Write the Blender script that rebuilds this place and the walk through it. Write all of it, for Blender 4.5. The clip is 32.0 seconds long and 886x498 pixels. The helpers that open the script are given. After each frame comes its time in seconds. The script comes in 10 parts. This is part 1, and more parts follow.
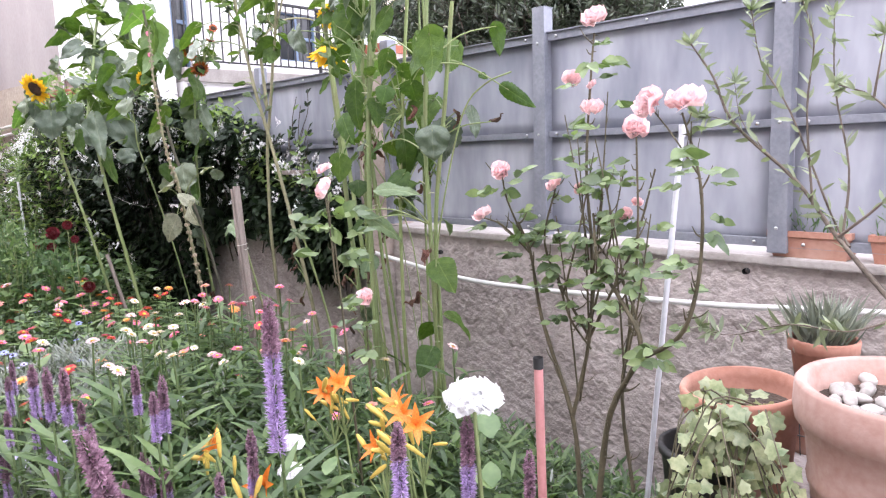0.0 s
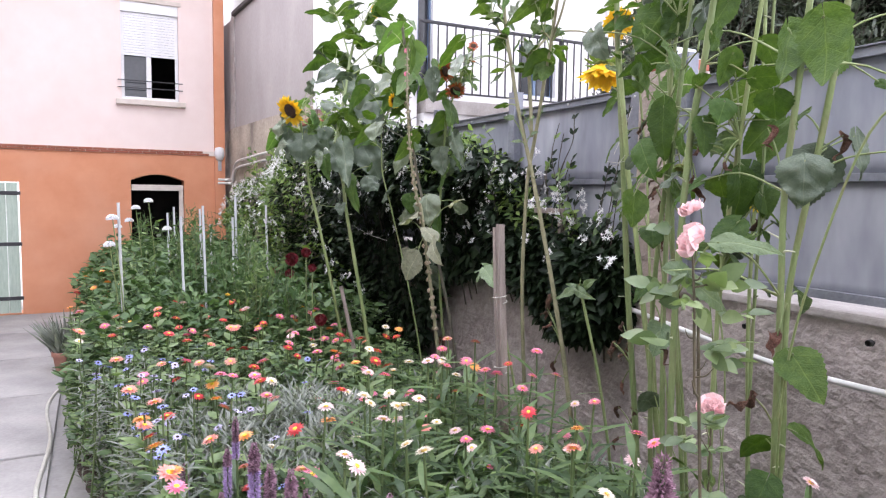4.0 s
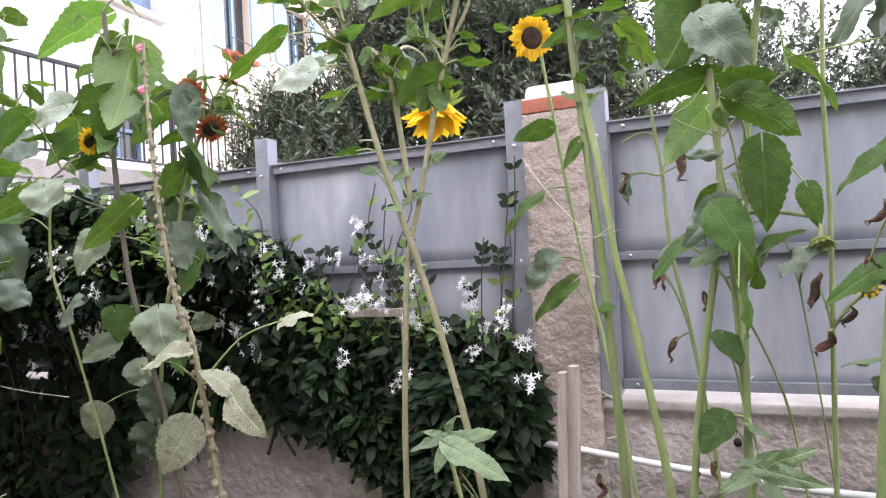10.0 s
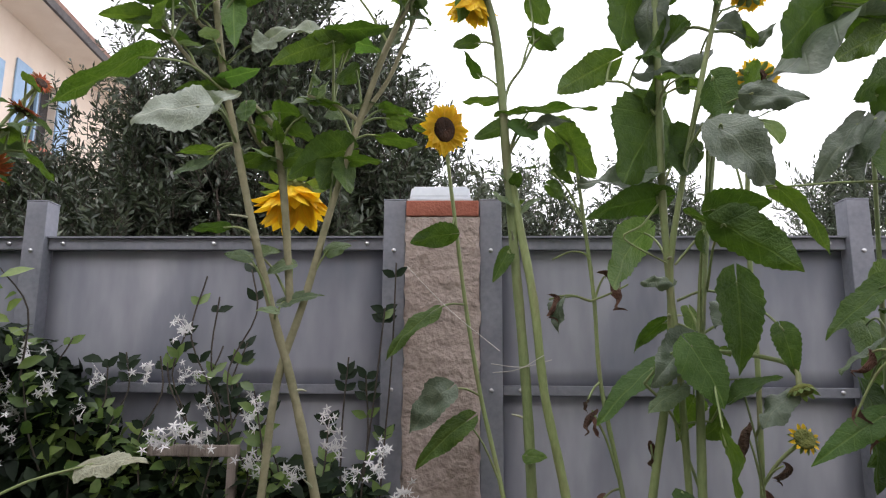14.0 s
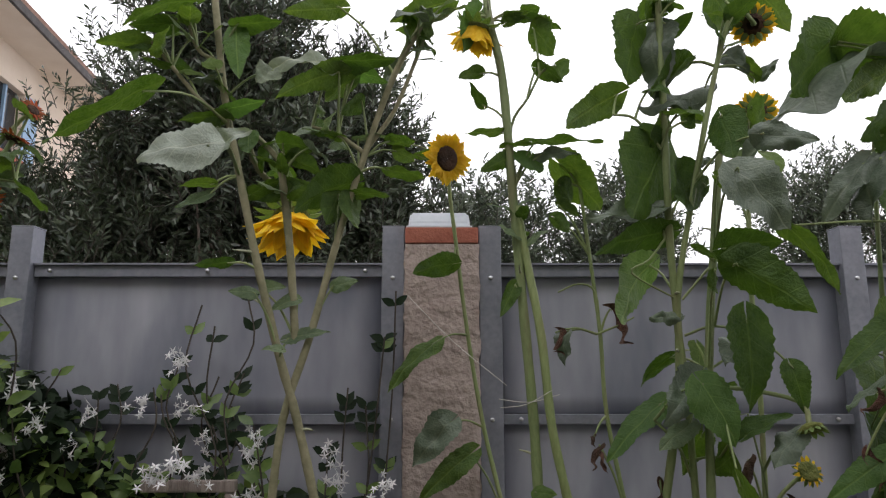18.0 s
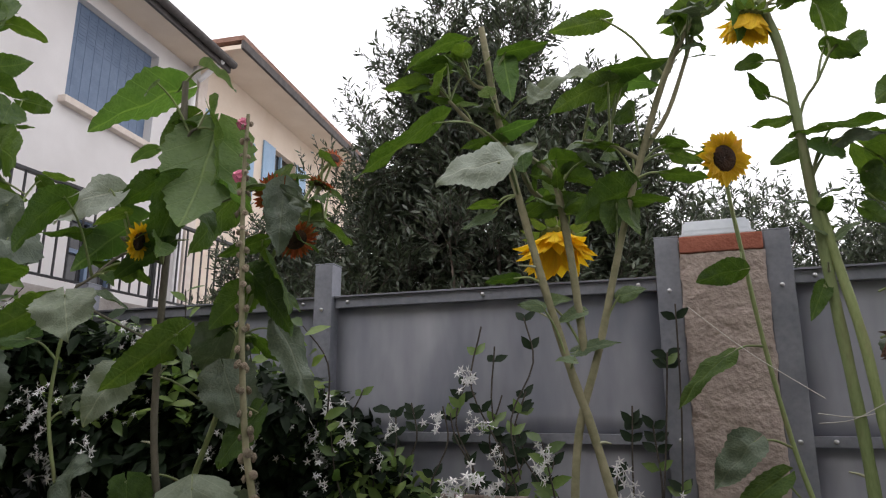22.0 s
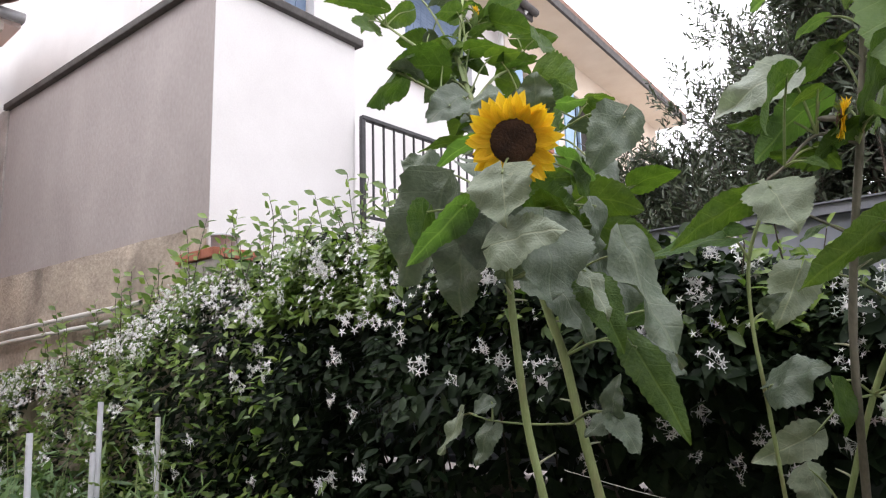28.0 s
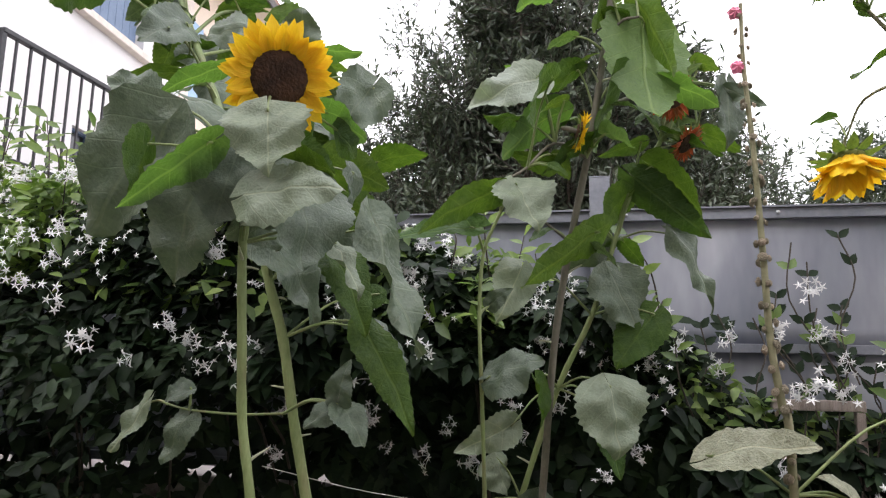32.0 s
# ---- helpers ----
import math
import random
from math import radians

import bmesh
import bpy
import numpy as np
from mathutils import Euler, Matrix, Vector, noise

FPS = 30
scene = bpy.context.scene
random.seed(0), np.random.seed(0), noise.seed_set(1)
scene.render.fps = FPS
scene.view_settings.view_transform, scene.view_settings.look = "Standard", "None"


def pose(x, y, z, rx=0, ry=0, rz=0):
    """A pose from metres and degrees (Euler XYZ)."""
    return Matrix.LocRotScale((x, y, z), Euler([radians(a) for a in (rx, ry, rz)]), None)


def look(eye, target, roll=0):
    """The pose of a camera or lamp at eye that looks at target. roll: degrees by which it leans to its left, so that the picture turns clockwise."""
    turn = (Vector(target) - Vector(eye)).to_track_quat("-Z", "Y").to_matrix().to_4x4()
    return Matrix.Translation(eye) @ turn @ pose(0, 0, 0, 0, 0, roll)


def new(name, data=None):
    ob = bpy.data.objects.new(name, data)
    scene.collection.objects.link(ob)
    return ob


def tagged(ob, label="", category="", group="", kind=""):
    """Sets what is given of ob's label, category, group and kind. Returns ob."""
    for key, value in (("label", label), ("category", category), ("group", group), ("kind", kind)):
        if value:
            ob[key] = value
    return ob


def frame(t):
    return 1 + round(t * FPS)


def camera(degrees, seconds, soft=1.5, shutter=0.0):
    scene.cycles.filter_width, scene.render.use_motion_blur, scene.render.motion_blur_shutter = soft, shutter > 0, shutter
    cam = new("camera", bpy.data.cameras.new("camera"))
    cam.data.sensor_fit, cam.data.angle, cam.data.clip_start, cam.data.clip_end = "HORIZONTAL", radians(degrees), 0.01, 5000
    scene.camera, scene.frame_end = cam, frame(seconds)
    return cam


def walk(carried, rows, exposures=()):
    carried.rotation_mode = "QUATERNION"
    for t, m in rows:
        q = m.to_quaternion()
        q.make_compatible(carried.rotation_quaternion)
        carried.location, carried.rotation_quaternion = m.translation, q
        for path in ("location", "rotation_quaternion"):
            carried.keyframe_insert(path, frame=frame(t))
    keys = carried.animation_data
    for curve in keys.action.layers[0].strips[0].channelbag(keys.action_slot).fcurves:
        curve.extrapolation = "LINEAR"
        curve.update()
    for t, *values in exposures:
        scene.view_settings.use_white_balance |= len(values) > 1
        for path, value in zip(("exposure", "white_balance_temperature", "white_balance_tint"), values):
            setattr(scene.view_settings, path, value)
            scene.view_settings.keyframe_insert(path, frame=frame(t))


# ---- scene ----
cam = camera(66.0, 32.0, soft=1.2)
PATH = [
    (0, (3.149, -2.551, 1.635), (1.734, -1.165, 1.355), -1.9),
    (0.5, (3.118, -2.553, 1.630), (1.639, -1.237, 1.347), -1.8),
    (1, (3.082, -2.543, 1.623), (1.568, -1.281, 1.285), -1.1),
    (1.5, (3.046, -2.544, 1.632), (1.472, -1.366, 1.263), -1.5),
    (2, (2.976, -2.519, 1.640), (1.372, -1.365, 1.333), -1.5),
    (2.5, (2.895, -2.445, 1.620), (1.250, -1.329, 1.402), 2.0),
    (3, (2.797, -2.331, 1.629), (1.131, -1.244, 1.417), 2.2),
    (3.5, (2.649, -2.329, 1.627), (0.963, -1.261, 1.486), 2.5),
    (4, (2.406, -2.372, 1.620), (0.634, -1.458, 1.461), 0.8),
    (4.5, (2.233, -2.354, 1.622), (0.452, -1.447, 1.544), 1.3),
    (6.5, (1.459, -2.358, 1.617), (-0.154, -1.177, 1.561), -0.2),
    (7, (1.296, -2.346, 1.618), (-0.267, -1.100, 1.548), 1.3),
    (7.5, (1.184, -2.391, 1.658), (-0.262, -1.012, 1.580), -0.4),
    (8, (1.067, -2.421, 1.724), (-0.297, -0.959, 1.682), -2.7),
    (8.5, (0.957, -2.368, 1.709), (-0.313, -0.823, 1.732), -0.9),
    (9, (0.813, -2.271, 1.693), (-0.444, -0.716, 1.643), 0.7),
    (9.5, (0.726, -2.247, 1.708), (-0.318, -0.541, 1.710), 0.2),
    (10, (0.589, -2.306, 1.736), (-0.232, -0.482, 1.754), -3.2),
    (10.5, (0.476, -2.218, 1.679), (-0.272, -0.363, 1.715), -1.2),
    (11, (0.361, -2.181, 1.718), (-0.263, -0.281, 1.725), -2.1),
    (11.5, (0.265, -2.172, 1.747), (-0.177, -0.222, 1.813), -0.7),
    (12, (0.161, -2.217, 1.792), (-0.061, -0.232, 1.901), -4.1),
    (12.5, (0.062, -2.133, 1.760), (-0.004, -0.142, 1.933), -0.9),
    (13, (0.028, -2.107, 1.761), (-0.030, -0.115, 1.939), 0.8),
    (13.5, (0.032, -2.077, 1.767), (-0.063, -0.093, 2.005), 0.1),
    (14, (0.080, -2.007, 1.750), (0.003, -0.040, 2.106), 0.4),
    (14.5, (0.053, -1.985, 1.751), (0.042, -0.014, 2.089), -0.4),
    (16.5, (0.039, -1.988, 1.854), (0.011, -0.014, 2.178), -1.5),
    (17, (0.025, -1.992, 1.826), (-0.014, -0.019, 2.154), -1.2),
    (17.5, (0.018, -2.011, 1.823), (-0.012, -0.039, 2.152), -1.2),
    (18, (0.000, -2.004, 1.821), (0.004, -0.038, 2.188), -0.0),
    (18.5, (-0.043, -1.990, 1.789), (0.015, -0.020, 2.133), 0.7),
    (19, (-0.067, -1.978, 1.790), (0.023, -0.010, 2.137), 0.7),
    (19.5, (-0.057, -1.975, 1.784), (0.060, -0.022, 2.198), 1.3),
    (20, (-0.068, -1.959, 1.793), (0.072, -0.007, 2.205), 1.4),
    (20.5, (-0.026, -1.979, 1.771), (0.064, -0.028, 2.202), 0.8),
    (21, (-0.075, -1.967, 1.759), (-0.063, -0.030, 2.255), 1.0),
    (21.5, (-0.100, -1.992, 1.764), (-0.511, -0.090, 2.226), 1.4),
    (22, (-0.111, -2.013, 1.767), (-0.761, -0.181, 2.238), 0.1),
    (22.5, (-0.119, -2.045, 1.760), (-0.958, -0.284, 2.201), 0.6),
    (23, (-0.178, -2.019, 1.766), (-1.391, -0.478, 2.160), -1.5),
    (23.5, (-0.231, -2.051, 1.763), (-1.589, -0.626, 2.117), -2.3),
    (24, (-0.236, -2.068, 1.758), (-1.708, -0.750, 2.066), -2.2),
    (24.5, (-0.272, -2.110, 1.743), (-1.867, -0.925, 1.974), -2.6),
    (25, (-0.382, -2.204, 1.744), (-1.979, -1.015, 1.941), -5.0),
    (25.5, (-0.461, -2.314, 1.718), (-2.067, -1.140, 1.920), -6.0),
    (27.5, (-0.928, -2.339, 1.681), (-2.281, -0.908, 2.031), -3.3),
    (28, (-1.040, -2.368, 1.670), (-2.336, -0.885, 2.014), -1.6),
    (28.5, (-1.142, -2.315, 1.667), (-2.286, -0.731, 2.094), -2.9),
    (29, (-1.237, -2.306, 1.667), (-2.307, -0.666, 2.074), -1.0),
    (29.5, (-1.299, -2.309, 1.671), (-2.223, -0.587, 2.098), -0.9),
    (30, (-1.321, -2.308, 1.674), (-2.076, -0.491, 2.033), 1.1),
    (30.5, (-1.318, -2.319, 1.667), (-1.936, -0.451, 2.022), 1.6),
    (31, (-1.331, -2.296, 1.670), (-1.887, -0.406, 2.016), 1.3),
    (31.5, (-1.315, -2.292, 1.661), (-1.846, -0.393, 1.994), 0.6),
    (32, (-1.298, -2.291, 1.657), (-1.703, -0.357, 1.968), 1.1),
]
walk(cam, [(t, look(e, g, r)) for t, e, g, r in PATH],
     [(0, 1.8, 6100, 20), (2, 1.7, 6050, 20), (4, 1.45, 6050, 19), (7, 1.7, 6150, 17), (9, 1.82, 6150, 17), (11, 1.78, 6200, 18), (13, 1.25, 6250, 18), (15, 0.2, 6450, 14), (18, 0.12, 6450, 14), (21, -0.2, 6500, 14), (22, 0.12, 6500, 14), (23, 0.7, 6500, 15), (25, 1.05, 6500, 15), (28, 0.98, 6400, 15), (31, 1.06, 6400, 15), (32, 1.05, 6400, 15)])
SKY, CLOUD = 0.12, 14.0

# ---- light: a bright overcast sky, the sun only a soft brightening behind the cloud ----
world = bpy.data.worlds.new("overcast_sky")
scene.world = world
world.use_nodes = True
nt = world.node_tree
sky = nt.nodes.new("ShaderNodeTexSky")
sky.sky_type, sky.sun_disc = "NISHITA", False
sky.sun_elevation, sky.sun_rotation = radians(52), radians(200)
sky.dust_density, sky.air_density = 4.0, 1.0
soften = nt.nodes.new("ShaderNodeHueSaturation")
soften.inputs["Saturation"].default_value = 0.12
soften.inputs["Value"].default_value = 1.0
back = nt.nodes["Background"]
back.inputs[1].default_value = SKY
cloud = nt.nodes.new("ShaderNodeMix")
cloud.data_type = "RGBA"
cloud.inputs["Factor"].default_value = 0.8
cloud.inputs["B"].default_value = (CLOUD, CLOUD * 1.0, CLOUD * 1.03, 1)
nt.links.new(sky.outputs[0], soften.inputs["Color"])
nt.links.new(soften.outputs[0], cloud.inputs["A"])
nt.links.new(cloud.outputs["Result"], back.inputs[0])
sun_data = bpy.data.lights.new("sun", "SUN")
sun_data.energy, sun_data.angle, sun_data.color = 0.5, radians(40), (1.0, 0.96, 0.9)
sun = new("sun", sun_data)
sun.matrix_world = look((0, 0, 20), (2.6, 9.0, 8.0))


# ---- mesh helpers ----
def mesh_of(verts, faces, name="mesh", smooth=True):
    """A mesh from an array of places and an array of faces that all have the same number of corners."""
    verts, faces = np.asarray(verts, dtype=np.float32), np.asarray(faces, dtype=np.int32)
    me = bpy.data.meshes.new(name)
    n, k = faces.shape
    me.vertices.add(len(verts))
    me.vertices.foreach_set("co", verts.ravel())
    me.loops.add(n * k)
    me.loops.foreach_set("vertex_index", faces.ravel())
    me.polygons.add(n)
    me.polygons.foreach_set("loop_start", np.arange(0, n * k, k, dtype=np.int32))
    me.polygons.foreach_set("use_smooth", np.full(n, smooth))
    me.update(calc_edges=True)
    return me


def link(name, me, material, parent=None, label="", kind=""):
    """Links a mesh as one object, as a part of parent where there is one."""
    if material is not None and not me.materials:
        me.materials.append(material)
    ob = new(name, me)
    if parent is not None:
        ob.parent = parent
    return tagged(ob, label=label, kind=kind)


def part(name, bm, material, parent=None, label="", kind=""):
    me = bpy.data.meshes.new(name)
    bm.to_mesh(me)
    bm.free()
    return link(name, me, material, parent, label, kind)


def thing(name, label, category, place=(0, 0, 0), group="", kind=""):
    ob = new(name)
    ob.empty_display_size = 0.05
    ob.location = place
    return tagged(ob, label, category, group, kind)


def add_box(bm, x0, x1, y0, y1, z0, z1, bevel=0.0):
    made = bmesh.ops.create_cube(bm, size=1)["verts"]
    for v in made:
        v.co = Vector((x0 + (v.co.x + .5) * (x1 - x0), y0 + (v.co.y + .5) * (y1 - y0), z0 + (v.co.z + .5) * (z1 - z0)))
    if bevel:
        edges = list({e for v in made for e in v.link_edges})
        bmesh.ops.bevel(bm, geom=edges, offset=bevel, segments=2, affect="EDGES", profile=0.6)
    return bm


def box(x0, x1, y0, y1, z0, z1, bevel=0.0):
    return add_box(bmesh.new(), x0, x1, y0, y1, z0, z1, bevel)


def tube_data(points, radii, sides=7, wobble=0.0, seed=0):
    """Places and quads of a tube along smoothed points."""
    P = np.asarray(points, float)
    if len(P) > 2:
        t = np.arange(len(P))
        m = np.gradient(P, axis=0)
        s = np.linspace(0, len(P) - 1, (len(P) - 1) * 4 + 1)
        i = np.minimum(s.astype(int), len(P) - 2)
        f = (s - i)[:, None]
        P = ((2 * f**3 - 3 * f**2 + 1) * P[i] + (f**3 - 2 * f**2 + f) * m[i]
             + (-2 * f**3 + 3 * f**2) * P[i + 1] + (f**3 - f**2) * m[i + 1])
        if not np.isscalar(radii):
            radii = np.interp(s, t, radii)
    R = np.full(len(P), radii, float) if np.isscalar(radii) else np.asarray(radii, float)
    if wobble:
        R = R * (1 + wobble * np.sin(np.arange(len(P)) * 2.4 + seed))
    T = np.gradient(P, axis=0)
    T /= np.linalg.norm(T, axis=1)[:, None] + 1e-9
    ref = np.array([0.31, 0.17, 0.93]) if abs(T[0][2]) < 0.9 else np.array([0.97, 0.2, 0.1])
    A = np.cross(T, ref)
    A /= np.linalg.norm(A, axis=1)[:, None] + 1e-9
    B = np.cross(T, A)
    a = np.linspace(0, 2 * np.pi, sides, endpoint=False)
    V = P[:, None] + R[:, None, None] * (A[:, None] * np.cos(a)[None, :, None] + B[:, None] * np.sin(a)[None, :, None])
    n = len(P)
    i, j = np.meshgrid(np.arange(n - 1), np.arange(sides), indexing="ij")
    k = (j + 1) % sides
    F = np.stack([i * sides + j, i * sides + k, (i + 1) * sides + k, (i + 1) * sides + j], -1).reshape(-1, 4)
    V = V.reshape(-1, 3)
    V = np.vstack([V, P[:1], P[-1:]])
    c0, c1, e = len(V) - 2, len(V) - 1, (n - 1) * sides
    jj = np.arange(sides)
    cap = np.concatenate([np.stack([np.full(sides, c0), (jj + 1) % sides, jj, jj], -1), np.stack([np.full(sides, c1), e + jj, e + (jj + 1) % sides, e + (jj + 1) % sides], -1)])
    return V, F, cap


def join_data(pieces):
    V, F, o = [], [], 0
    for v, f in pieces:
        V.append(v)
        F.append(np.asarray(f) + o)
        o += len(v)
    return np.vstack(V), np.vstack(F)


def tube(points, radii, sides=7, wobble=0.0, seed=0):
    V, F, _ = tube_data(points, radii, sides, wobble, seed)
    return mesh_of(V, F)


def lathe(profile, sides=28, wobble=0.0):
    """A body of revolution from (radius, height) pairs."""
    bm = bmesh.new()
    rings = []
    for r, z in profile:
        rings.append([bm.verts.new((r * math.cos(a) * (1 + wobble * math.sin(3 * a)), r * math.sin(a), z)) for a in [2 * math.pi * k / sides for k in range(sides)]])
    for a, b in zip(rings, rings[1:]):
        for k in range(sides):
            bm.faces.new((a[k], a[(k + 1) % sides], b[(k + 1) % sides], b[k]))
    for f in bm.faces:
        f.smooth = True
    return bm


def blade(length=1.0, width=0.4, nx=2, ny=4, fold=0.15, droop=0.2, power=0.8, tip=1.0):
    """A simple leaf that grows along y, as places and quads."""
    V = []
    for j in range(ny + 1):
        s = j / ny
        w = width / 2 * (math.sin(math.pi * min(1, s ** power * 0.97 + 0.03)) ** tip + 0.02)
        for i in range(nx + 1):
            u = 2 * i / nx - 1
            V.append((u * w, s * length, fold * abs(u) * w - droop * length * s * s))
    F = [(j * (nx + 1) + i, j * (nx + 1) + i + 1, (j + 1) * (nx + 1) + i + 1, (j + 1) * (nx + 1) + i) for j in range(ny) for i in range(nx)]
    return np.array(V), np.array(F)


def frames_from(dirs, normals):
    """Turns with y along dirs and z near normals."""
    Y = dirs / (np.linalg.norm(dirs, axis=1)[:, None] + 1e-9)
    X = np.cross(Y, normals)
    X /= np.linalg.norm(X, axis=1)[:, None] + 1e-9
    Z = np.cross(X, Y)
    return np.stack([X, Y, Z], -1)


def scatter(template, places, dirs, normals, sizes, name="foliage"):
    """One mesh of many copies of a template."""
    TV, TF = template
    M = frames_from(np.asarray(dirs, float), np.asarray(normals, float))
    V = np.einsum("nij,vj->nvi", M, TV) * np.asarray(sizes)[:, None, None] + np.asarray(places)[:, None]
    F = TF[None] + (np.arange(len(places)) * len(TV))[:, None, None]
    return mesh_of(V.reshape(-1, 3), F.reshape(-1, TF.shape[1]), name)


def scatter_data(template, places, dirs, normals, sizes):
    TV, TF = template
    M = frames_from(np.asarray(dirs, float), np.asarray(normals, float))
    V = np.einsum("nij,vj->nvi", M, TV) * np.asarray(sizes)[:, None, None] + np.asarray(places)[:, None]
    F = TF[None] + (np.arange(len(places)) * len(TV))[:, None, None]
    return V.reshape(-1, 3), F.reshape(-1, TF.shape[1])


def unit(rng, n):
    v = rng.normal(size=(n, 3))
    return v / np.linalg.norm(v, axis=1)[:, None]


def ground_z(x):
    return -0.0098 * max(0.0, 1.0 - x)


# ---- materials ----
def material(name, dark, light, rough=0.7, coarse=6.0, fine=70.0, bump=0.3, depth=0.004, metal=0.0, vary=0.0, island=0.0, through_light=0.0, veins=0.0, spec=0.5, stretch=(1, 1, 1), spots=None, gain=(1.5, 1.7, 0.8)):
    """A surface with broad patches and fine grain between two colours, and relief at both scales."""
    m = bpy.data.materials.new(name)
    m.use_nodes = True
    t = m.node_tree
    N, L = t.nodes.new, t.links.new
    bsdf = t.nodes["Principled BSDF"]
    out = t.nodes["Material Output"]
    co = N("ShaderNodeTexCoord")
    mp = N("ShaderNodeMapping")
    mp.inputs["Scale"].default_value = stretch
    L(co.outputs["Object"], mp.inputs["Vector"])
    a, b = N("ShaderNodeTexNoise"), N("ShaderNodeTexNoise")
    a.inputs["Scale"].default_value, a.inputs["Detail"].default_value, a.inputs["Roughness"].default_value = coarse, 4, 0.6
    b.inputs["Scale"].default_value, b.inputs["Detail"].default_value = fine, 3
    for n in (a, b):
        L(mp.outputs[0], n.inputs["Vector"])
    add = N("ShaderNodeMath")
    add.operation = "MULTIPLY_ADD"
    L(b.outputs["Fac"], add.inputs[0])
    add.inputs[1].default_value = 0.45
    L(a.outputs["Fac"], add.inputs[2])
    ramp = N("ShaderNodeMapRange")
    ramp.inputs["From Min"].default_value, ramp.inputs["From Max"].default_value = 0.48, 0.98
    L(add.outputs[0], ramp.inputs["Value"])
    mix = N("ShaderNodeMix")
    mix.data_type = "RGBA"
    L(ramp.outputs[0], mix.inputs["Factor"])
    mix.inputs["A"].default_value, mix.inputs["B"].default_value = (*dark, 1), (*light, 1)
    colour = mix.outputs["Result"]
    if spots:
        tone, size, amount = spots
        s = N("ShaderNodeTexNoise")
        s.inputs["Scale"].default_value, s.inputs["Detail"].default_value = size, 6
        L(mp.outputs[0], s.inputs["Vector"])
        cut = N("ShaderNodeMapRange")
        cut.inputs["From Min"].default_value, cut.inputs["From Max"].default_value = 0.52, 0.72
        cut.inputs["To Max"].default_value = amount
        L(s.outputs["Fac"], cut.inputs["Value"])
        m2 = N("ShaderNodeMix")
        m2.data_type = "RGBA"
        L(cut.outputs[0], m2.inputs["Factor"])
        L(colour, m2.inputs["A"])
        m2.inputs["B"].default_value = (*tone, 1)
        colour = m2.outputs["Result"]
    height = add.outputs[0]
    if veins:
        sep = N("ShaderNodeSeparateXYZ")
        L(co.outputs["Object"], sep.inputs[0])
        ab = N("ShaderNodeMath")
        ab.operation = "ABSOLUTE"
        L(sep.outputs["X"], ab.inputs[0])
        run = N("ShaderNodeMath")
        run.operation = "MULTIPLY_ADD"
        L(ab.outputs[0], run.inputs[0])
        run.inputs[1].default_value = -0.7
        L(sep.outputs["Y"], run.inputs[2])
        scale = N("ShaderNodeMath")
        scale.operation = "MULTIPLY"
        L(run.outputs[0], scale.inputs[0])
        scale.inputs[1].default_value = 4.6
        frac = N("ShaderNodeMath")
        frac.operation = "PINGPONG"
        L(scale.outputs[0], frac.inputs[0])
        frac.inputs[1].default_value = 0.5
        side = N("ShaderNodeMapRange")
        side.inputs["From Min"].default_value, side.inputs["From Max"].default_value = 0.0, 0.045
        side.inputs["To Min"].default_value, side.inputs["To Max"].default_value = 0.6, 0.0
        L(frac.outputs[0], side.inputs["Value"])
        rib = N("ShaderNodeMapRange")
        rib.inputs["From Min"].default_value, rib.inputs["From Max"].default_value = 0.006, 0.016
        rib.inputs["To Min"].default_value, rib.inputs["To Max"].default_value = 1.0, 0.0
        L(ab.outputs[0], rib.inputs["Value"])
        both = N("ShaderNodeMath")
        both.operation = "MAXIMUM"
        L(side.outputs[0], both.inputs[0])
        L(rib.outputs[0], both.inputs[1])
        amount = N("ShaderNodeMath")
        amount.operation = "MULTIPLY"
        L(both.outputs[0], amount.inputs[0])
        amount.inputs[1].default_value = veins
        m3 = N("ShaderNodeMix")
        m3.data_type = "RGBA"
        L(amount.outputs[0], m3.inputs["Factor"])
        L(colour, m3.inputs["A"])
        m3.inputs["B"].default_value = (min(1, light[0] * 1.9 + .05), min(1, light[1] * 1.7 + .05), min(1, light[2] * 1.7 + .03), 1)
        colour = m3.outputs["Result"]
        h2 = N("ShaderNodeMath")
        h2.operation = "MULTIPLY_ADD"
        L(both.outputs[0], h2.inputs[0])
        h2.inputs[1].default_value = -0.3
        L(add.outputs[0], h2.inputs[2])
        height = h2.outputs[0]
    if vary or island:
        hsv = N("ShaderNodeHueSaturation")
        src = N("ShaderNodeObjectInfo").outputs["Random"] if vary else N("ShaderNodeNewGeometry").outputs["Random Per Island"]
        k = vary or island
        val = N("ShaderNodeMapRange")
        val.inputs["To Min"].default_value, val.inputs["To Max"].default_value = 1 - k, 1 + k
        L(src, val.inputs["Value"])
        hue = N("ShaderNodeMapRange")
        hue.inputs["To Min"].default_value, hue.inputs["To Max"].default_value = 0.5 + 0.03 * k, 0.5 - 0.045 * k
        L(src, hue.inputs["Value"])
        L(val.outputs[0], hsv.inputs["Value"])
        L(hue.outputs[0], hsv.inputs["Hue"])
        L(colour, hsv.inputs["Color"])
        colour = hsv.outputs["Color"]
    L(colour, bsdf.inputs["Base Color"])
    bsdf.inputs["Roughness"].default_value = rough
    bsdf.inputs["Metallic"].default_value = metal
    bsdf.inputs["Specular IOR Level"].default_value = spec
    if bump:
        bp = N("ShaderNodeBump")
        bp.inputs["Strength"].default_value, bp.inputs["Distance"].default_value = bump, depth
        L(height, bp.inputs["Height"])
        L(bp.outputs[0], bsdf.inputs["Normal"])
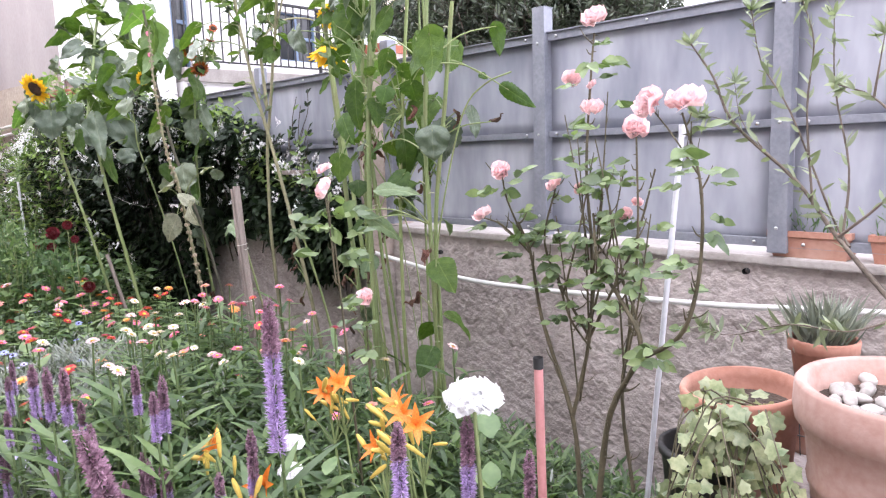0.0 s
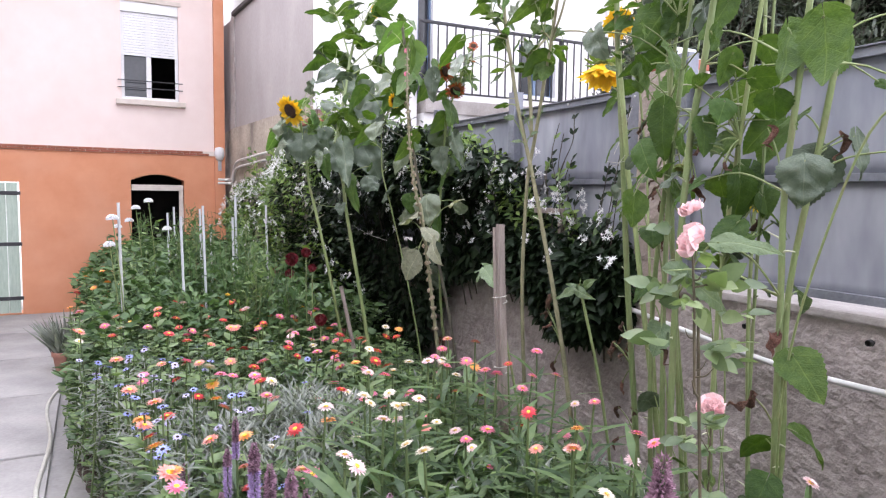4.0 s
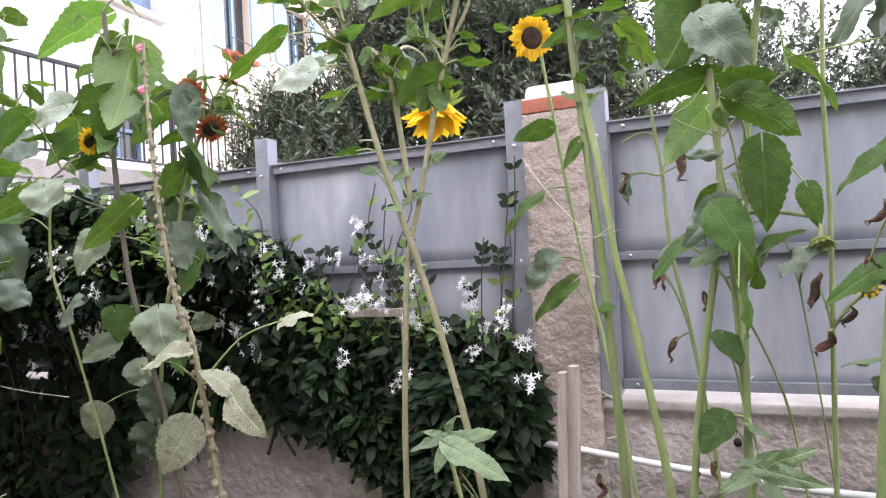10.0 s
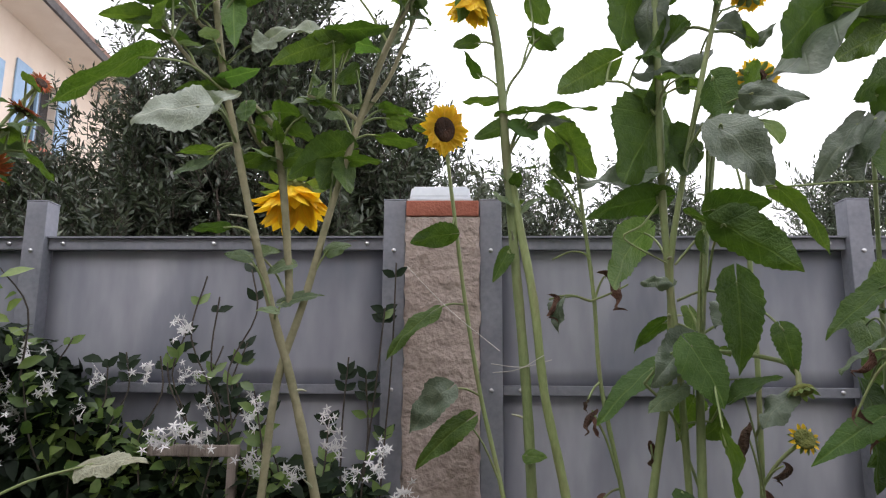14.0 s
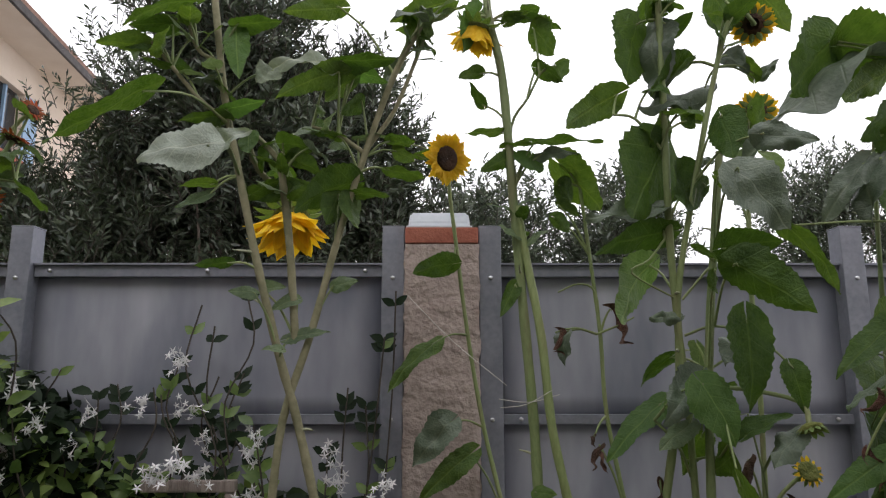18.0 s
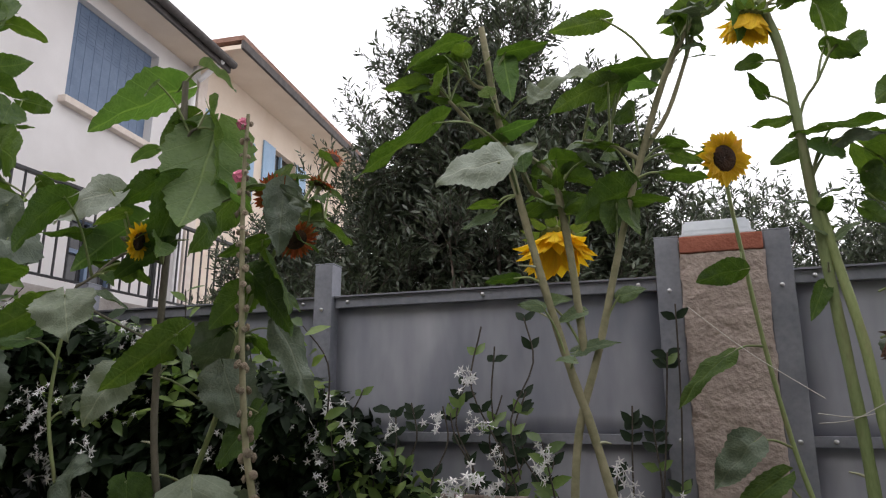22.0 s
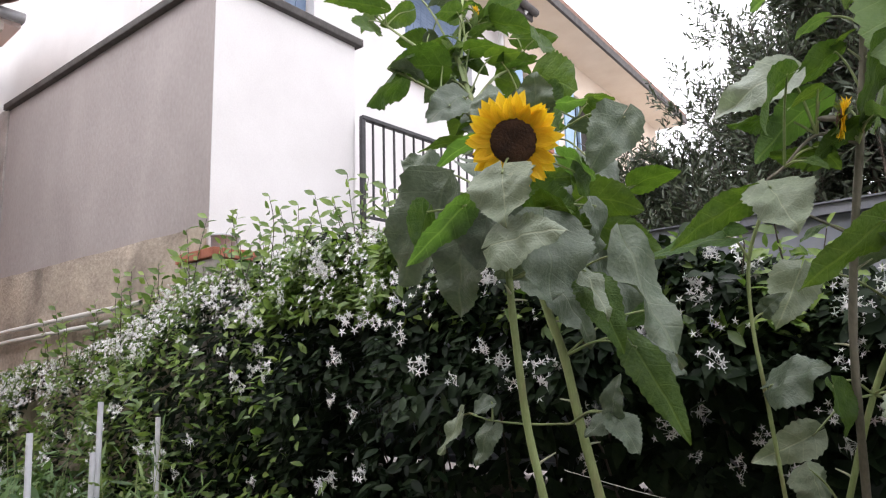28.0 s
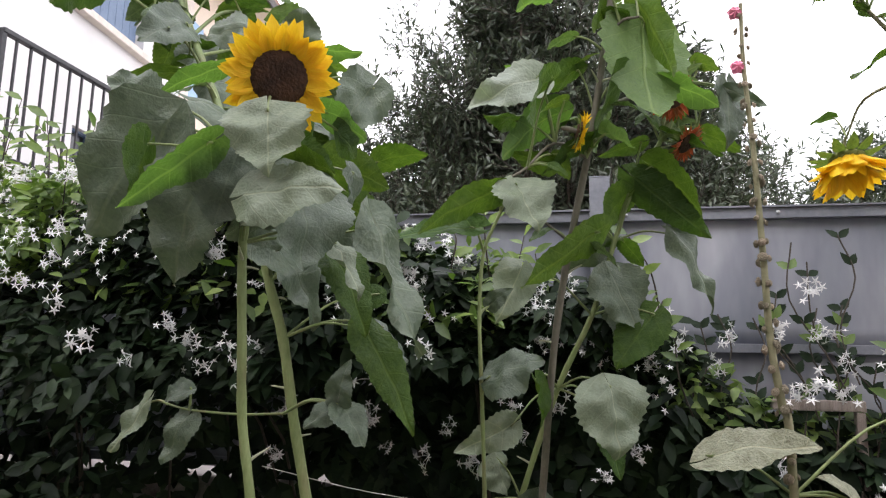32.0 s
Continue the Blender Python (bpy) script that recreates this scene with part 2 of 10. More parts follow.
    if through_light:
        tr = N("ShaderNodeBsdfTranslucent")
        lift = N("ShaderNodeMix")
        lift.data_type = "RGBA"
        lift.blend_type = "MULTIPLY"
        lift.inputs["Factor"].default_value = 1.0
        L(colour, lift.inputs["A"])
        lift.inputs["B"].default_value = (*gain, 1)
        L(lift.outputs["Result"], tr.inputs["Color"])
        ms = N("ShaderNodeMixShader")
        ms.inputs[0].default_value = through_light
        L(bsdf.outputs[0], ms.inputs[1])
        L(tr.outputs[0], ms.inputs[2])
        L(ms.outputs[0], out.inputs["Surface"])
    return m


STUCCO = material("rough_render", (.25, .215, .20), (.54, .48, .45), .95, 2.2, 30, 1.0, .045, spots=((.24, .20, .185), 1.3, .5))
PILLAR = material("pink_render", (.34, .275, .24), (.50, .415, .37), .95, 5, 60, 1.0, .02)
COPING = material("cement_coping", (.27, .245, .225), (.44, .405, .38), .9, 6, 60, .6, .01)
PANEL = material("grey_painted_steel", (.195, .205, .245), (.44, .45, .49), .42, 1.6, 9, .15, .012, spots=((.16, .175, .22), 2.4, .85), spec=.5, stretch=(1.6, 1.6, .5))
STEEL = material("galvanised_steel", (.17, .18, .21), (.29, .30, .34), .5, 7, 80, .2, .002, metal=.25, vary=.06)
BOLT = material("bolt_steel", (.35, .35, .36), (.55, .55, .56), .35, 30, 200, .1, .001, metal=.9)
BRICK = material("red_brick", (.26, .085, .05), (.42, .16, .10), .9, 14, 120, .8, .006, vary=.12)
PLASTIC = material("clear_grey_plastic", (.62, .66, .70), (.78, .82, .85), .25, 10, 60, .1, .002, through_light=.35, gain=(1, 1, 1))
PIPE = material("white_pvc", (.55, .55, .53), (.70, .70, .68), .4, 6, 50, .1, .002)
SOIL = material("dark_soil", (.035, .026, .02), (.12, .09, .07), 1.0, 9, 60, 1.0, .03)
PATIO = material("worn_concrete", (.30, .29, .28), (.45, .43, .41), .92, 2.0, 40, .6, .01, spots=((.17, .16, .15), .7, .6))
ORANGE = material("orange_render", (.60, .25, .13), (.70, .33, .19), .92, 2.0, 90, .5, .006, spots=((.66, .36, .24), .8, .5))
PINK = material("pale_pink_render", (.76, .62, .56), (.84, .71, .66), .92, 1.5, 90, .4, .006)
WHITEWALL = material("white_render", (.64, .62, .61), (.75, .735, .725), .92, 1.2, 90, .3, .006, spots=((.58, .56, .54), .7, .4))
BEIGE = material("cream_render", (.66, .55, .44), (.76, .66, .55), .92, 1.5, 90, .3, .006)
GREYWALL = material("grey_cement_render", (.30, .27, .26), (.42, .385, .37), .95, 1.1, 40, .6, .01, spots=((.25, .225, .215), .6, .6), stretch=(1, 1, .5))
OLDWALL = material("old_stained_wall", (.24, .20, .16), (.54, .47, .38), .97, 1.6, 30, 1.0, .02, spots=((.12, .105, .09), 1.8, .75))
DARK = material("dark_interior", (.012, .011, .010), (.03, .028, .026), .9, 4, 40)
GLASSDARK = material("dark_window_glass", (.02, .022, .025), (.04, .042, .045), .08, 3, 20, 0)
UPVC = material("white_window_frame", (.70, .70, .70), (.82, .82, .82), .4, 5, 60, .05, .001)
SILL = material("stone_sill", (.60, .52, .46), (.72, .65, .58), .85, 8, 80, .4, .004)
GREENWOOD = material("pale_green_shutter_paint", (.36, .45, .37), (.50, .58, .49), .75, 5, 40, .5, .004, stretch=(8, 8, 1))
IRON = material("black_iron", (.02, .02, .022), (.055, .055, .06), .5, 20, 150, .2, .001)
BLUE = material("blue_grey_shutter_paint", (.10, .15, .235), (.15, .21, .31), .55, 6, 60, .2, .002)
LIGHTBLUE = material("light_blue_shutter_paint", (.22, .36, .52), (.32, .46, .62), .55, 6, 60, .2, .002)
ROOFTRIM = material("dark_roof_edge", (.035, .03, .028), (.09, .08, .075), .7, 8, 60, .4, .004)
TILE = material("roof_tile", (.17, .09, .065), (.33, .20, .15), .9, 9, 70, .7, .008, vary=.2)
ZINC = material("zinc_gutter", (.33, .34, .36), (.48, .49, .51), .45, 8, 60, .2, .002, metal=.6)
WOOD = material("weathered_grey_wood", (.20, .165, .145), (.40, .34, .30), .9, 4, 50, 1.0, .006, stretch=(14, 14, 1))
CANE = material("white_plastic_cane", (.52, .53, .57), (.68, .69, .72), .4, 8, 60, .1, .001)
CANEGREY = material("grey_cane", (.45, .45, .46), (.66, .66, .66), .6, 8, 60, .2, .001)
PINKROD = material("pink_painted_rod", (.48, .20, .20), (.60, .29, .28), .5, 10, 90, .2, .001)
RUBBER = material("black_rubber", (.015, .015, .015), (.035, .035, .035), .7, 20, 90, .2, .001)
HOSE = material("pale_garden_hose", (.45, .44, .38), (.62, .61, .54), .5, 10, 80, .2, .001)
TERRA = material("terracotta", (.33, .15, .10), (.50, .27, .20), .9, 5, 60, .6, .004, vary=.1, spots=((.62, .48, .42), 3.0, .55))
TERRAPALE = material("limed_terracotta", (.30, .165, .13), (.45, .32, .275), .92, 4, 50, .7, .004, spots=((.47, .41, .385), 2.0, .8))
STONE = material("grey_pebble", (.24, .22, .20), (.46, .43, .40), .8, 9, 70, .5, .004, vary=.25)
STRING = material("garden_string", (.45, .43, .38), (.62, .6, .55), .9, 30, 200, .2, .001)

LEAF = {
    "m": material("sunflower_leaf_green", (.034, .078, .013), (.082, .145, .030), .55, 4, 30, .5, .02, vary=.25, through_light=.36, veins=.2, spec=.35, gain=(1.6, 1.6, .6)),
    # d, g, p: leaf copies greyed by sky sheen painted into their colour
    "d": material("sunflower_leaf_grey_sheen", (.058, .088, .055), (.118, .152, .10), .42, 4, 30, .3, .02, vary=.2, through_light=.12, veins=.14, gain=(1.4, 1.5, .8)),
    "g": material("sunflower_leaf_pale_sheen", (.14, .178, .115), (.215, .258, .175), .45, 4, 30, .3, .02, vary=.12, through_light=.14, veins=.3, gain=(1.4, 1.5, .8)),
    "p": material("sunflower_leaf_silver_sheen", (.20, .24, .19), (.30, .345, .28), .50, 4, 30, .3, .02, vary=.08, through_light=.15, veins=.3),
    "u": material("sunflower_leaf_underside", (.055, .12, .025), (.095, .175, .045), .6, 4, 30, .5, .02, vary=.12, through_light=.45, veins=.35, gain=(1.5, 1.6, .8)),
    "l": material("sunflower_leaf_bright", (.08, .15, .04), (.14, .22, .075), .5, 4, 30, .5, .02, vary=.12, through_light=.36, veins=.3, gain=(1.5, 1.6, .8)),
    "s": material("sunflower_leaf_small", (.085, .135, .065), (.155, .215, .11), .5, 5, 30, .5, .02, vary=.22, through_light=.25, veins=.2, gain=(1.5, 1.6, .8)),
    "dry": material("dried_leaf", (.06, .03, .018), (.17, .085, .05), .9, 5, 30, .9, .03, vary=.35),
    "h": material("hollyhock_leaf_holed", (.22, .23, .15), (.36, .37, .27), .7, 5, 40, .6, .02, vary=.15, through_light=.15, veins=.3, spots=((.10, .10, .06), 9, .6)),
}
STEM = material("sunflower_stem", (.13, .185, .06), (.27, .33, .14), .6, 3, 60, .5, .004, vary=.15, stretch=(4, 4, 1), spots=((.17, .12, .07), 8, .5))
SCAR = material("pale_leaf_scar", (.30, .32, .20), (.46, .47, .34), .8, 20, 90, .3, .002, vary=.15)
STEMDARK = material("dark_purple_stem", (.09, .085, .06), (.20, .185, .14), .7, 6, 60, .6, .004, stretch=(3, 3, 1))
STEMGREY = material("rough_brown_stem", (.16, .16, .085), (.30, .28, .17), .85, 14, 80, .9, .005)
PETAL = material("golden_petal", (.84, .50, .008), (.95, .70, .02), .55, 3, 20, .4, .02, vary=.08, through_light=.3, stretch=(6, 1, 1), gain=(1.1, 1.1, 1))
PETALRUST = material("rust_petal", (.24, .05, .012), (.48, .15, .025), .6, 3, 20, .4, .02, vary=.35, through_light=.25, stretch=(6, 1, 1), gain=(1.2, 1, 1))
DISC = material("brown_seed_disc", (.012, .006, .004), (.085, .04, .018), .95, 14, 180, 1.0, .01)
DISCGREEN = material("green_flower_disc", (.09, .11, .02), (.22, .23, .06), .9, 20, 150, 1.0, .01)
BRACT = material("green_bract", (.09, .14, .03), (.17, .24, .07), .7, 10, 60, .4, .01, through_light=.2)
# near-black leaf colour, with the deep shade inside the hedge put into it
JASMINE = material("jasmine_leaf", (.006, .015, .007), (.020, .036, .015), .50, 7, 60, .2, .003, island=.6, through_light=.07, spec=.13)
JASMINENEW = material("young_jasmine_leaf", (.075, .14, .03), (.18, .265, .075), .42, 7, 60, .2, .003, island=.45, through_light=.3)
WHITEPETAL = material("white_petal", (.80, .80, .79), (.90, .90, .90), .6, 20, 90, .2, .004, through_light=.2, gain=(1, 1, 1))
TWIG = material("dark_twig", (.03, .024, .018), (.08, .065, .05), .9, 12, 90, .7, .004)
OLIVE = material("evergreen_leaf", (.030, .048, .028), (.08, .10, .062), .42, 7, 60, .2, .002, island=.5, through_light=.1)
OLIVEPALE = material("silvery_olive_leaf", (.16, .20, .12), (.27, .31, .21), .5, 7, 60, .2, .002, island=.25, through_light=.2)
BARK = material("bark", (.07, .055, .042), (.19, .155, .125), .95, 10, 60, 1.0, .01)
CANEROSE = material("rose_cane", (.055, .05, .028), (.145, .12, .072), .75, 9, 90, .8, .004)
ROSELEAF = material("rose_leaf", (.09, .14, .06), (.19, .255, .12), .4, 8, 60, .3, .003, island=.45, through_light=.25)
ROSEPINK = material("pale_pink_rose", (.88, .56, .57), (.95, .80, .79), .6, 5, 40, .3, .003, vary=.06, through_light=.2, gain=(1.05, 1, 1))
BEDSTEM = material("flowerbed_stem", (.06, .10, .03), (.14, .19, .07), .6, 5, 60, .3, .003, vary=.2)
DEEPLEAF = material("deep_green_leaf", (.035, .075, .025), (.11, .175, .065), .5, 6, 40, .3, .003, island=.65, through_light=.22, spec=.35)
BEDLEAF = material("flowerbed_leaf", (.055, .11, .04), (.17, .25, .105), .5, 6, 40, .3, .003, island=.6, through_light=.25)
GRASSLEAF = material("strap_leaf", (.04, .085, .028), (.105, .165, .06), .5, 6, 40, .3, .003, island=.45, through_light=.25)
GREYLEAF = material("silver_feathery_leaf", (.14, .16, .135), (.27, .29, .255), .7, 8, 60, .2, .002, island=.4, through_light=.15)
FEATHER = material("feathery_green_leaf", (.05, .105, .035), (.11, .185, .07), .6, 8, 60, .2, .002, island=.4, through_light=.2)
LIATRIS = material("purple_floret", (.38, .26, .49), (.60, .46, .69), .7, 12, 80, .3, .003, island=.35, through_light=.2, gain=(1, 1, 1))
LIATRISDRY = material("spent_purple_floret", (.20, .105, .145), (.40, .25, .31), .85, 12, 80, .5, .003, island=.35)
LILY = material("orange_lily_petal", (.62, .12, .01), (.84, .31, .035), .5, 9, 50, .2, .003, through_light=.2, gain=(1.1, 1, 1))
LILYBUD = material("yellow_lily_bud", (.50, .36, .05), (.66, .50, .12), .55, 8, 50, .2, .003, vary=.15)
PHLOXWHITE = material("white_flower", (.88, .88, .88), (.95, .95, .95), .6, 9, 60, .2, .003, through_light=.42, gain=(1, 1, 1))
DAHLIA = material("dark_red_petal", (.10, .006, .010), (.22, .018, .025), .55, 7, 60, .3, .003, vary=.15)
FLOWERS = {
    "red": material("red_petal", (.50, .03, .035), (.66, .08, .07), .6, 6, 60, .3, .003, vary=.15),
    "pink": material("pink_petal", (.72, .14, .26), (.84, .34, .44), .6, 6, 60, .3, .003, vary=.2),
    "coral": material("coral_petal", (.72, .26, .20), (.84, .42, .34), .6, 6, 60, .3, .003, vary=.15),
    "orange": material("orange_petal", (.78, .30, .07), (.88, .46, .16), .6, 6, 60, .3, .003, vary=.15),
    "cream": material("cream_petal", (.74, .66, .52), (.84, .78, .68), .6, 6, 60, .3, .003, vary=.08),
    "blush": material("blush_petal", (.80, .56, .56), (.88, .70, .70), .6, 6, 60, .3, .003, vary=.12),
    "blue": material("cornflower_petal", (.22, .25, .60), (.38, .42, .76), .6, 6, 60, .3, .003, vary=.2),
    "lilac": material("lilac_petal", (.46, .42, .66), (.62, .58, .80), .6, 6, 60, .3, .003, vary=.2),
    "yellow": material("yellow_petal", (.74, .48, .02), (.86, .62, .05), .6, 6, 60, .3, .003, vary=.1),
}
IVY = material("variegated_ivy_leaf", (.10, .16, .06), (.46, .48, .31), .5, 22, 60, .3, .003, island=.35, through_light=.2)
POLYBLACK = material("black_plastic_pot", (.015, .015, .016), (.035, .035, .036), .5, 10, 80, .2, .002)

# ---- ground, retaining wall and steel fence ----
def ground_sheet():
    """One sheet out to the horizon that falls gently towards the house."""
    xs = [-400, -120, -40, -10.5, -8, -6, -4, -2, 0, 1, 4, 8, 40, 120, 400]
    ys = [-400, -120, -40, -12, -6, -4, -2.7, 0.2, 6, 20, 60, 150, 400]
    V = [(x, y, ground_z(max(x, -10.5)) - 0.03) for y in ys for x in xs]
    n = len(xs)
    F = [(j * n + i, j * n + i + 1, (j + 1) * n + i + 1, (j + 1) * n + i) for j in range(len(ys) - 1) for i in range(n - 1)]
    return link("ground", mesh_of(V, F, smooth=False), PATIO, label="worn grey concrete yard with stains", kind="structure")


ground_sheet()


def patio_slabs():
    """Concrete slabs of the yard with open joints, each its own piece."""
    rng = random.Random(4)
    holder = thing("paving", "worn concrete paving slabs of the yard", "paving", kind="structure")
    for i in range(9):
        for j in range(5):
            x0, y1 = -8.4 + i * 1.5, -2.62 - j * 1.25
            if x0 > 1.5:
                continue
            bm = bmesh.new()
            add_box(bm, 0.012, 1.488, -1.238, -0.012, -0.06, 0.0, 0.008)
            ob = part("slab", bm, PATIO, holder)
            ob.location = (x0, y1, ground_z(x0 + .75) + rng.uniform(-.004, .004))
            ob.rotation_euler = (0, -math.atan(0.0098) if x0 + .75 < 1 else 0, 0)


def bed_edge(x):
    return -2.0 - 0.55 * min(1.0, max(0.0, (1.6 - x) / 3.2)) - 0.06 * math.sin(x * 1.7)


def soil_bed():
    xs = np.linspace(-9.6, 4.5, 95)
    V, k = [], 9
    for x in xs:
        y0 = bed_edge(x)
        for j in range(k):
            s = j / (k - 1)
            z = ground_z(x) + 0.05 * math.sin(math.pi * min(1, s * 1.4)) + 0.035 * noise.noise(Vector((x * 3, s * 6, 0)))
            V.append((x, y0 + s * (0.03 - y0), z - (0.06 if j == 0 else 0)))
    F = [(i * k + j, (i + 1) * k + j, (i + 1) * k + j + 1, i * k + j + 1) for i in range(len(xs) - 1) for j in range(k - 1)]
    link("soil", mesh_of(V, F), SOIL, label="dark crumbly soil of the flower bed", kind="structure")


soil_bed()

FENCE_BOTTOM, FENCE_MID, FENCE_TOP, POST_TOP = 1.27, 1.700, 2.134, 2.258
FENCE = thing("fence", "grey steel garden fence of bolted posts, rails and sheets", "fence")


def retaining_wall():
    """Rough rendered wall; its face is a fine grid pushed in and out."""
    nx, nz = 300, 34
    xs, zs = np.linspace(-5.6, 5.2, nx), np.linspace(-0.3, 1.19, nz)
    V = []
    for z in zs:
        for x in xs:
            d = 0.010 * noise.noise(Vector((x * 2.1, 0, z * 2.1))) + 0.005 * noise.noise(Vector((x * 14, 3, z * 14)))
            V.append((x, 0.02 + d, z))
    F = [(j * nx + i, j * nx + i + 1, (j + 1) * nx + i + 1, (j + 1) * nx + i) for j in range(nz - 1) for i in range(nx - 1)]
    holder = thing("wall_retaining", "low garden wall with rough grey-pink render", "wall", kind="structure")
    link("render_face", mesh_of(V, F), STUCCO, holder)
    part("core", box(-5.6, 5.2, 0.045, 0.26, -0.3, 1.19), STUCCO, holder)
    bm = box(-5.6, 5.2, -0.006, 0.25, 1.191, 1.225, 0.008)
    part("coping", bm, COPING, holder, "pale cement coping")
    return holder


retaining_wall()

bolt_mesh = bpy.data.meshes.new("bolt")
bm = lathe([(0.0, -.006), (.0065, -.006), (.0065, -.002), (.004, 0.0)], 8)
bm.to_mesh(bolt_mesh)
bm.free()
bolt_mesh.materials.append(BOLT)


def steel_post(x, label):
    bm = box(-.033, .033, -.02, .045, FENCE_BOTTOM - .03, POST_TOP, .003)
    post = part("fence_post", bm, STEEL, FENCE, label)
    post.location.x = x
    part("cap", box(-.034, .034, -.021, .046, POST_TOP, POST_TOP + .004, .001), STEEL, post)
    for z in (FENCE_TOP - .03, FENCE_MID, FENCE_BOTTOM + .06):
        ob = link("bolt", bolt_mesh, None, post)
        ob.location, ob.rotation_euler = (0, -.024, z), (radians(-90), 0, 0)
    return post


def fence_bay(x0, x1):
    w = (x1 - x0) / 2
    for z0, z1 in ((FENCE_BOTTOM, FENCE_MID - .012), (FENCE_MID + .012, FENCE_TOP)):
        nx, nz = 14, 8
        V = []
        for j in range(nz + 1):
            for i in range(nx + 1):
                x, z = -w + 2 * w * i / nx, z0 + (z1 - z0) * j / nz
                V.append((x, .030 + .004 * noise.noise(Vector(((x + x0) * 2.3, z * 2.3, 1.0))), z))
        F = [(j * (nx + 1) + i, j * (nx + 1) + i + 1, (j + 1) * (nx + 1) + i + 1, (j + 1) * (nx + 1) + i) for j in range(nz) for i in range(nx)]
        sheet = link("sheet", mesh_of(V, F), PANEL, FENCE, "grey painted sheet with blotchy patches")
        sheet.location.x = (x0 + x1) / 2
        thick = sheet.modifiers.new("thickness", "SOLIDIFY")
        thick.thickness = 0.002
    for name, z0, z1 in (("top_rail", FENCE_TOP - .022, FENCE_TOP + .012), ("middle_rail", FENCE_MID - .014, FENCE_MID + .014), ("bottom_rail", FENCE_BOTTOM - .012, FENCE_BOTTOM + .02)):
        bm = box(-w, w, .004, .030, z0, z1, .002)
        if name == "top_rail":
            add_box(bm, -w, w, -.006, .035, z1 + .0005, z1 + .006)
        rail = part(name, bm, STEEL, FENCE)
        rail.location.x = (x0 + x1) / 2
        for x in (-w + .05, w - .05) + ((0.0,) if name == "top_rail" else ()):
            ob = link("bolt", bolt_mesh, None, rail)
            ob.location, ob.rotation_euler = (x, .0, (z0 + z1) / 2), (radians(-90), 0, 0)


POSTS = [-4.45, -3.38, -2.31, -1.245, -.143, .143, 1.217, 2.262, 3.31, 4.36]
for x in POSTS:
    steel_post(x, "galvanised steel fence post bolted to the rails")
for x0, x1 in zip(POSTS, POSTS[1:]):
    if x1 - x0 > .5:
        fence_bay(x0 + .034, x1 - .034)


def pillar():
    p = thing("pillar", "rough pink-rendered pillar with a brick cap", "pillar", (0, 0, 0))
    nx, nz = 12, 90
    V, F = [], []
    ring = [(-.1095, .0), (.1095, .0), (.1095, .22), (-.1095, .22)]
    for j in range(nz):
        z = 1.0 + (2.205 - 1.0) * j / (nz - 1)
        for k in range(4):
            a, b = ring[k], ring[(k + 1) % 4]
            for i in range(nx):
                s = i / nx
                x, y = a[0] + (b[0] - a[0]) * s, a[1] + (b[1] - a[1]) * s - .03
                d = .007 * noise.noise(Vector((x * 30, y * 30, z * 30))) + .004 * noise.noise(Vector((x * 80, y * 80, z * 80)))
                V.append((x * (1 + d * 8), y + d, z))
    n = nx * 4
    for j in range(nz - 1):
        for i in range(n):
            F.append((j * n + i, j * n + (i + 1) % n, (j + 1) * n + (i + 1) % n, (j + 1) * n + i))
    link("shaft", mesh_of(V, F), PILLAR, p)
    part("footing", box(-.112, .112, -.028, .19, -.2, 1.01, .006), STUCCO, p)
    part("brick", box(-.108, .108, -.032, .075, 2.207, 2.255, .004), BRICK, p, "flat red brick laid on top")
    part("brick", box(-.108, .108, .080, .188, 2.207, 2.254, .004), BRICK, p)
    tray = thing("plastic_tray", "upturned clear plastic tray on the brick cap", "tray", (0, 0, 0))
    bm = bmesh.new()
    o = [(-.1, -.02), (.085, -.02), (.085, .15), (-.1, .15)]
    for z, g in ((2.256, .0), (2.27, .002), (2.305, .012)):
        for x, y in o:
            bm.verts.new((x * (1 - g * 5), y + (g if y < .05 else -g), z))
    bm.verts.ensure_lookup_table()
    for j in range(2):
        for k in range(4):
            bm.faces.new([bm.verts[j * 4 + k], bm.verts[j * 4 + (k + 1) % 4], bm.verts[j * 4 + 4 + (k + 1) % 4], bm.verts[j * 4 + 4 + k]])
    bm.faces.new([bm.verts[8 + k] for k in range(4)])
    bmesh.ops.bevel(bm, geom=list(bm.edges), offset=.006, segments=2, affect="EDGES")
    part("body", bm, PLASTIC, tray)
    part("rim", box(-.106, .091, -.026, .156, 2.2555, 2.2615, .002), PLASTIC, tray)


pillar()


def water_pipe():
    p = thing("water_pipe", "white plastic pipe sagging along the wall", "pipe")
    pts = [(-2.2, -.03, 1.075), (-1.0, -.035, 1.07), (-.3, -.035, 1.09), (-.14, -.06, 1.085), (.0, -.06, 1.07), (.3, -.05, 1.03), (.75, -.045, .985), (1.2, -.04, .985), (1.7, -.04, 1.01), (2.1, -.04, 1.03), (2.6, -.04, 1.075), (3.4, -.04, 1.12), (4.8, -.04, 1.15)]
    link("run", tube(pts, .0115, 9), PIPE, p)
    for x, z in ((-1.0, 1.07),):
        part("clip", box(x - .012, x + .012, -.058, .02, z - .016, z + .016, .003), PIPE, p)


water_pipe()
for x, z in ((.52, 1.10), (1.02, 1.13), (2.15, 1.16)):
    hole = thing("drain_hole", "small dark drain hole in the wall", "hole", (x, .012, z))
    bm = lathe([(.011, -.02), (.013, -.002), (.008, .0), (.007, .02), (.0, .02)], 12)
    bmesh.ops.rotate(bm, verts=bm.verts, matrix=Matrix.Rotation(radians(-90), 3, "X"))
    part("lip", bm, RUBBER, hole)
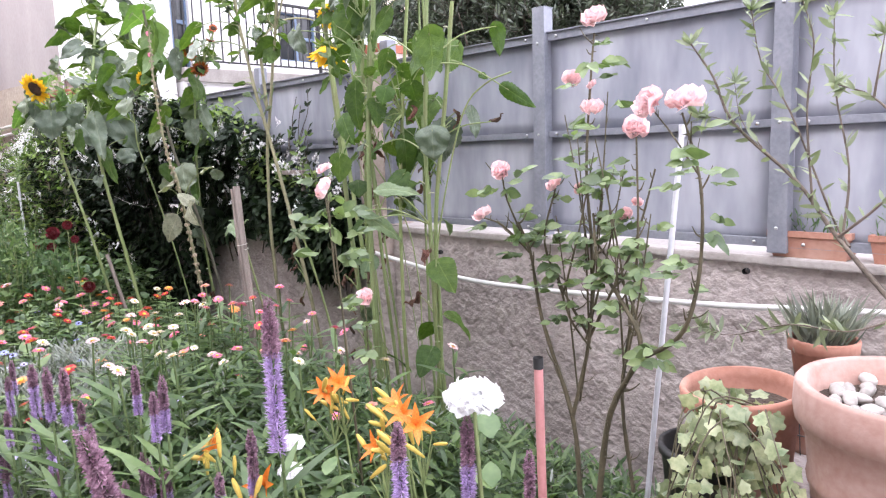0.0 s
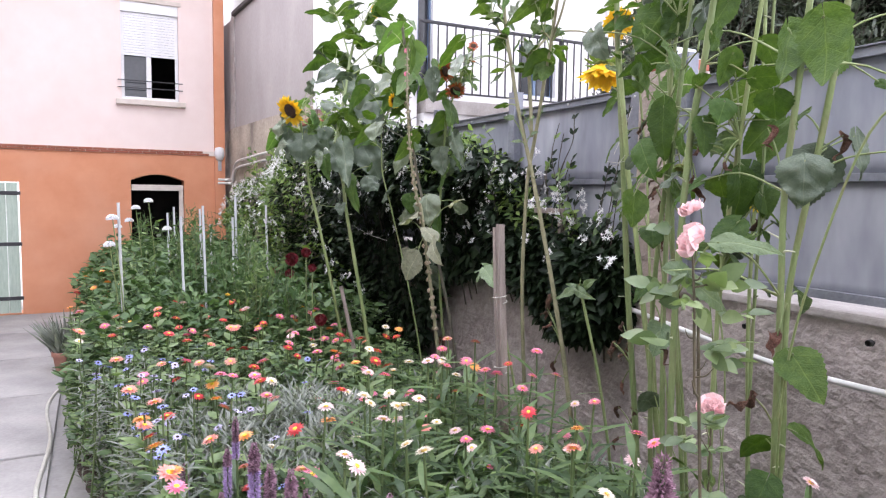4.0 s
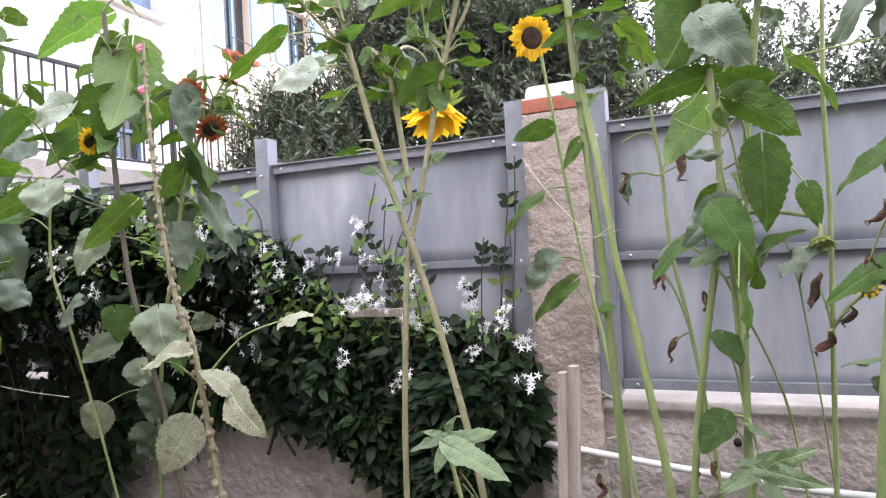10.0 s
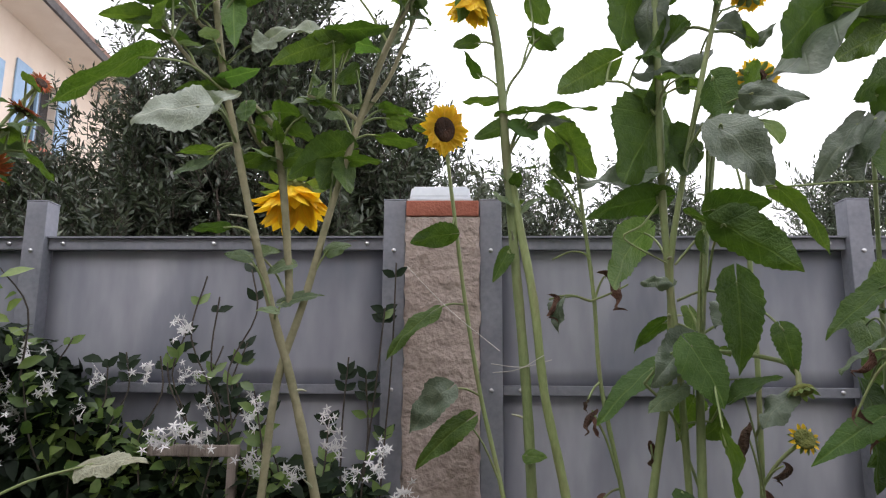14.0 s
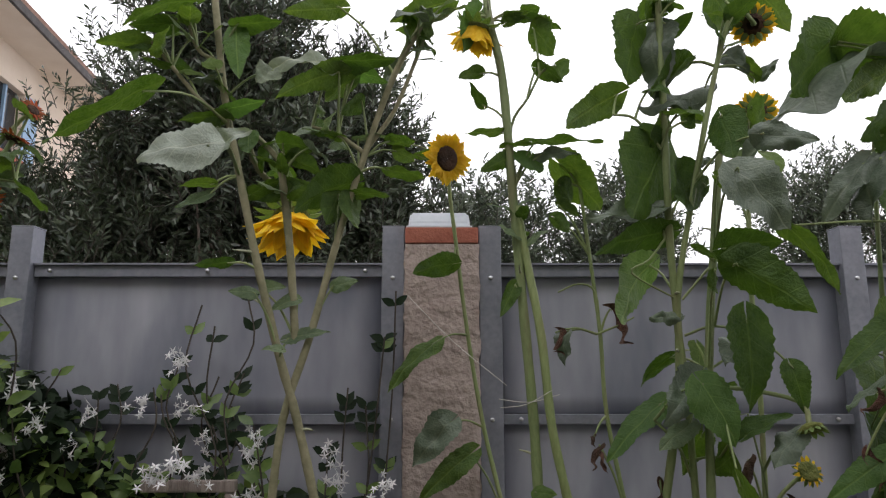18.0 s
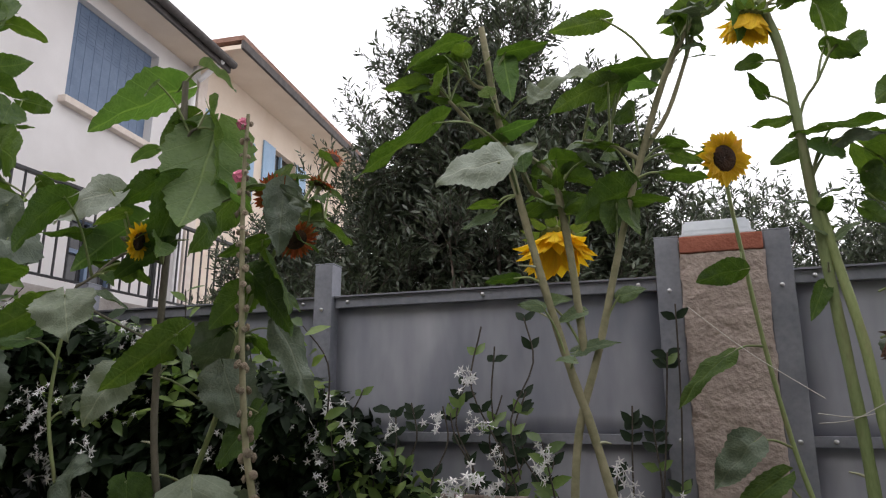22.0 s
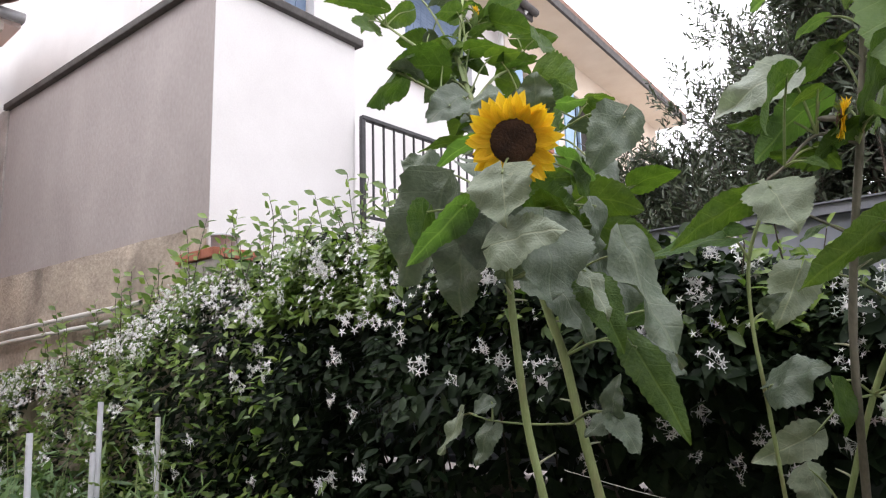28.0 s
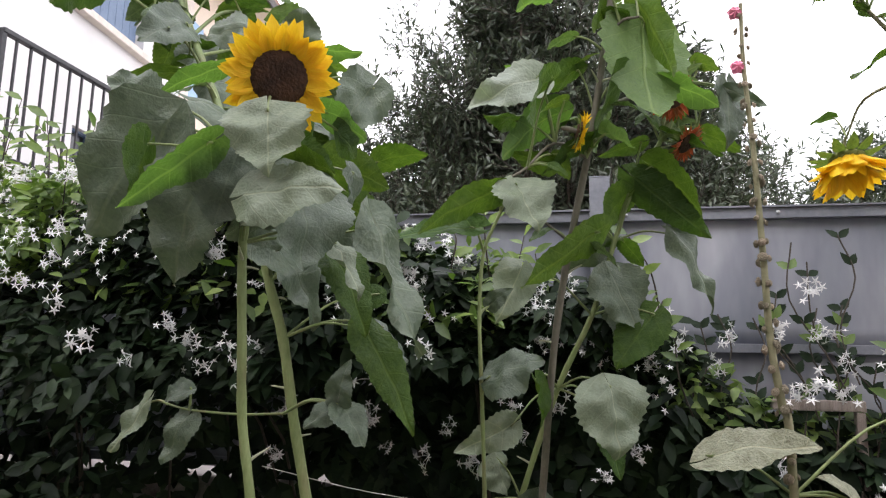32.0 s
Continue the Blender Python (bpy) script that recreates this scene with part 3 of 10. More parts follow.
# wooden frame half hidden in the jasmine
fr = thing("trellis", "weathered wooden trellis half hidden in the jasmine", "trellis", (0, 0, 0))
part("crossbar", box(-.78, -.535, -.155, -.125, 1.525, 1.555, .004), WOOD, fr)
part("upright", box(-.562, -.537, -.153, -.127, .9, 1.523, .004), WOOD, fr)

# ---- the orange house that closes the yard ----
HX = -10.3


def wall_with_holes(name, x, y0, y1, z0, z1, holes, mat, parent, thick=.35, label=""):
    """A wall across y at x, cut through by holes (y0, y1, z0, z1)."""
    ys = sorted({y0, y1, *[h[0] for h in holes], *[h[1] for h in holes]})
    zs = sorted({z0, z1, *[h[2] for h in holes], *[h[3] for h in holes]})
    bm = bmesh.new()

    def solid(i, j):
        if not (0 <= i < len(ys) - 1 and 0 <= j < len(zs) - 1):
            return False
        cy, cz = (ys[i] + ys[i + 1]) / 2, (zs[j] + zs[j + 1]) / 2
        return not any(h[0] < cy < h[1] and h[2] < cz < h[3] for h in holes)

    quad = lambda *c: bm.faces.new([bm.verts.new(v) for v in c])
    for i in range(len(ys) - 1):
        for j in range(len(zs) - 1):
            if not solid(i, j):
                continue
            a, b, c, d = ys[i], ys[i + 1], zs[j], zs[j + 1]
            quad((x, a, c), (x, b, c), (x, b, d), (x, a, d))
            quad((x - thick, b, c), (x - thick, a, c), (x - thick, a, d), (x - thick, b, d))
            if not solid(i - 1, j):
                quad((x - thick, a, c), (x, a, c), (x, a, d), (x - thick, a, d))
            if not solid(i + 1, j):
                quad((x, b, c), (x - thick, b, c), (x - thick, b, d), (x, b, d))
            if not solid(i, j - 1):
                quad((x, a, c), (x - thick, a, c), (x - thick, b, c), (x, b, c))
            if not solid(i, j + 1):
                quad((x, a, d), (x, b, d), (x - thick, b, d), (x - thick, a, d))
    bmesh.ops.remove_doubles(bm, verts=bm.verts, dist=1e-5)
    return part(name, bm, mat, parent, label)


def orange_house():
    h = thing("house", "two-storey house, orange below and pale pink above", "house", (0, 0, 0))
    door = (-6.4, -3.40, -.40, 1.73)
    arch = (-1.76, -.90, -.2, 1.90)
    win = (-1.87, -.96, 3.16, 4.80)
    win2 = (-5.4, -4.4, 3.09, 4.72)
    wall_with_holes("ground_floor_wall", HX, -7.5, -.38, -.6, 2.25, [door, arch], ORANGE, h, label="orange rendered wall with pale patches")
    wall_with_holes("upper_wall", HX - .01, -7.5, -.38, 2.33, 5.62, [win, win2], PINK, h, label="pale pink rendered wall")
    part("corner_strip", box(HX - .4, HX + .05, -.378, -.20, -.6, 5.85, .004), ORANGE, h, "orange pilaster at the corner")
    # round-headed opening: the segment of the arch fills the upper corners
    bm = bmesh.new()
    n, y0, y1, z0, rise = 14, -1.76, -.90, 1.90, .11
    top, low = [], []
    for k in range(n + 1):
        s = k / n
        y = y0 + (y1 - y0) * s
        low.append((y, z0 - rise + rise * math.sin(math.pi * s) + .005))
    for k in range(n):
        (a, b), (c, d) = low[k], low[k + 1]
        for x in (HX + .001, HX - .349):
            bm.faces.new([bm.verts.new(v) for v in ((x, a, b), (x, c, d), (x, c, z0 + .0), (x, a, z0 + .0))])
        bm.faces.new([bm.verts.new(v) for v in ((HX + .001, a, b), (HX - .349, a, b), (HX - .349, c, d), (HX + .001, c, d))])
    part("arch", bm, ORANGE, h)
    part("lintel_beam", box(HX - .12, HX - .03, -1.75, -.91, 1.62, 1.72, .004), SILL, h, "pale painted beam under the arch")
    part("door_post", box(HX - .12, HX - .05, -.98, -.91, -.4, 1.62, .004), SILL, h)
    # dark rooms behind the openings
    for a, b, c, d in ((-2.1, -.6, -.5, 2.1), (-2.1, -.7, 2.9, 4.8), (-5.6, -4.2, 2.9, 4.7)):
        bm = box(HX - 2.4, HX - .36, a, b, c, d)
        bm.faces.ensure_lookup_table()
        bmesh.ops.delete(bm, geom=[f for f in bm.faces if f.normal.x > .5], context="FACES")
        bmesh.ops.reverse_faces(bm, faces=bm.faces)
        part("room", bm, DARK, h)
    return h


HOUSE = orange_house()
# unseen wall added behind the camera; it cuts low sky light on upright faces
yard = thing("wall_sky_block", "plain unseen wall added behind the camera to block low sky light", "wall", kind="structure")
part("face", box(-10.0, 9.0, -5.6, -5.2, -.4, 6.4), GREYWALL, yard)

# brick string course between the storeys, each brick its own piece
brick_mesh = bpy.data.meshes.new("brick")
bm = box(0, .05, 0, .212, 0, .036, .003)
bm.to_mesh(brick_mesh)
bm.free()
brick_mesh.materials.append(BRICK)
part("mortar_bed", box(HX - .2, HX + .012, -7.5, -.38, 2.251, 2.329), SILL, HOUSE)
for row in range(2):
    for k in range(33):
        y = -7.46 + k * .2185 + (.11 if row else 0)
        if y + .212 < -.38:
            ob = link("brick", brick_mesh, None, HOUSE)
            ob.location = (HX - .02 + .008 * row, y, 2.253 + row * .0395)


def roller_window(y0, y1, z0, z1, shut, with_bars):
    w = thing("window", "white window with a half-lowered roller shutter", "window", (0, 0, 0), "house windows")
    x = HX - .08
    part("shutter_box", box(x - .02, x + .06, y0, y1, z1 - .17, z1, .006), UPVC, w)
    bm = bmesh.new()
    n = int((z1 - .17 - shut) / .045)
    curtain = thing("roller_shutter", "", "")
    curtain.parent = w
    slat = bpy.data.meshes.new("slat")
    b2 = box(0, .012, y0 + .05, y1 - .05, 0, .042, .004)
    b2.to_mesh(slat)
    b2.free()
    slat.materials.append(UPVC)
    for k in range(n):
        ob = link("slat", slat, None, w)
        ob.location = (x + .012, 0, z1 - .17 - (k + 1) * .045)
    bpy.data.objects.remove(curtain)
    bm.free()
    ym = (y0 + y1) / 2 - .02
    for a, b, c, d in ((y0, y0 + .05, z0, z1 - .171), (y1 - .05, y1, z0, z1 - .171), (y0 + .05, y1 - .05, z0, z0 + .06), (ym - .04, ym + .04, z0 + .06, z1 - .25)):
        part("frame", box(x - .05, x + .008, a, b, c, d, .004), UPVC, w)
    pane = part("pane", box(x - .035, x - .03, y0 + .05, ym - .04, z0 + .06, z1 - .25), GLASSDARK, w)
    part("sill", box(HX - .1, HX + .09, y0 - .09, y1 + .10, z0 - .09, z0 - .002, .01), SILL, w)
    if with_bars:
        for z in (z0 + .20, z0 + .32):
            link("bar", tube([(HX + .03, y0 - .06, z), (HX + .03, y1 + .06, z)], .009, 6), IRON, w)
    part("surround", box(HX - .03, HX + .015, y0 - .05, y1 + .05, z1 + .001, z1 + .07, .004), SILL, w)
    return w


roller_window(-1.87, -.96, 3.16, 4.80, 3.90, True)
roller_window(-5.4, -4.4, 3.09, 4.72, 3.6, True)


def shutter_door():
    for k, (y0, y1) in enumerate(((-6.38, -4.92), (-4.90, -3.42))):
        d = thing("door", "pale green boarded double door with iron straps", "door", (0, 0, 0), "boarded doors")
        n = 9
        for i in range(n):
            a = y0 + (y1 - y0) * i / n
            part("board", box(HX - .02, HX + .02, a + .004, a + (y1 - y0) / n - .004, -.39, 1.72, .004), GREENWOOD, d)
        for z in (-.18, .70, 1.52):
            part("strap", box(HX + .021, HX + .032, y0 + .02, y1 + (.04 if k else -.02), z, z + .06, .004), IRON, d)


shutter_door()


def roof_edge():
    r = thing("roof", "canal-tile roof edge with a zinc gutter", "roof", (0, 0, 0))
    tile = lathe([(.085, 0), (.075, .45)], 12)
    bmesh.ops.delete(tile, geom=[v for v in tile.verts if v.co.y < -.03], context="VERTS")
    me = bpy.data.meshes.new("roof_tile")
    tile.to_mesh(me)
    tile.free()
    me.materials.append(TILE)
    for row in range(4):
        for k in range(38):
            ob = link("roof_tile", me, None, r)
            ob.location = (HX + .42 - row * .36, -7.3 + k * .19, 5.92 + row * .12)
            ob.rotation_euler = (radians(90), 0, radians(90))
            ob.rotation_euler = (Matrix.Rotation(radians(-18), 3, "Y") @ Matrix(((0, 0, -1), (1, 0, 0), (0, 1, 0)))).to_euler()
    part("deck", box(HX - 1.5, HX + .38, -7.5, .0, 5.76, 5.86), ROOFTRIM, r)
    part("soffit", box(HX - .3, HX + .36, -7.5, -.02, 5.70, 5.755), PINK, r)
    link("gutter", tube([(HX + .46, -7.5, 5.80), (HX + .46, -.02, 5.78)], .065, 12), ZINC, r, "zinc gutter")
    for y in (-.25, -1.4, -2.6, -3.8, -5.0):
        part("rafter_end", box(HX + .02, HX + .4, y - .05, y + .05, 5.6, 5.7, .01), SILL, r)


roof_edge()
lamp = thing("wall_lamp", "small white bulkhead lamp on the corner", "lamp", (HX + .06, -.30, 2.33))
bm = lathe([(.0, -.16), (.05, -.15), (.085, -.08), (.09, 0), (.07, .07), (.0, .09)], 14)
part("globe", bm, UPVC, lamp)
part("bracket", box(-.0, .03, -.03, .03, -.34, -.16, .005), ZINC, lamp)

# the house group was drawn at a larger scale; bring it to its true size and distance
NEARER = Matrix.Translation((1.3, -2.36, 1.62)) @ Matrix.Scale(.845, 4) @ Matrix.Translation((-1.3, 2.36, -1.62))
for ob in list(bpy.data.objects):
    if ob.parent is None and ob.name.split(".")[0] in ("house", "window", "door", "roof", "wall_lamp"):
        ob.matrix_basis = NEARER @ ob.matrix_basis

# ---- the neighbours behind the fence ----
EX = -4.78
LINE = pose(-4.8, -.24, 0, 0, 0, 3.0)


def extension():
    e = thing("extension_building", "neighbour's flat-topped extension, grey render and white front", "building")
    e.matrix_world = LINE
    part("grey_wall", box(-5.2, 0, .0, .26, 2.56, 4.2), GREYWALL, e, "stained grey cement side wall")
    part("white_wall", box(-.25, .002, .004, 1.25, 2.2, 4.2), WHITEWALL, e)
    part("joint", box(-3.6, -3.38, -.02, .0, 2.4, 4.22, .004), COPING, e, "pale cement fillet in the corner")
    part("roof_edge", box(-3.42, .05, -.05, .28, 4.201, 4.262, .01), ROOFTRIM, e)
    part("roof_edge", box(-.23, .055, .281, 1.30, 4.201, 4.262, .01), ROOFTRIM, e)
    part("roof", box(-3.6, -.2, .2, 1.3, 4.14, 4.2), ROOFTRIM, e)
    part("back_wall", box(-3.6, -.26, 1.2, 1.25, 0, 4.1), WHITEWALL, e)


extension()
old = thing("wall_old", "crumbling old boundary wall with dark stains", "wall", kind="structure")
old.matrix_world = LINE
nx, nz = 100, 40
V = []
for j in range(nz):
    for i in range(nx):
        x, z = -3.62 + 3.64 * i / (nx - 1), -.5 + 3.06 * j / (nz - 1)
        V.append((x, -.04 + .02 * noise.noise(Vector((x * 2, 0, z * 2))) + .008 * noise.noise(Vector((x * 12, 0, z * 12))), z))
link("face", mesh_of(V, [(j * nx + i, j * nx + i + 1, (j + 1) * nx + i + 1, (j + 1) * nx + i) for j in range(nz - 1) for i in range(nx - 1)]), OLDWALL, old)
part("core", box(-5.2, -.02, -.01, .25, -.5, 2.55), OLDWALL, old)
cable = thing("wall_cable", "pair of pale pipes clipped along the old wall", "pipe")
cable.matrix_world = LINE
for k, dz in enumerate((0, -.09)):
    link("run", tube([(-3.55, -.24, 1.80 + dz * .6), (-3.5, -.1, 1.80 + dz * .6), (-3.3, -.085, 1.84 + dz), (-3.05, -.085, 2.04 + dz), (-2.2, -.085, 2.09 + dz), (-.6, -.085, 2.14 + dz)], .018, 7), PIPE, cable)

pier = thing("brick_pier", "rendered pier with a brick cap", "pier", (-4.78, -.14, 0))
part("shaft", box(-.22, .18, -.17, .12, -.3, 2.34, .01), COPING, pier)
for k in range(3):
    part("brick", box(-.24 + k * .15, -.24 + k * .15 + .142, -.19, .14, 2.342, 2.40, .006), BRICK, pier)
vent = thing("vent_pipe", "short zinc pipe standing on the pier", "pipe", (-4.80, -.13, 2.401))
part("tube", lathe([(.09, 0), (.09, .10), (.095, .10), (.095, .115), (.08, .115), (.078, 0)], 20), ZINC, vent)


def terrace():
    t = thing("terrace", "neighbour's raised concrete terrace above the fence", "terrace", (0, 0, 0))
    part("floor", box(-5.8, EX + .05, 1.06, 5.2, 2.56, 2.72, .01), COPING, t)
    part("front_wall", box(EX - .2, EX, 1.06, 5.2, 0, 2.559), WHITEWALL, t)
    r = thing("railing", "black iron terrace railing with upright bars", "railing", (0, 0, 0))
    part("handrail", box(EX - .025, EX + .025, 1.0, 5.0, 3.575, 3.605, .004), IRON, r)
    part("bottom_rail", box(EX - .012, EX + .012, 1.0, 5.0, 2.80, 2.82, .003), IRON, r)
    bar = bpy.data.meshes.new("bar")
    b = box(-.007, .007, -.007, .007, 2.82, 3.575)
    b.to_mesh(bar)
    b.free()
    bar.materials.append(IRON)
    for k in range(34):
        ob = link("bar", bar, None, r)
        ob.location = (EX, 1.12 + k * .115, 0)
    for y in (1.01, 3.0, 4.98):
        part("post", box(EX - .018, EX + .018, y - .018, y + .018, 2.72, 3.575, .003), IRON, r)


terrace()


def shutter(parent, y0, y1, z0, z1, x, mat, louvres=True):
    """Closed metal shutter leaves with louvre slots."""
    n = max(2, int((y1 - y0) / .16))
    for k in range(n):
        a = y0 + (y1 - y0) * k / n
        b = a + (y1 - y0) / n - .006
        bm = box(x - .03, x, a, b, z0, z1, .004)
        leaf = part("shutter_leaf", bm, mat, parent)
        if louvres:
            bm = bmesh.new()
            for i in range(9):
                for zc in (z1 - .12 - i * .055, ):
                    add_box(bm, x + .001, x + .007, a + .02, b - .02, zc, zc + .02)
            part("louvre_block", bm, mat, parent)


HOUSES = Matrix.Translation((-.3, -2.1, 1.75)) @ Matrix.Scale(.81, 4) @ Matrix.Translation((.3, 2.1, -1.75)) @ pose(-7.2, 0, 0, 0, 0, 5.5)


def white_house():
    M = HOUSES
    w = thing("white_house", "white rendered house with blue-grey metal shutters", "house")
    w.matrix_world = M
    win_a, win_b = (4.2, 5.95, 5.85, 7.4), (.8, 2.42, 5.85, 7.4)
    door_a, door_b = (2.2, 2.75, 2.9, 4.95), (4.6, 5.5, 3.45, 4.35)
    wall_with_holes("front_wall", 0, .2, 7.0, 0, 7.65, [win_a, win_b, door_a, door_b], WHITEWALL, w, .3)
    for a, b, c, d in (win_a, win_b):
        win = thing("window", "", "")
        shutter(w, a + .02, b - .02, c, d, -.12, BLUE)
        part("sill", box(-.02, .12, a - .1, b + .1, c - .10, c - .002, .01), SILL, w)
        bpy.data.objects.remove(win)
    for a, b, c, d in (door_a, door_b):
        part("glazing", box(-.16, -.14, a, b, c, d), GLASSDARK, w)
        for k in range(3):
            y = a + (b - a) * k / 2
            part("window_frame", box(-.14, -.08, y - .03, y + .03, c, d, .005), BLUE, w)
        for k in range(3):
            z = c + (d - c) * k / 2
            part("window_frame", box(-.139, -.081, a, b, z - .03, z + .03, .005), BLUE, w)
    part("eave", box(-.4, .55, .0, 7.08, 7.652, 7.72), BEIGE, w)
    part("fascia", box(.55, .6, .0, 7.08, 7.62, 7.80, .005), ROOFTRIM, w)
    link("gutter", tube([(.66, .0, 7.76), (.66, 7.08, 7.76)], .07, 10), ROOFTRIM, w)
    part("roof", box(-3.5, .58, .0, 7.08, 7.802, 7.9), TILE, w)
    link("downpipe", tube([(.62, 6.8, 7.72), (.2, 6.8, 7.4), (.08, 6.8, 7.2), (.08, 6.8, .1)], .05, 9), UPVC, w)
    part("side_wall", box(-7.5, -.3, .75, 1.05, 0, 7.65), WHITEWALL, w)


white_house()


def cream_house():
    c = thing("cream_house", "cream rendered house with light blue shutters", "house")
    c.matrix_world = HOUSES
    win_a, win_b = (7.75, 8.6, 5.8, 7.15), (10.0, 11.0, 6.0, 7.4)
    wall_with_holes("front_wall", -.05, 7.02, 15.5, 0, 8.1, [win_a, win_b], BEIGE, c, .3)
    for a, b, z0, z1 in (win_a, win_b):
        part("glazing", box(-.22, -.2, a, b, z0, z1), GLASSDARK, c)
        for s in (a - .02, b + .02):
            y0, y1 = (s - .5, s) if s < (a + b) / 2 else (s, s + .5)
            part("shutter_leaf", box(-.045, -.01, y0, y1, z0, z1, .006), LIGHTBLUE, c)
        part("window_frame", box(-.2, -.14, (a + b) / 2 - .03, (a + b) / 2 + .03, z0, z1, .005), LIGHTBLUE, c)
        part("sill", box(-.06, .08, a - .1, b + .1, z0 - .09, z0 - .002, .008), BRICK, c)
        link("bar", tube([(.0, a, z0 + .3), (.0, b, z0 + .3)], .01, 5), IRON, c)
    part("soffit", box(-.4, .75, 7.1, 15.6, 8.1, 8.18), BEIGE, c)
    part("fascia", box(.751, .81, 7.1, 15.6, 8.1, 8.26, .005), ROOFTRIM, c)
    part("roof", box(-3.5, .8, 7.1, 15.6, 8.27, 8.36), TILE, c)
    part("end_wall", box(-3.5, -.36, 15.2, 15.5, 0, 8.1), BEIGE, c)
    part("quoin", box(-.04, .03, 7.03, 7.28, 0, 8.1, .006), SILL, c)


cream_house()

# ---- trees behind the fence ----
olive_leaf = blade(1.0, .27, 1, 2, .1, .10, .8, .8)


def olive_tree(name, label, place, height, spread, twigs, seed, leaf=.055, low=1.3, big=1.0):
    """A trunk with limbs and a crown of leafy twigs gathered in clumps with gaps between them."""
    rng = np.random.default_rng(seed)
    tree = thing(name, label, "tree", place)
    sx, sy, sz = spread
    pts = [(0, 0, -.1), (.08, .03, height * .2), (-.05, .05, height * .4)]
    link("trunk", tube(pts, [.16, .13, .10], 9, .1, seed), BARK, tree)
    mid = np.array([0, 0, height - sz])
    clumps = []
    while len(clumps) < 120:
        d = unit(rng, 1)[0]
        r = rng.uniform(.45, 1.0)
        c = mid + d * np.array([sx, sy, sz]) * r
        if c[2] > low:
            clumps.append((c, rng.uniform(.13, .36) * big))
    for c, r in clumps[:12]:
        a = np.array([-.05, .05, height * .4]) * rng.uniform(.6, 1)
        m = (a + c) / 2 + rng.normal(size=3) * .12
        link("limb", tube([a, m, c], [.035, .02, .005], 5), BARK, tree)
    P, D, N, S, TV = [], [], [], [], []
    for k in range(twigs):
        c, r = clumps[rng.integers(len(clumps))]
        out = unit(rng, 1)[0]
        s = c + out * r * rng.uniform(.3, 1.0) ** .6
        g = out * .7 + np.array([0, 0, .8]) + rng.normal(size=3) * .35
        g /= np.linalg.norm(g)
        ln = rng.uniform(.14, .34) * (1 + .6 * (big > 1))
        v, f, _ = tube_data([s, s + g * ln], [.004, .002], 3)
        TV.append((v, f))
        m = rng.integers(9, 16)
        for i in range(m):
            q = s + g * ln * (i + 1) / m
            side = np.cross(g, unit(rng, 1)[0])
            side /= np.linalg.norm(side) + 1e-9
            dd = side * .8 + g * .7
            P.append(q), D.append(dd), N.append(unit(rng, 1)[0] + np.array([0, 0, .6])), S.append(leaf * rng.uniform(.7, 1.25))
    V, F = join_data(TV)
    link("twig_mass", mesh_of(V, F), TWIG, tree, kind="stuff")
    link("crown", scatter(olive_leaf, np.array(P), np.array(D), np.array(N), np.array(S)), OLIVE, tree, kind="stuff")
    return tree


EVERGREEN = "dense dark evergreen tree with narrow leaves behind the fence"
olive_tree("evergreen_tree", EVERGREEN, (-1.56, 3.3, 0), 5.4, (1.1, 1.0, 2.15), 9000, 3, .075, 1.3)
olive_tree("evergreen_shrub", "grey-green evergreen shrub beside the terrace", (-3.55, 3.5, 0), 3.55, (.75, .6, 1.2), 2600, 8, .075, 1.3)
olive_tree("evergreen_tree", "thin grey-green evergreen with open sprays behind the fence", (-2.75, 3.6, 0), 4.9, (.55, .6, 1.9), 1100, 29, .07, 1.3)
olive_tree("evergreen_shrub", "dark evergreen shrub below the tree behind the fence", (-2.5, 2.9, 0), 3.2, (.7, .6, .8), 1500, 23, .075, 1.3)
olive_tree("evergreen_shrub", "tall evergreen shrub behind the rendered pillar", (-.62, 3.5, 0), 4.0, (.62, .6, 1.5), 2600, 41, .075, 1.3)
olive_tree("far_tree", "distant leafy tree above the fence", (1.0, 9.5, 0), 5.3, (1.0, .9, 1.7), 1300, 5, .13, 1.5, 1.2)
olive_tree("far_tree", "distant leafy tree above the fence", (3.1, 9.5, 0), 5.1, (1.0, .9, 1.6), 1300, 15, .13, 1.5, 1.2)
olive_tree("far_tree", "distant leafy tree above the fence", (7.6, 10.5, 0), 5.9, (1.6, 1.2, 2.0), 2000, 6, .13, 1.5, 1.2)

# ---- star jasmine over the wall ----
jas_leaf = blade(1.0, .44, 2, 3, .25, .15, .85, .9)
jas_flower = []
for k in range(5):
    a = 2 * math.pi * k / 5
    v, f = blade(1.0, .34, 1, 3, .0, .18, .45, .8)
    v = v * .5
    ca, sa = math.cos(a), math.sin(a)
    jas_flower.append((np.stack([v[:, 0] * ca - v[:, 1] * sa, v[:, 0] * sa + v[:, 1] * ca, v[:, 2] + .02], -1), f))
jas_flower = join_data(jas_flower)


def hedge_front(x):
    """How far the jasmine stands out from the wall."""
    return -.17 - .45 * min(1, max(0, (-.75 - x) / 1.75)) + .07 * math.sin(x * 3.1) + .04 * math.sin(x * 7.7)


HEDGE_TOP = ((-9.6, 1.7), (-8, 1.7), (-6.5, 1.75), (-5.2, 1.93), (-4.2, 2.18), (-3.3, 2.22), (-2.4, 2.12), (-1.6, 1.98), (-1.25, 1.82), (-1.0, 1.68), (-.85, 1.56), (-.45, 1.50), (-.22, 1.46), (-.1, 1.35))
HEDGE_LOW = ((-9.6, -.3), (-2.6, -.05), (-2.35, .40), (-2.0, .90), (-1.6, 1.05), (-1.1, 1.07), (-.85, 1.0), (-.6, .88), (-.4, .87), (-.2, .90), (-.1, 1.0))


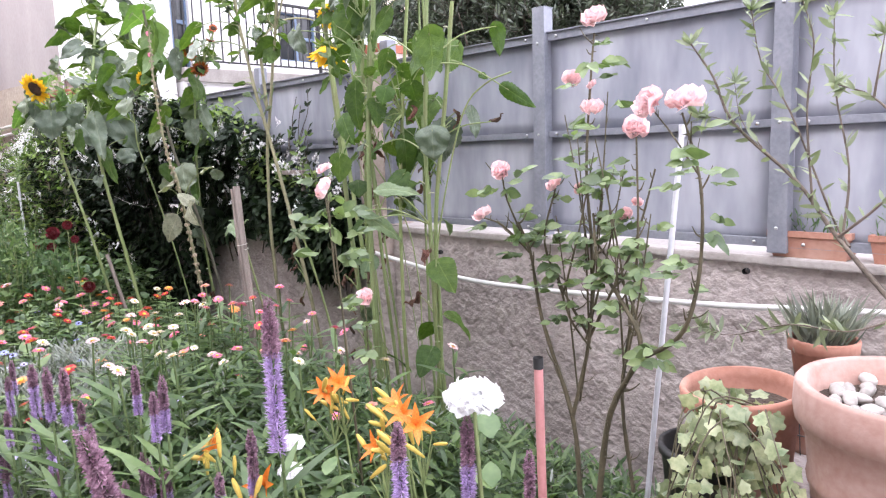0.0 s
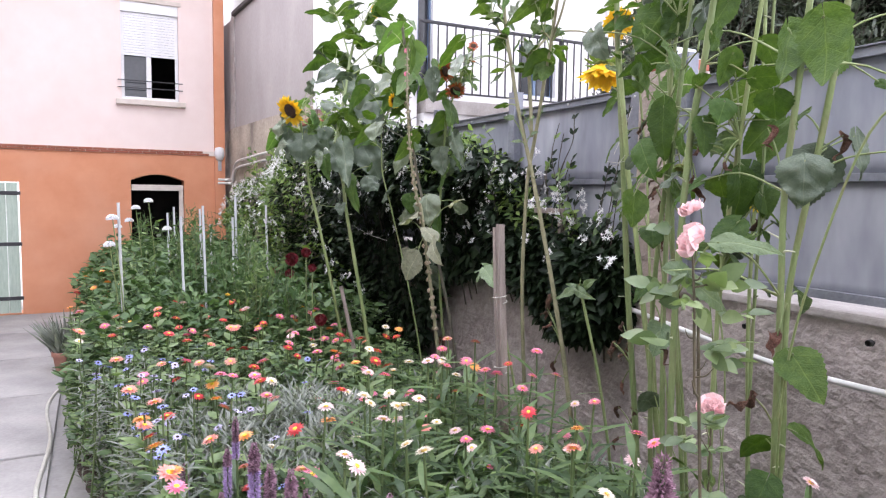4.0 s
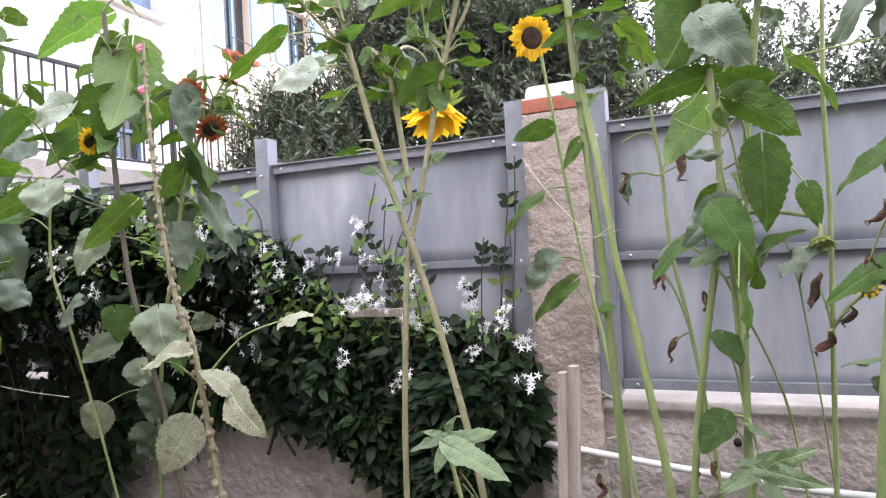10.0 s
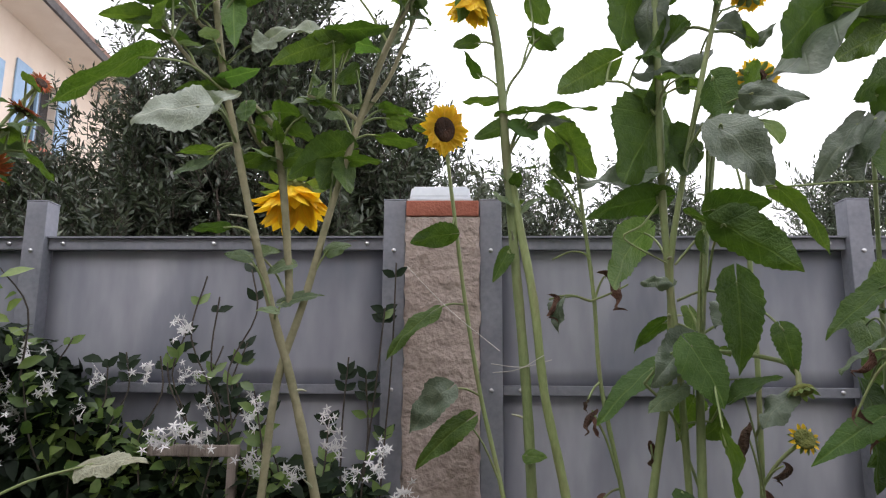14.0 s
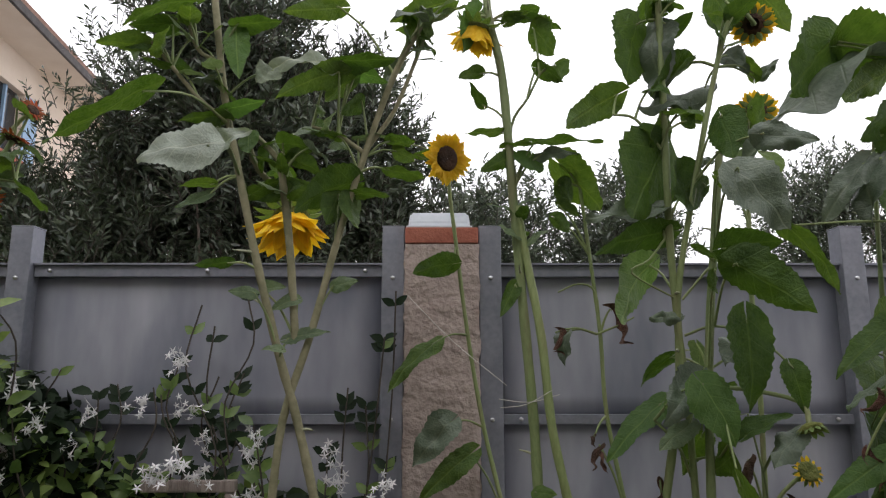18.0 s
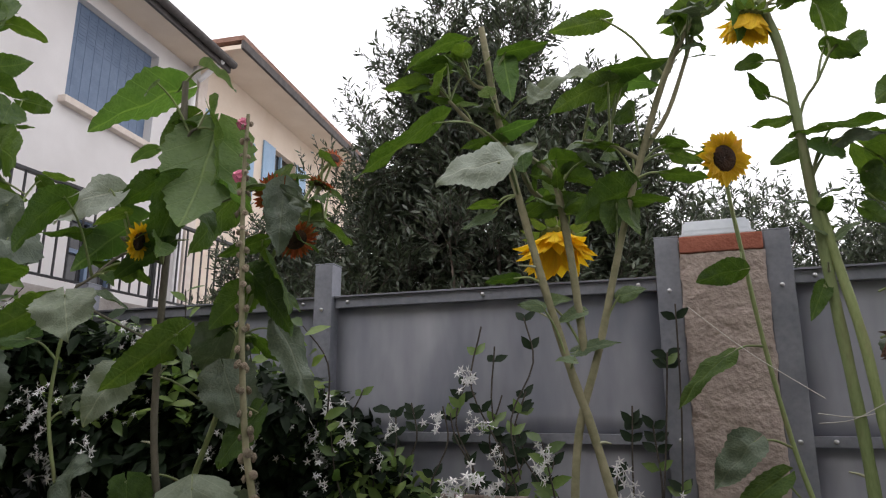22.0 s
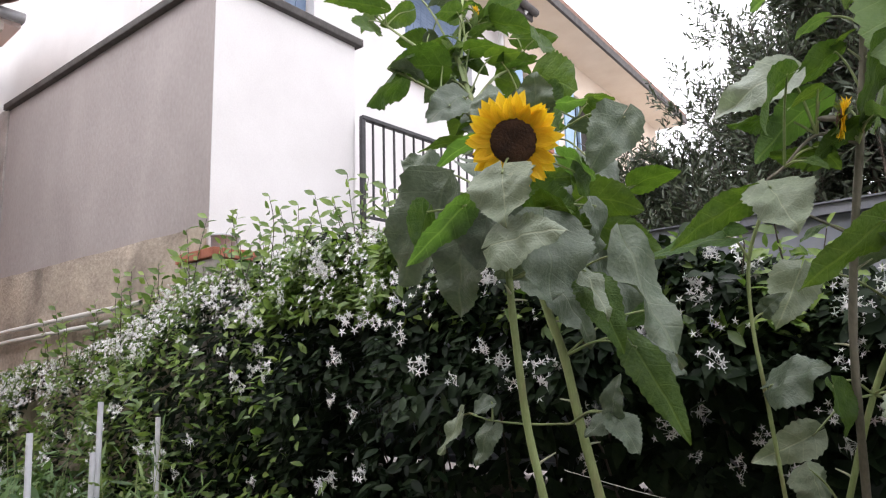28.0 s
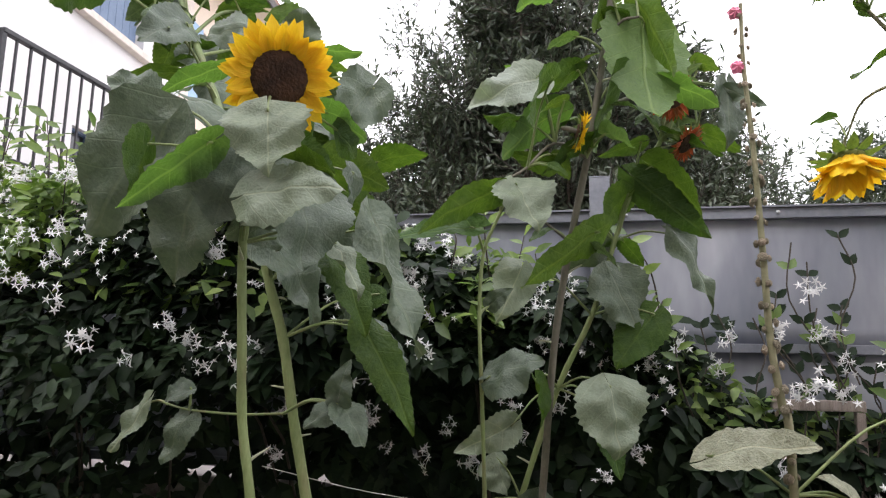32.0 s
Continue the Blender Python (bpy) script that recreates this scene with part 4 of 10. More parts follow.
def front_at(x, s):
    """The hedge bulges above and draws back towards its foot."""
    swell = math.sin(math.pi * min(1, max(0, .12 + .8 * s))) ** .4
    u = min(1, max(0, (s - .3) / .45))
    under = 1 - .62 * (1 - u * u * (3 - 2 * u)) * min(1, max(0, (-1.0 - x) / .5))
    return hedge_front(x) * swell * under * (1.12 if x < -1.2 else 1)


def along(table, x):
    return float(np.interp(x, [a for a, _ in table], [b for _, b in table]))


# clusters that stand singly where the hedge thins out towards the pillar
CLUSTERS = ((-.68, 1.86), (-.77, 1.74), (-.67, 1.74), (-.64, 1.73), (-.90, 1.73), (-1.15, 1.71), (-1.13, 1.68), (-1.03, 1.70), (-1.12, 1.64), (-1.09, 1.80), (-.94, 1.65), (-.67, 1.61),
            (-.73, 1.57), (-.60, 1.58), (-.60, 1.66), (-.47, 1.67), (-.48, 1.63), (-.27, 1.57), (-.28, 1.63), (-.14, 1.56), (-.48, 1.52), (-.37, 1.50), (-.22, 1.49), (-.15, 1.51),
            (-.26, 1.41), (-.52, 1.34), (-.55, 1.30), (-.50, 1.31), (-.08, 1.45), (-.08, 1.31), (-.77, 1.38), (-1.15, 1.40), (-1.19, 1.77), (-1.25, 1.75))


def jasmine():
    rng = np.random.default_rng(21)
    h = thing("jasmine_hedge", "dense dark star jasmine covered in white flowers over the wall", "hedge", (0, 0, 0))
    P, D, N, S = [], [], [], []
    want = 22000
    while len(P) < want:
        x = -.1 - (5.2 * rng.uniform() ** 1.1 if rng.uniform() < .8 else 7.7 * rng.uniform())
        lo, hi = along(HEDGE_LOW, x), along(HEDGE_TOP, x)
        hi += .13 * noise.noise(Vector((x * 2.2, 0, 5))) + .04 * rng.normal() * (rng.uniform() < .3)
        lo += .10 * noise.noise(Vector((x * 4, 0, 9)))
        z = lo + (hi - lo) * rng.uniform()
        s = (z - lo) / (hi - lo + 1e-6)
        front = front_at(x, s)
        loose = min(1, max(0, (x + 1.25) / .4))
        lump = (.17 - .09 * loose) * noise.noise(Vector((x * 4.1, z * 4.1, 2))) + .05 * noise.noise(Vector((x * 11, z * 11, 7)))
        y = front + lump + .26 * rng.uniform() ** 1.2
        if noise.noise(Vector((x * 5.3, z * 5.3, 11))) > .28 and rng.uniform() < .75:
            continue
        if ((x + 1.75) / .85) ** 2 + ((z - 1.05) / .58) ** 2 < 1 and rng.uniform() < .92:
            continue
        if x < -3.0 and rng.uniform() < .55 + .3 * min(1, max(0, (-3.3 - x) / .8)):
            continue
        if rng.uniform() < loose * (.45 + .5 * min(1, max(0, (z - 1.38) / .14))):
            continue
        # outer leaves are thinned out at the foot to make its deep shade
        if -3.4 < x < -.9 and rng.uniform() < .95 * min(1, max(0, (1.80 - z) / .36)):
            continue
        P.append((x, min(y, -.02), z))
        D.append((rng.normal() * .8, -.35 - abs(rng.normal()) * .4, rng.normal() * .45 - .35))
        N.append((rng.normal() * .4, -.55, .8 + rng.normal() * .3))
        S.append(rng.uniform(.045, .085))
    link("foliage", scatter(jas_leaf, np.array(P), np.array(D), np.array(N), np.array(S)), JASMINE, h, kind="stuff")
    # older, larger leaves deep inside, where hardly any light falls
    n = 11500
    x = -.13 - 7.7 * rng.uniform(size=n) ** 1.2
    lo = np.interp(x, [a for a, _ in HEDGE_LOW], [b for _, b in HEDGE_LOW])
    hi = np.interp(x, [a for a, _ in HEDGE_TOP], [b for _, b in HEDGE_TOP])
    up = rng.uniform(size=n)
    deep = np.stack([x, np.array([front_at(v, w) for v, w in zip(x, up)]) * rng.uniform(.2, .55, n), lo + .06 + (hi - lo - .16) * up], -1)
    # inner leaves set further back here so that the foot stays dark
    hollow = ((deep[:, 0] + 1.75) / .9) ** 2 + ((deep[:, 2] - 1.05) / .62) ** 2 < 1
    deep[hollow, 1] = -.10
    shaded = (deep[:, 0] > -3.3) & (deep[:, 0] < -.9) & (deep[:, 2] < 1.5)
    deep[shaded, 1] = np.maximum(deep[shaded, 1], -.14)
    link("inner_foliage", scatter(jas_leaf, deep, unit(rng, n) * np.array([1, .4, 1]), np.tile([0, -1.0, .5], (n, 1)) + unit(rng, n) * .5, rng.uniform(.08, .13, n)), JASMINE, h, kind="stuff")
    # lighter growth towards the house
    for name, m, leafmat, top, x0, x1 in (("pale_foliage", 10500, JASMINENEW, .05, -7.9, -2.9), ("far_foliage", 3500, JASMINE, .0, -7.9, -3.0), ("fresh_foliage", 1300, JASMINENEW, .72, -3.2, -.2)):
        q, dd, nn = [], [], []
        for k in range(m):
            x = rng.uniform(x0, x1)
            lo, hi = along(HEDGE_LOW, x), along(HEDGE_TOP, x)
            z = lo + (hi - lo) * (top + (1.03 - top) * rng.uniform() ** .8)
            if leafmat is JASMINENEW and z < hi - .32 and x > -4.4 + 1.2 * rng.uniform():
                z = hi - .32 * rng.uniform()
            q.append((x, front_at(x, (z - lo) / (hi - lo)) + .14 * noise.noise(Vector((x * 3.3, z * 3.3, 4))) + .12 * rng.uniform() - (.10 if name == "pale_foliage" else 0), z))
            dd.append((rng.normal() * .8, -.3 - abs(rng.normal()) * .4, rng.normal() * .5 - .1))
            nn.append((rng.normal() * .4, -.5, .8 + rng.normal() * .3))
        keep = np.array([noise.noise(Vector((p[0] * 2.3, p[2] * 2.3, 31))) > -.3 or leafmat is JASMINE for p in q])
        q, dd, nn = np.array(q)[keep], np.array(dd)[keep], np.array(nn)[keep]
        link(name, scatter(jas_leaf, q, dd, nn, rng.uniform(.04, .075, len(q))), leafmat, h, kind="stuff")
    # woody stems inside
    pieces = []
    for k in range(46):
        x = rng.uniform(-6.5, -.15)
        lo, hi = along(HEDGE_LOW, x), along(HEDGE_TOP, x)
        y0 = -.06
        pts = [(x + rng.normal() * .15, y0, max(lo - .1, ground_z(x))), (x + rng.normal() * .12, -.1 + rng.normal() * .04, (lo + hi) / 2), (x + rng.normal() * .2, hedge_front(x) * .6, hi - .1)]
        v, f, _ = tube_data(pts, [.007, .005, .003], 4)
        pieces.append((v, f))
    link("stem_tangle", mesh_of(*join_data(pieces)), TWIG, h, kind="stuff")
    # flower clusters
    meshes = []
    for s in range(4):
        r = np.random.default_rng(40 + s)
        n = int(r.integers(6, 12))
        pl = r.normal(size=(n, 3)) * np.array([.021, .010, .019])
        dr = unit(r, n)
        nm = np.stack([r.normal(size=n) * .5, -1 - r.uniform(size=n), .4 + r.normal(size=n) * .4], -1)
        v, f = scatter_data(jas_flower, pl, np.cross(nm, dr), nm, r.uniform(.026, .034, n))
        stalks = [tube_data([(0, .02, -.01), tuple(q * .6 + np.array([0, .008, 0])), tuple(q + np.array([0, .001, 0]))], [.0009, .0007, .0006], 4)[:2] for q in pl]
        me = mesh_of(*join_data([(v, f)] + stalks))
        me.materials.append(WHITEPETAL)
        meshes.append(me)
    count = 0
    while count < 300:
        x = -.2 - 7.5 * rng.uniform()
        lo, hi = along(HEDGE_LOW, x), along(HEDGE_TOP, x)
        s = rng.uniform() ** .4
        z = lo + .1 + (hi - lo - .08) * s
        front = front_at(x, (z - lo) / (hi - lo))
        y = front + .17 * noise.noise(Vector((x * 4.1, z * 4.1, 2))) - (.02 if x > -2.5 else .15)
        if count < len(CLUSTERS):
            x, z = CLUSTERS[count]
            y = -.22
        elif x > -1.2:
            continue
        ob = link("blossom", meshes[count % 4], None, h)
        ob.location = (x, y, z)
        ob.rotation_euler = (rng.normal() * .4, rng.uniform(0, 6.28), rng.normal() * .4)
        k = rng.uniform(.75, 1.2)
        ob.scale = (k, k, k)
        count += 1
    # the rest of the bloom, too fine to count
    Q = []
    while len(Q) < 2600:
        x = -1.05 - 6.2 * rng.uniform() ** .9
        lo, hi = along(HEDGE_LOW, x), along(HEDGE_TOP, x)
        z = hi - .30 + .34 * rng.uniform() ** .6
        if noise.noise(Vector((x * 6, z * 6, 17))) < (.18 if x > -2.1 else -.05):
            continue
        Q.append((x, front_at(x, (z - lo) / (hi - lo)) - (.02 if x > -2.5 else .13) + rng.normal() * .04, z))
    Q = np.array(Q)
    nm = np.stack([rng.normal(size=2600) * .6, np.full(2600, -1.0), .5 + rng.normal(size=2600) * .5], -1)
    link("loose_bloom", scatter(jas_flower, Q, np.cross(nm, unit(rng, 2600)), nm, rng.uniform(.021, .029, 2600)), WHITEPETAL, h, kind="stuff")
    # pale young shoots that climb out of the top
    SP, SD, SN, SS, ST = [], [], [], [], []
    for k in range(190):
        x = rng.uniform(-6.8, -.2)
        if k < 125:
            x = rng.uniform(-6.0, -2.9)
        base = np.array([x, hedge_front(x) * rng.uniform(.2, .95), along(HEDGE_TOP, x) - (.08 if k % 2 else .3 * rng.uniform())])
        ln = rng.uniform(.12, .42) * (1.0 if x < -2.6 else .75)
        lean = np.array([rng.normal() * .22, rng.normal() * .15, 1.0])
        tip = base + lean * ln
        v, f, _ = tube_data([base, (base + tip) / 2 + rng.normal(size=3) * .02, tip], [.003, .0025, .0015], 4)
        ST.append((v, f))
        m = int(ln / .028)
        for i in range(m):
            q = base + (tip - base) * (i + 1) / m
            a = i * 2.4
            SP.append(q), SD.append((math.cos(a), math.sin(a), .5)), SN.append((rng.normal() * .4, -.9, .5)), SS.append(rng.uniform(.045, .08))
    shoots = link("young_growth", scatter(jas_leaf, np.array(SP), np.array(SD), np.array(SN), np.array(SS)), JASMINENEW, h, "pale green young shoots", kind="stuff")
    link("shoot_tangle", mesh_of(*join_data(ST)), TWIG, h, kind="stuff")


jasmine()


def twiner(points, seed):
    """A single jasmine runner with leaf pairs climbing the fence."""
    rng = np.random.default_rng(seed)
    t = thing("jasmine_runner", "single jasmine runner climbing the steel fence", "climber", (0, 0, 0), "jasmine runners")
    link("stem", tube(points, .0025, 5), TWIG, t)
    P = np.array(points)
    for k in range(5 + seed % 3):
        s = rng.uniform(.1, 1) * (len(P) - 1)
        i = min(int(s), len(P) - 2)
        q = P[i] + (P[i + 1] - P[i]) * (s - i)
        for side in (-1, 1):
            v, f = blade(.046, .025, 2, 3, .2, .15)
            me = mesh_of(v, f)
            ob = link("leaf", me, JASMINE if (k + seed) % 4 else JASMINENEW, t)
            ob.location = q
            ob.rotation_euler = (rng.uniform(.8, 1.6), side * rng.uniform(.3, 1.2), -side * rng.uniform(.0, .5))


for k, (x0, z0, x1, z1) in enumerate(((-.56, 1.30, -.64, 1.96), (-.62, 1.42, -.68, 2.02), (-.55, 1.60, -.55, 2.04), (-.22, 1.20, -.16, 1.93), (-.27, 1.20, -.26, 1.79), (-.66, 1.50, -.78, 1.80),
                                      (-.54, 1.30, -.62, 1.82), (-.98, 1.40, -.95, 1.76), (-.23, 1.10, -.21, 1.74), (-.52, 1.40, -.55, 1.83), (-.79, 1.45, -.80, 1.79), (-.16, 1.10, -.13, 2.06),
                                      (-.70, 1.45, -.73, 1.86), (-.88, 1.45, -.90, 1.80), (-.44, 1.30, -.47, 1.66), (-.33, 1.20, -.31, 1.62), (-.60, 1.40, -.58, 1.74), (-1.02, 1.45, -1.06, 1.84))):
    bend = .03 * math.sin(k * 2.3)
    twiner([(x0, -.16, z0), (x0 + bend, -.13, z0 + (z1 - z0) * .35), (x1 - bend, -.10, z0 + (z1 - z0) * .7), (x1, -.07, z1)], k + 1)

# ---- sunflowers ----
def sunflower_leaf_mesh(seed, droop, curl, width, crumple):
    """A heart-shaped, finely toothed leaf of length 1 along y, folded at the rib, crumpled and wavy at the edge."""
    rng = random.Random(seed)
    nx, ny = 10, 24
    V = []
    ph, ph2, fold = rng.uniform(0, 6), rng.uniform(0, 6), rng.uniform(.08, .42)
    twist = rng.uniform(-.35, .35)
    for j in range(ny + 1):
        s = j / ny
        if s < .3:
            w = .5 * width * math.sqrt(max(0.0, 1 - (1 - s / .3) ** 2)) * .98 + .01
        else:
            q = (s - .3) / .7
            w = .5 * width * (1 - q) ** .88 * (1 + .42 * q) if j < ny else .003
        for i in range(nx + 1):
            u = 2 * i / nx - 1
            k = w * (1 + (.06 if j % 2 else -.035) * (abs(u) > .9) * (2 < j < ny - 1))
            y = s - .2 * abs(u) ** 1.6 * (1 - s) ** 2.4 + .03 * abs(u) * math.sin(3 * s)
            z = fold * abs(u) * w - droop * s * s - curl * u * u * w + twist * u * w * s
            z += crumple * abs(u) ** 1.5 * math.sin((4.3 if u > 0 else 3.6) * s * math.pi + (ph if u > 0 else ph2)) * .7
            z += crumple * noise.noise(Vector((u * w * 5, s * 4, seed * 3.1))) * 1.2
            z += .006 * math.cos(2 * math.pi * (y - .7 * abs(u * w)) * 4.6) * min(1, abs(u) * 3)
            V.append((u * k, y, z))
    F = [(j * (nx + 1) + i, j * (nx + 1) + i + 1, (j + 1) * (nx + 1) + i + 1, (j + 1) * (nx + 1) + i) for j in range(ny) for i in range(nx)]
    return V, F


LEAF_MESH = {}


def leaf_mesh(kind, width, pick):
    key = (kind, round(width * 5) / 5, pick)
    if key not in LEAF_MESH:
        droop, curl = ((.10, .1), (.30, .35), (.18, -.1), (.42, .15), (.05, .5), (.25, .0))[pick]
        crumple = .10 if kind in "dgp" else .045
        if kind == "dry":
            droop, curl, crumple = .2, 2.6, .09
        V, F = sunflower_leaf_mesh(int(key[1] * 10) + pick * 7, droop, curl, key[1], crumple)
        if kind == "dry":
            # withered: shrunk, twisted and buckled
            W = []
            for x, y, z in V:
                a = (2.2 + .5 * pick) * y + pick
                x, z = x * .55, z * .3 + .07 * math.sin(9 * y + pick)
                W.append((x * math.cos(a) - z * math.sin(a) + .05 * math.sin(7 * y + pick * 2), y * (.85 + .1 * math.sin(5 * y)), x * math.sin(a) + z * math.cos(a)))
            V = W
        me = mesh_of(V, F)
        me.materials.append(LEAF[kind])
        LEAF_MESH[key] = me
    return LEAF_MESH[key]


class Plant:
    def __init__(self, ob, points, mat):
        self.ob, self.points, self.mat, self.count = ob, [Vector(p) for p in points], mat, 0


PLANT_STEM = {"sun_dark": STEMDARK}


def rooted(points):
    """A stem's points with its long first stretch curved up from the ground."""
    a, b, c = (Vector(p) for p in points[:3]) if len(points) > 2 else (Vector(points[0]), Vector(points[-1]), Vector(points[-1]))
    h = (b - a).length
    if h < .6 or len(points) < 3:
        return list(points)
    t1 = (c - b).normalized() * h
    t0 = (Vector((0, 0, h)) + (b - a)) / 2
    out = [tuple(a)]
    for k in range(1, 5):
        s = k / 5
        q = a * (2 * s ** 3 - 3 * s ** 2 + 1) + t0 * (s ** 3 - 2 * s ** 2 + s) + b * (-2 * s ** 3 + 3 * s ** 2) + t1 * (s ** 3 - s ** 2)
        out.append(tuple(q))
    return out + list(points[1:])


def sunflower_plant(label, points, r0, r1, mat=None):
    mat = mat or (STEMDARK if "dark purple" in label else STEMGREY if "forked sunflower with a nodding" in label else STEM)
    points = rooted(points)
    base = Vector(points[0])
    ob = thing("sunflower", label, "sunflower", base, "sunflowers")
    local = [tuple(Vector(p) - base) for p in points]
    n = len(points)
    link("stem", tube(local, list(np.linspace(r0, r1, n)), 9, .06, n), mat, ob)
    p = Plant(ob, points, mat)
    # stubs of fallen leaves along the lower stem
    rng = random.Random(int(abs(base.x) * 731))
    for k in range(9):
        i = rng.randrange(n - 1) if n > 2 else 0
        q = Vector(local[i]).lerp(Vector(local[i + 1]), rng.random())
        if q.z < .3 or r0 < .008:
            continue
        a = rng.uniform(0, 6.28)
        d = Vector((math.cos(a), math.sin(a), rng.uniform(.1, .8))).normalized()
        link("leaf_scar", tube([tuple(q), tuple(q + d * .018), tuple(q + d * rng.uniform(.026, .06) + Vector((0, 0, -.006)))], [.0042, .003, .0016], 5), SCAR, ob)
    return p


def branch(plant, points, r0, r1):
    base = plant.ob.location
    low = min(points[0], points[-1], key=lambda p: p[2])
    L = Vector(low)
    near = min(plant.points, key=lambda p: (p - L).length)
    if (near - L).length > .07:
        # a second stem comes up from the ground; a side shoot springs from the stem below it
        under = [p for p in plant.points if p.z < L.z] or plant.points
        up = Vector(points[1]) - L if low is points[0] else Vector(points[-2]) - L
        lean = max(-.16, min(.16, up.x / max(.05, up.z)))
        foot = (L.x - lean * L.z * .6, max(L.y + .12, -1.2), ground_z(L.x) - .02) if L.z < 1.7 else tuple(min(under, key=lambda p: (p - L).length))
        points = rooted([foot] + list(points)) if low is points[0] else list(points) + [foot]
    link("branch", tube([tuple(Vector(p) - base) for p in points], list(np.linspace(r0, r1, len(points))), 7, .05, 1), plant.mat, plant.ob)
    plant.points += [Vector(p) for p in points]
    if r1 > .0035:
        tip_leaves(plant, Vector(points[-1]), Vector(points[-1]) - Vector(points[-2]))


def tip_leaves(plant, tip, way):
    """A tuft of young leaves round a growing tip."""
    rng = random.Random(int(abs(tip.x) * 977 + tip.z * 331))
    way = way.normalized()
    rows = []
    for k in range(6):
        a = k * 2.4 + rng.random()
        d = (Vector((math.cos(a), math.sin(a), 0)) + way * rng.uniform(.1, .9)).normalized()
        A = tip + d * .012 - way * .02 * k
        rows.append((tuple(A), tuple(A + d * rng.uniform(.05, .10)), tuple(way + Vector((0, -.3, .2))), rng.uniform(.4, .7), rng.choice("mms")))
    put_leaves(plant, rows)


def leaf_matrix(a, b, n, size=None):
    y = (Vector(b) - Vector(a))
    ln = y.length
    y.normalize()
    x = y.cross(Vector(n)).normalized()
    z = x.cross(y)
    m = Matrix((x, y, z)).transposed().to_4x4()
    m.translation = Vector(a)
    return m @ Matrix.Scale(ln if size is None else size, 4)


def put_leaves(plant, rows, placed=False):
    """Leaves from base, tip, facing, width and kind; unless placed as they hang, each also rolls a little about its rib."""
    base = plant.ob.location
    for a, b, n, w, kind in rows:
        k = plant.count
        plant.count += 1
        ob = link("leaf", leaf_mesh(kind, max(w, .3), k % 6), None, plant.ob)
        roll = Matrix.Rotation((.12 if placed else .5) * math.sin(k * 2.9 + len(rows)), 4, 'Y')
        ob.matrix_basis = Matrix.Translation(-base) @ leaf_matrix(a, b, n) @ roll
        A = Vector(a)
        best = min(plant.points, key=lambda p: (p - A - Vector((0, 0, -.06))).length)
        gap = (best - A).length
        if gap > .025 and gap < .6:
            mid = (best + A) / 2 + Vector((0, 0, .12 * gap))
            inward = A + (Vector(b) - A) * .05
            link("petiole", tube([tuple(best - base), tuple(mid - base), tuple(A - base), tuple(inward - base)], [.0036, .0028, .0022, .001], 5), STEM, plant.ob)


def auto_leaves(plant, count, z0, z1, size, seed):
    rng = random.Random(seed)
    rows = []
    pts = sorted(plant.points, key=lambda p: p.z)
    for k in range(count):
        z = z0 + (z1 - z0) * (k + rng.random()) / count
        i = max(0, min(len(pts) - 2, sum(p.z < z for p in pts) - 1))
        s = (z - pts[i].z) / max(1e-6, pts[i + 1].z - pts[i].z)
        c = pts[i].lerp(pts[i + 1], max(0, min(1, s)))
        a = k * 2.4 + rng.random()
        d = Vector((math.cos(a), math.sin(a), .1))
        A = c + d * size * .6
        B = A + (d + Vector((0, 0, -.7))) * size * rng.uniform(.8, 1.3)
        rows.append((tuple(A), tuple(B), (d.x * .3, d.y * .3, 1), rng.uniform(.5, .9), rng.choice("mmds") if rng.random() < .8 else "dry"))
    put_leaves(plant, rows)


def crown_leaves(plant, count, z0, z1, size, kinds, seed):
    """Young leaves on short stalks about the upper stems and branches."""
    rng = random.Random(seed)
    pts = [p for p in plant.points if z0 < p.z < z1]
    rows = []
    for k in range(count):
        c = rng.choice(pts) + Vector((rng.uniform(-.03, .03), rng.uniform(-.03, .03), rng.uniform(-.06, .06)))
        a = rng.uniform(0, 6.28)
        d = Vector((math.cos(a), math.sin(a), rng.uniform(-.1, .3))).normalized()
        ln = size * rng.uniform(.6, 1.3)
        A = c + d * ln * rng.uniform(.3, .7) + Vector((0, 0, .02))
        B = A + (d * rng.uniform(.6, 1) + Vector((0, 0, -rng.uniform(.1, .7)))).normalized() * ln
        rows.append((tuple(A), tuple(B), (d.x * .3, d.y * .3, 1), rng.uniform(.5, .8), rng.choice(kinds)))
    put_leaves(plant, rows)


def petal_mesh(width, mat, droop):
    v, f = blade(1.0, width, 2, 5, .5, droop, .75, .8)
    me = mesh_of(v, f)
    me.materials.append(mat)
    return me


def dry_bunch(plant, x, y, z0, z1, count, seed):
    """Withered leaves that hang along a stem."""
    rng = random.Random(seed)
    rows = []
    for k in range(count):
        A = Vector((x + rng.uniform(-.05, .05), y + rng.uniform(-.05, .03), rng.uniform(z0, z1)))
        rows.append((tuple(A), tuple(A + Vector((rng.uniform(-.05, .05), rng.uniform(-.04, .03), -rng.uniform(.05, .10)))), (rng.uniform(-1, 1), -1, .2), rng.uniform(.3, .6), "dry"))
    put_leaves(plant, rows)


PETALS = {"gold": [petal_mesh(.52, PETAL, d) for d in (.05, .22, -.12)], "rust": [petal_mesh(.30, PETALRUST, d) for d in (.1, .3, -.15)]}
PETALS["bloom"] = PETALS["nod"] = PETALS["gold"]
BRACT_MESH = petal_mesh(.5, BRACT, .1)


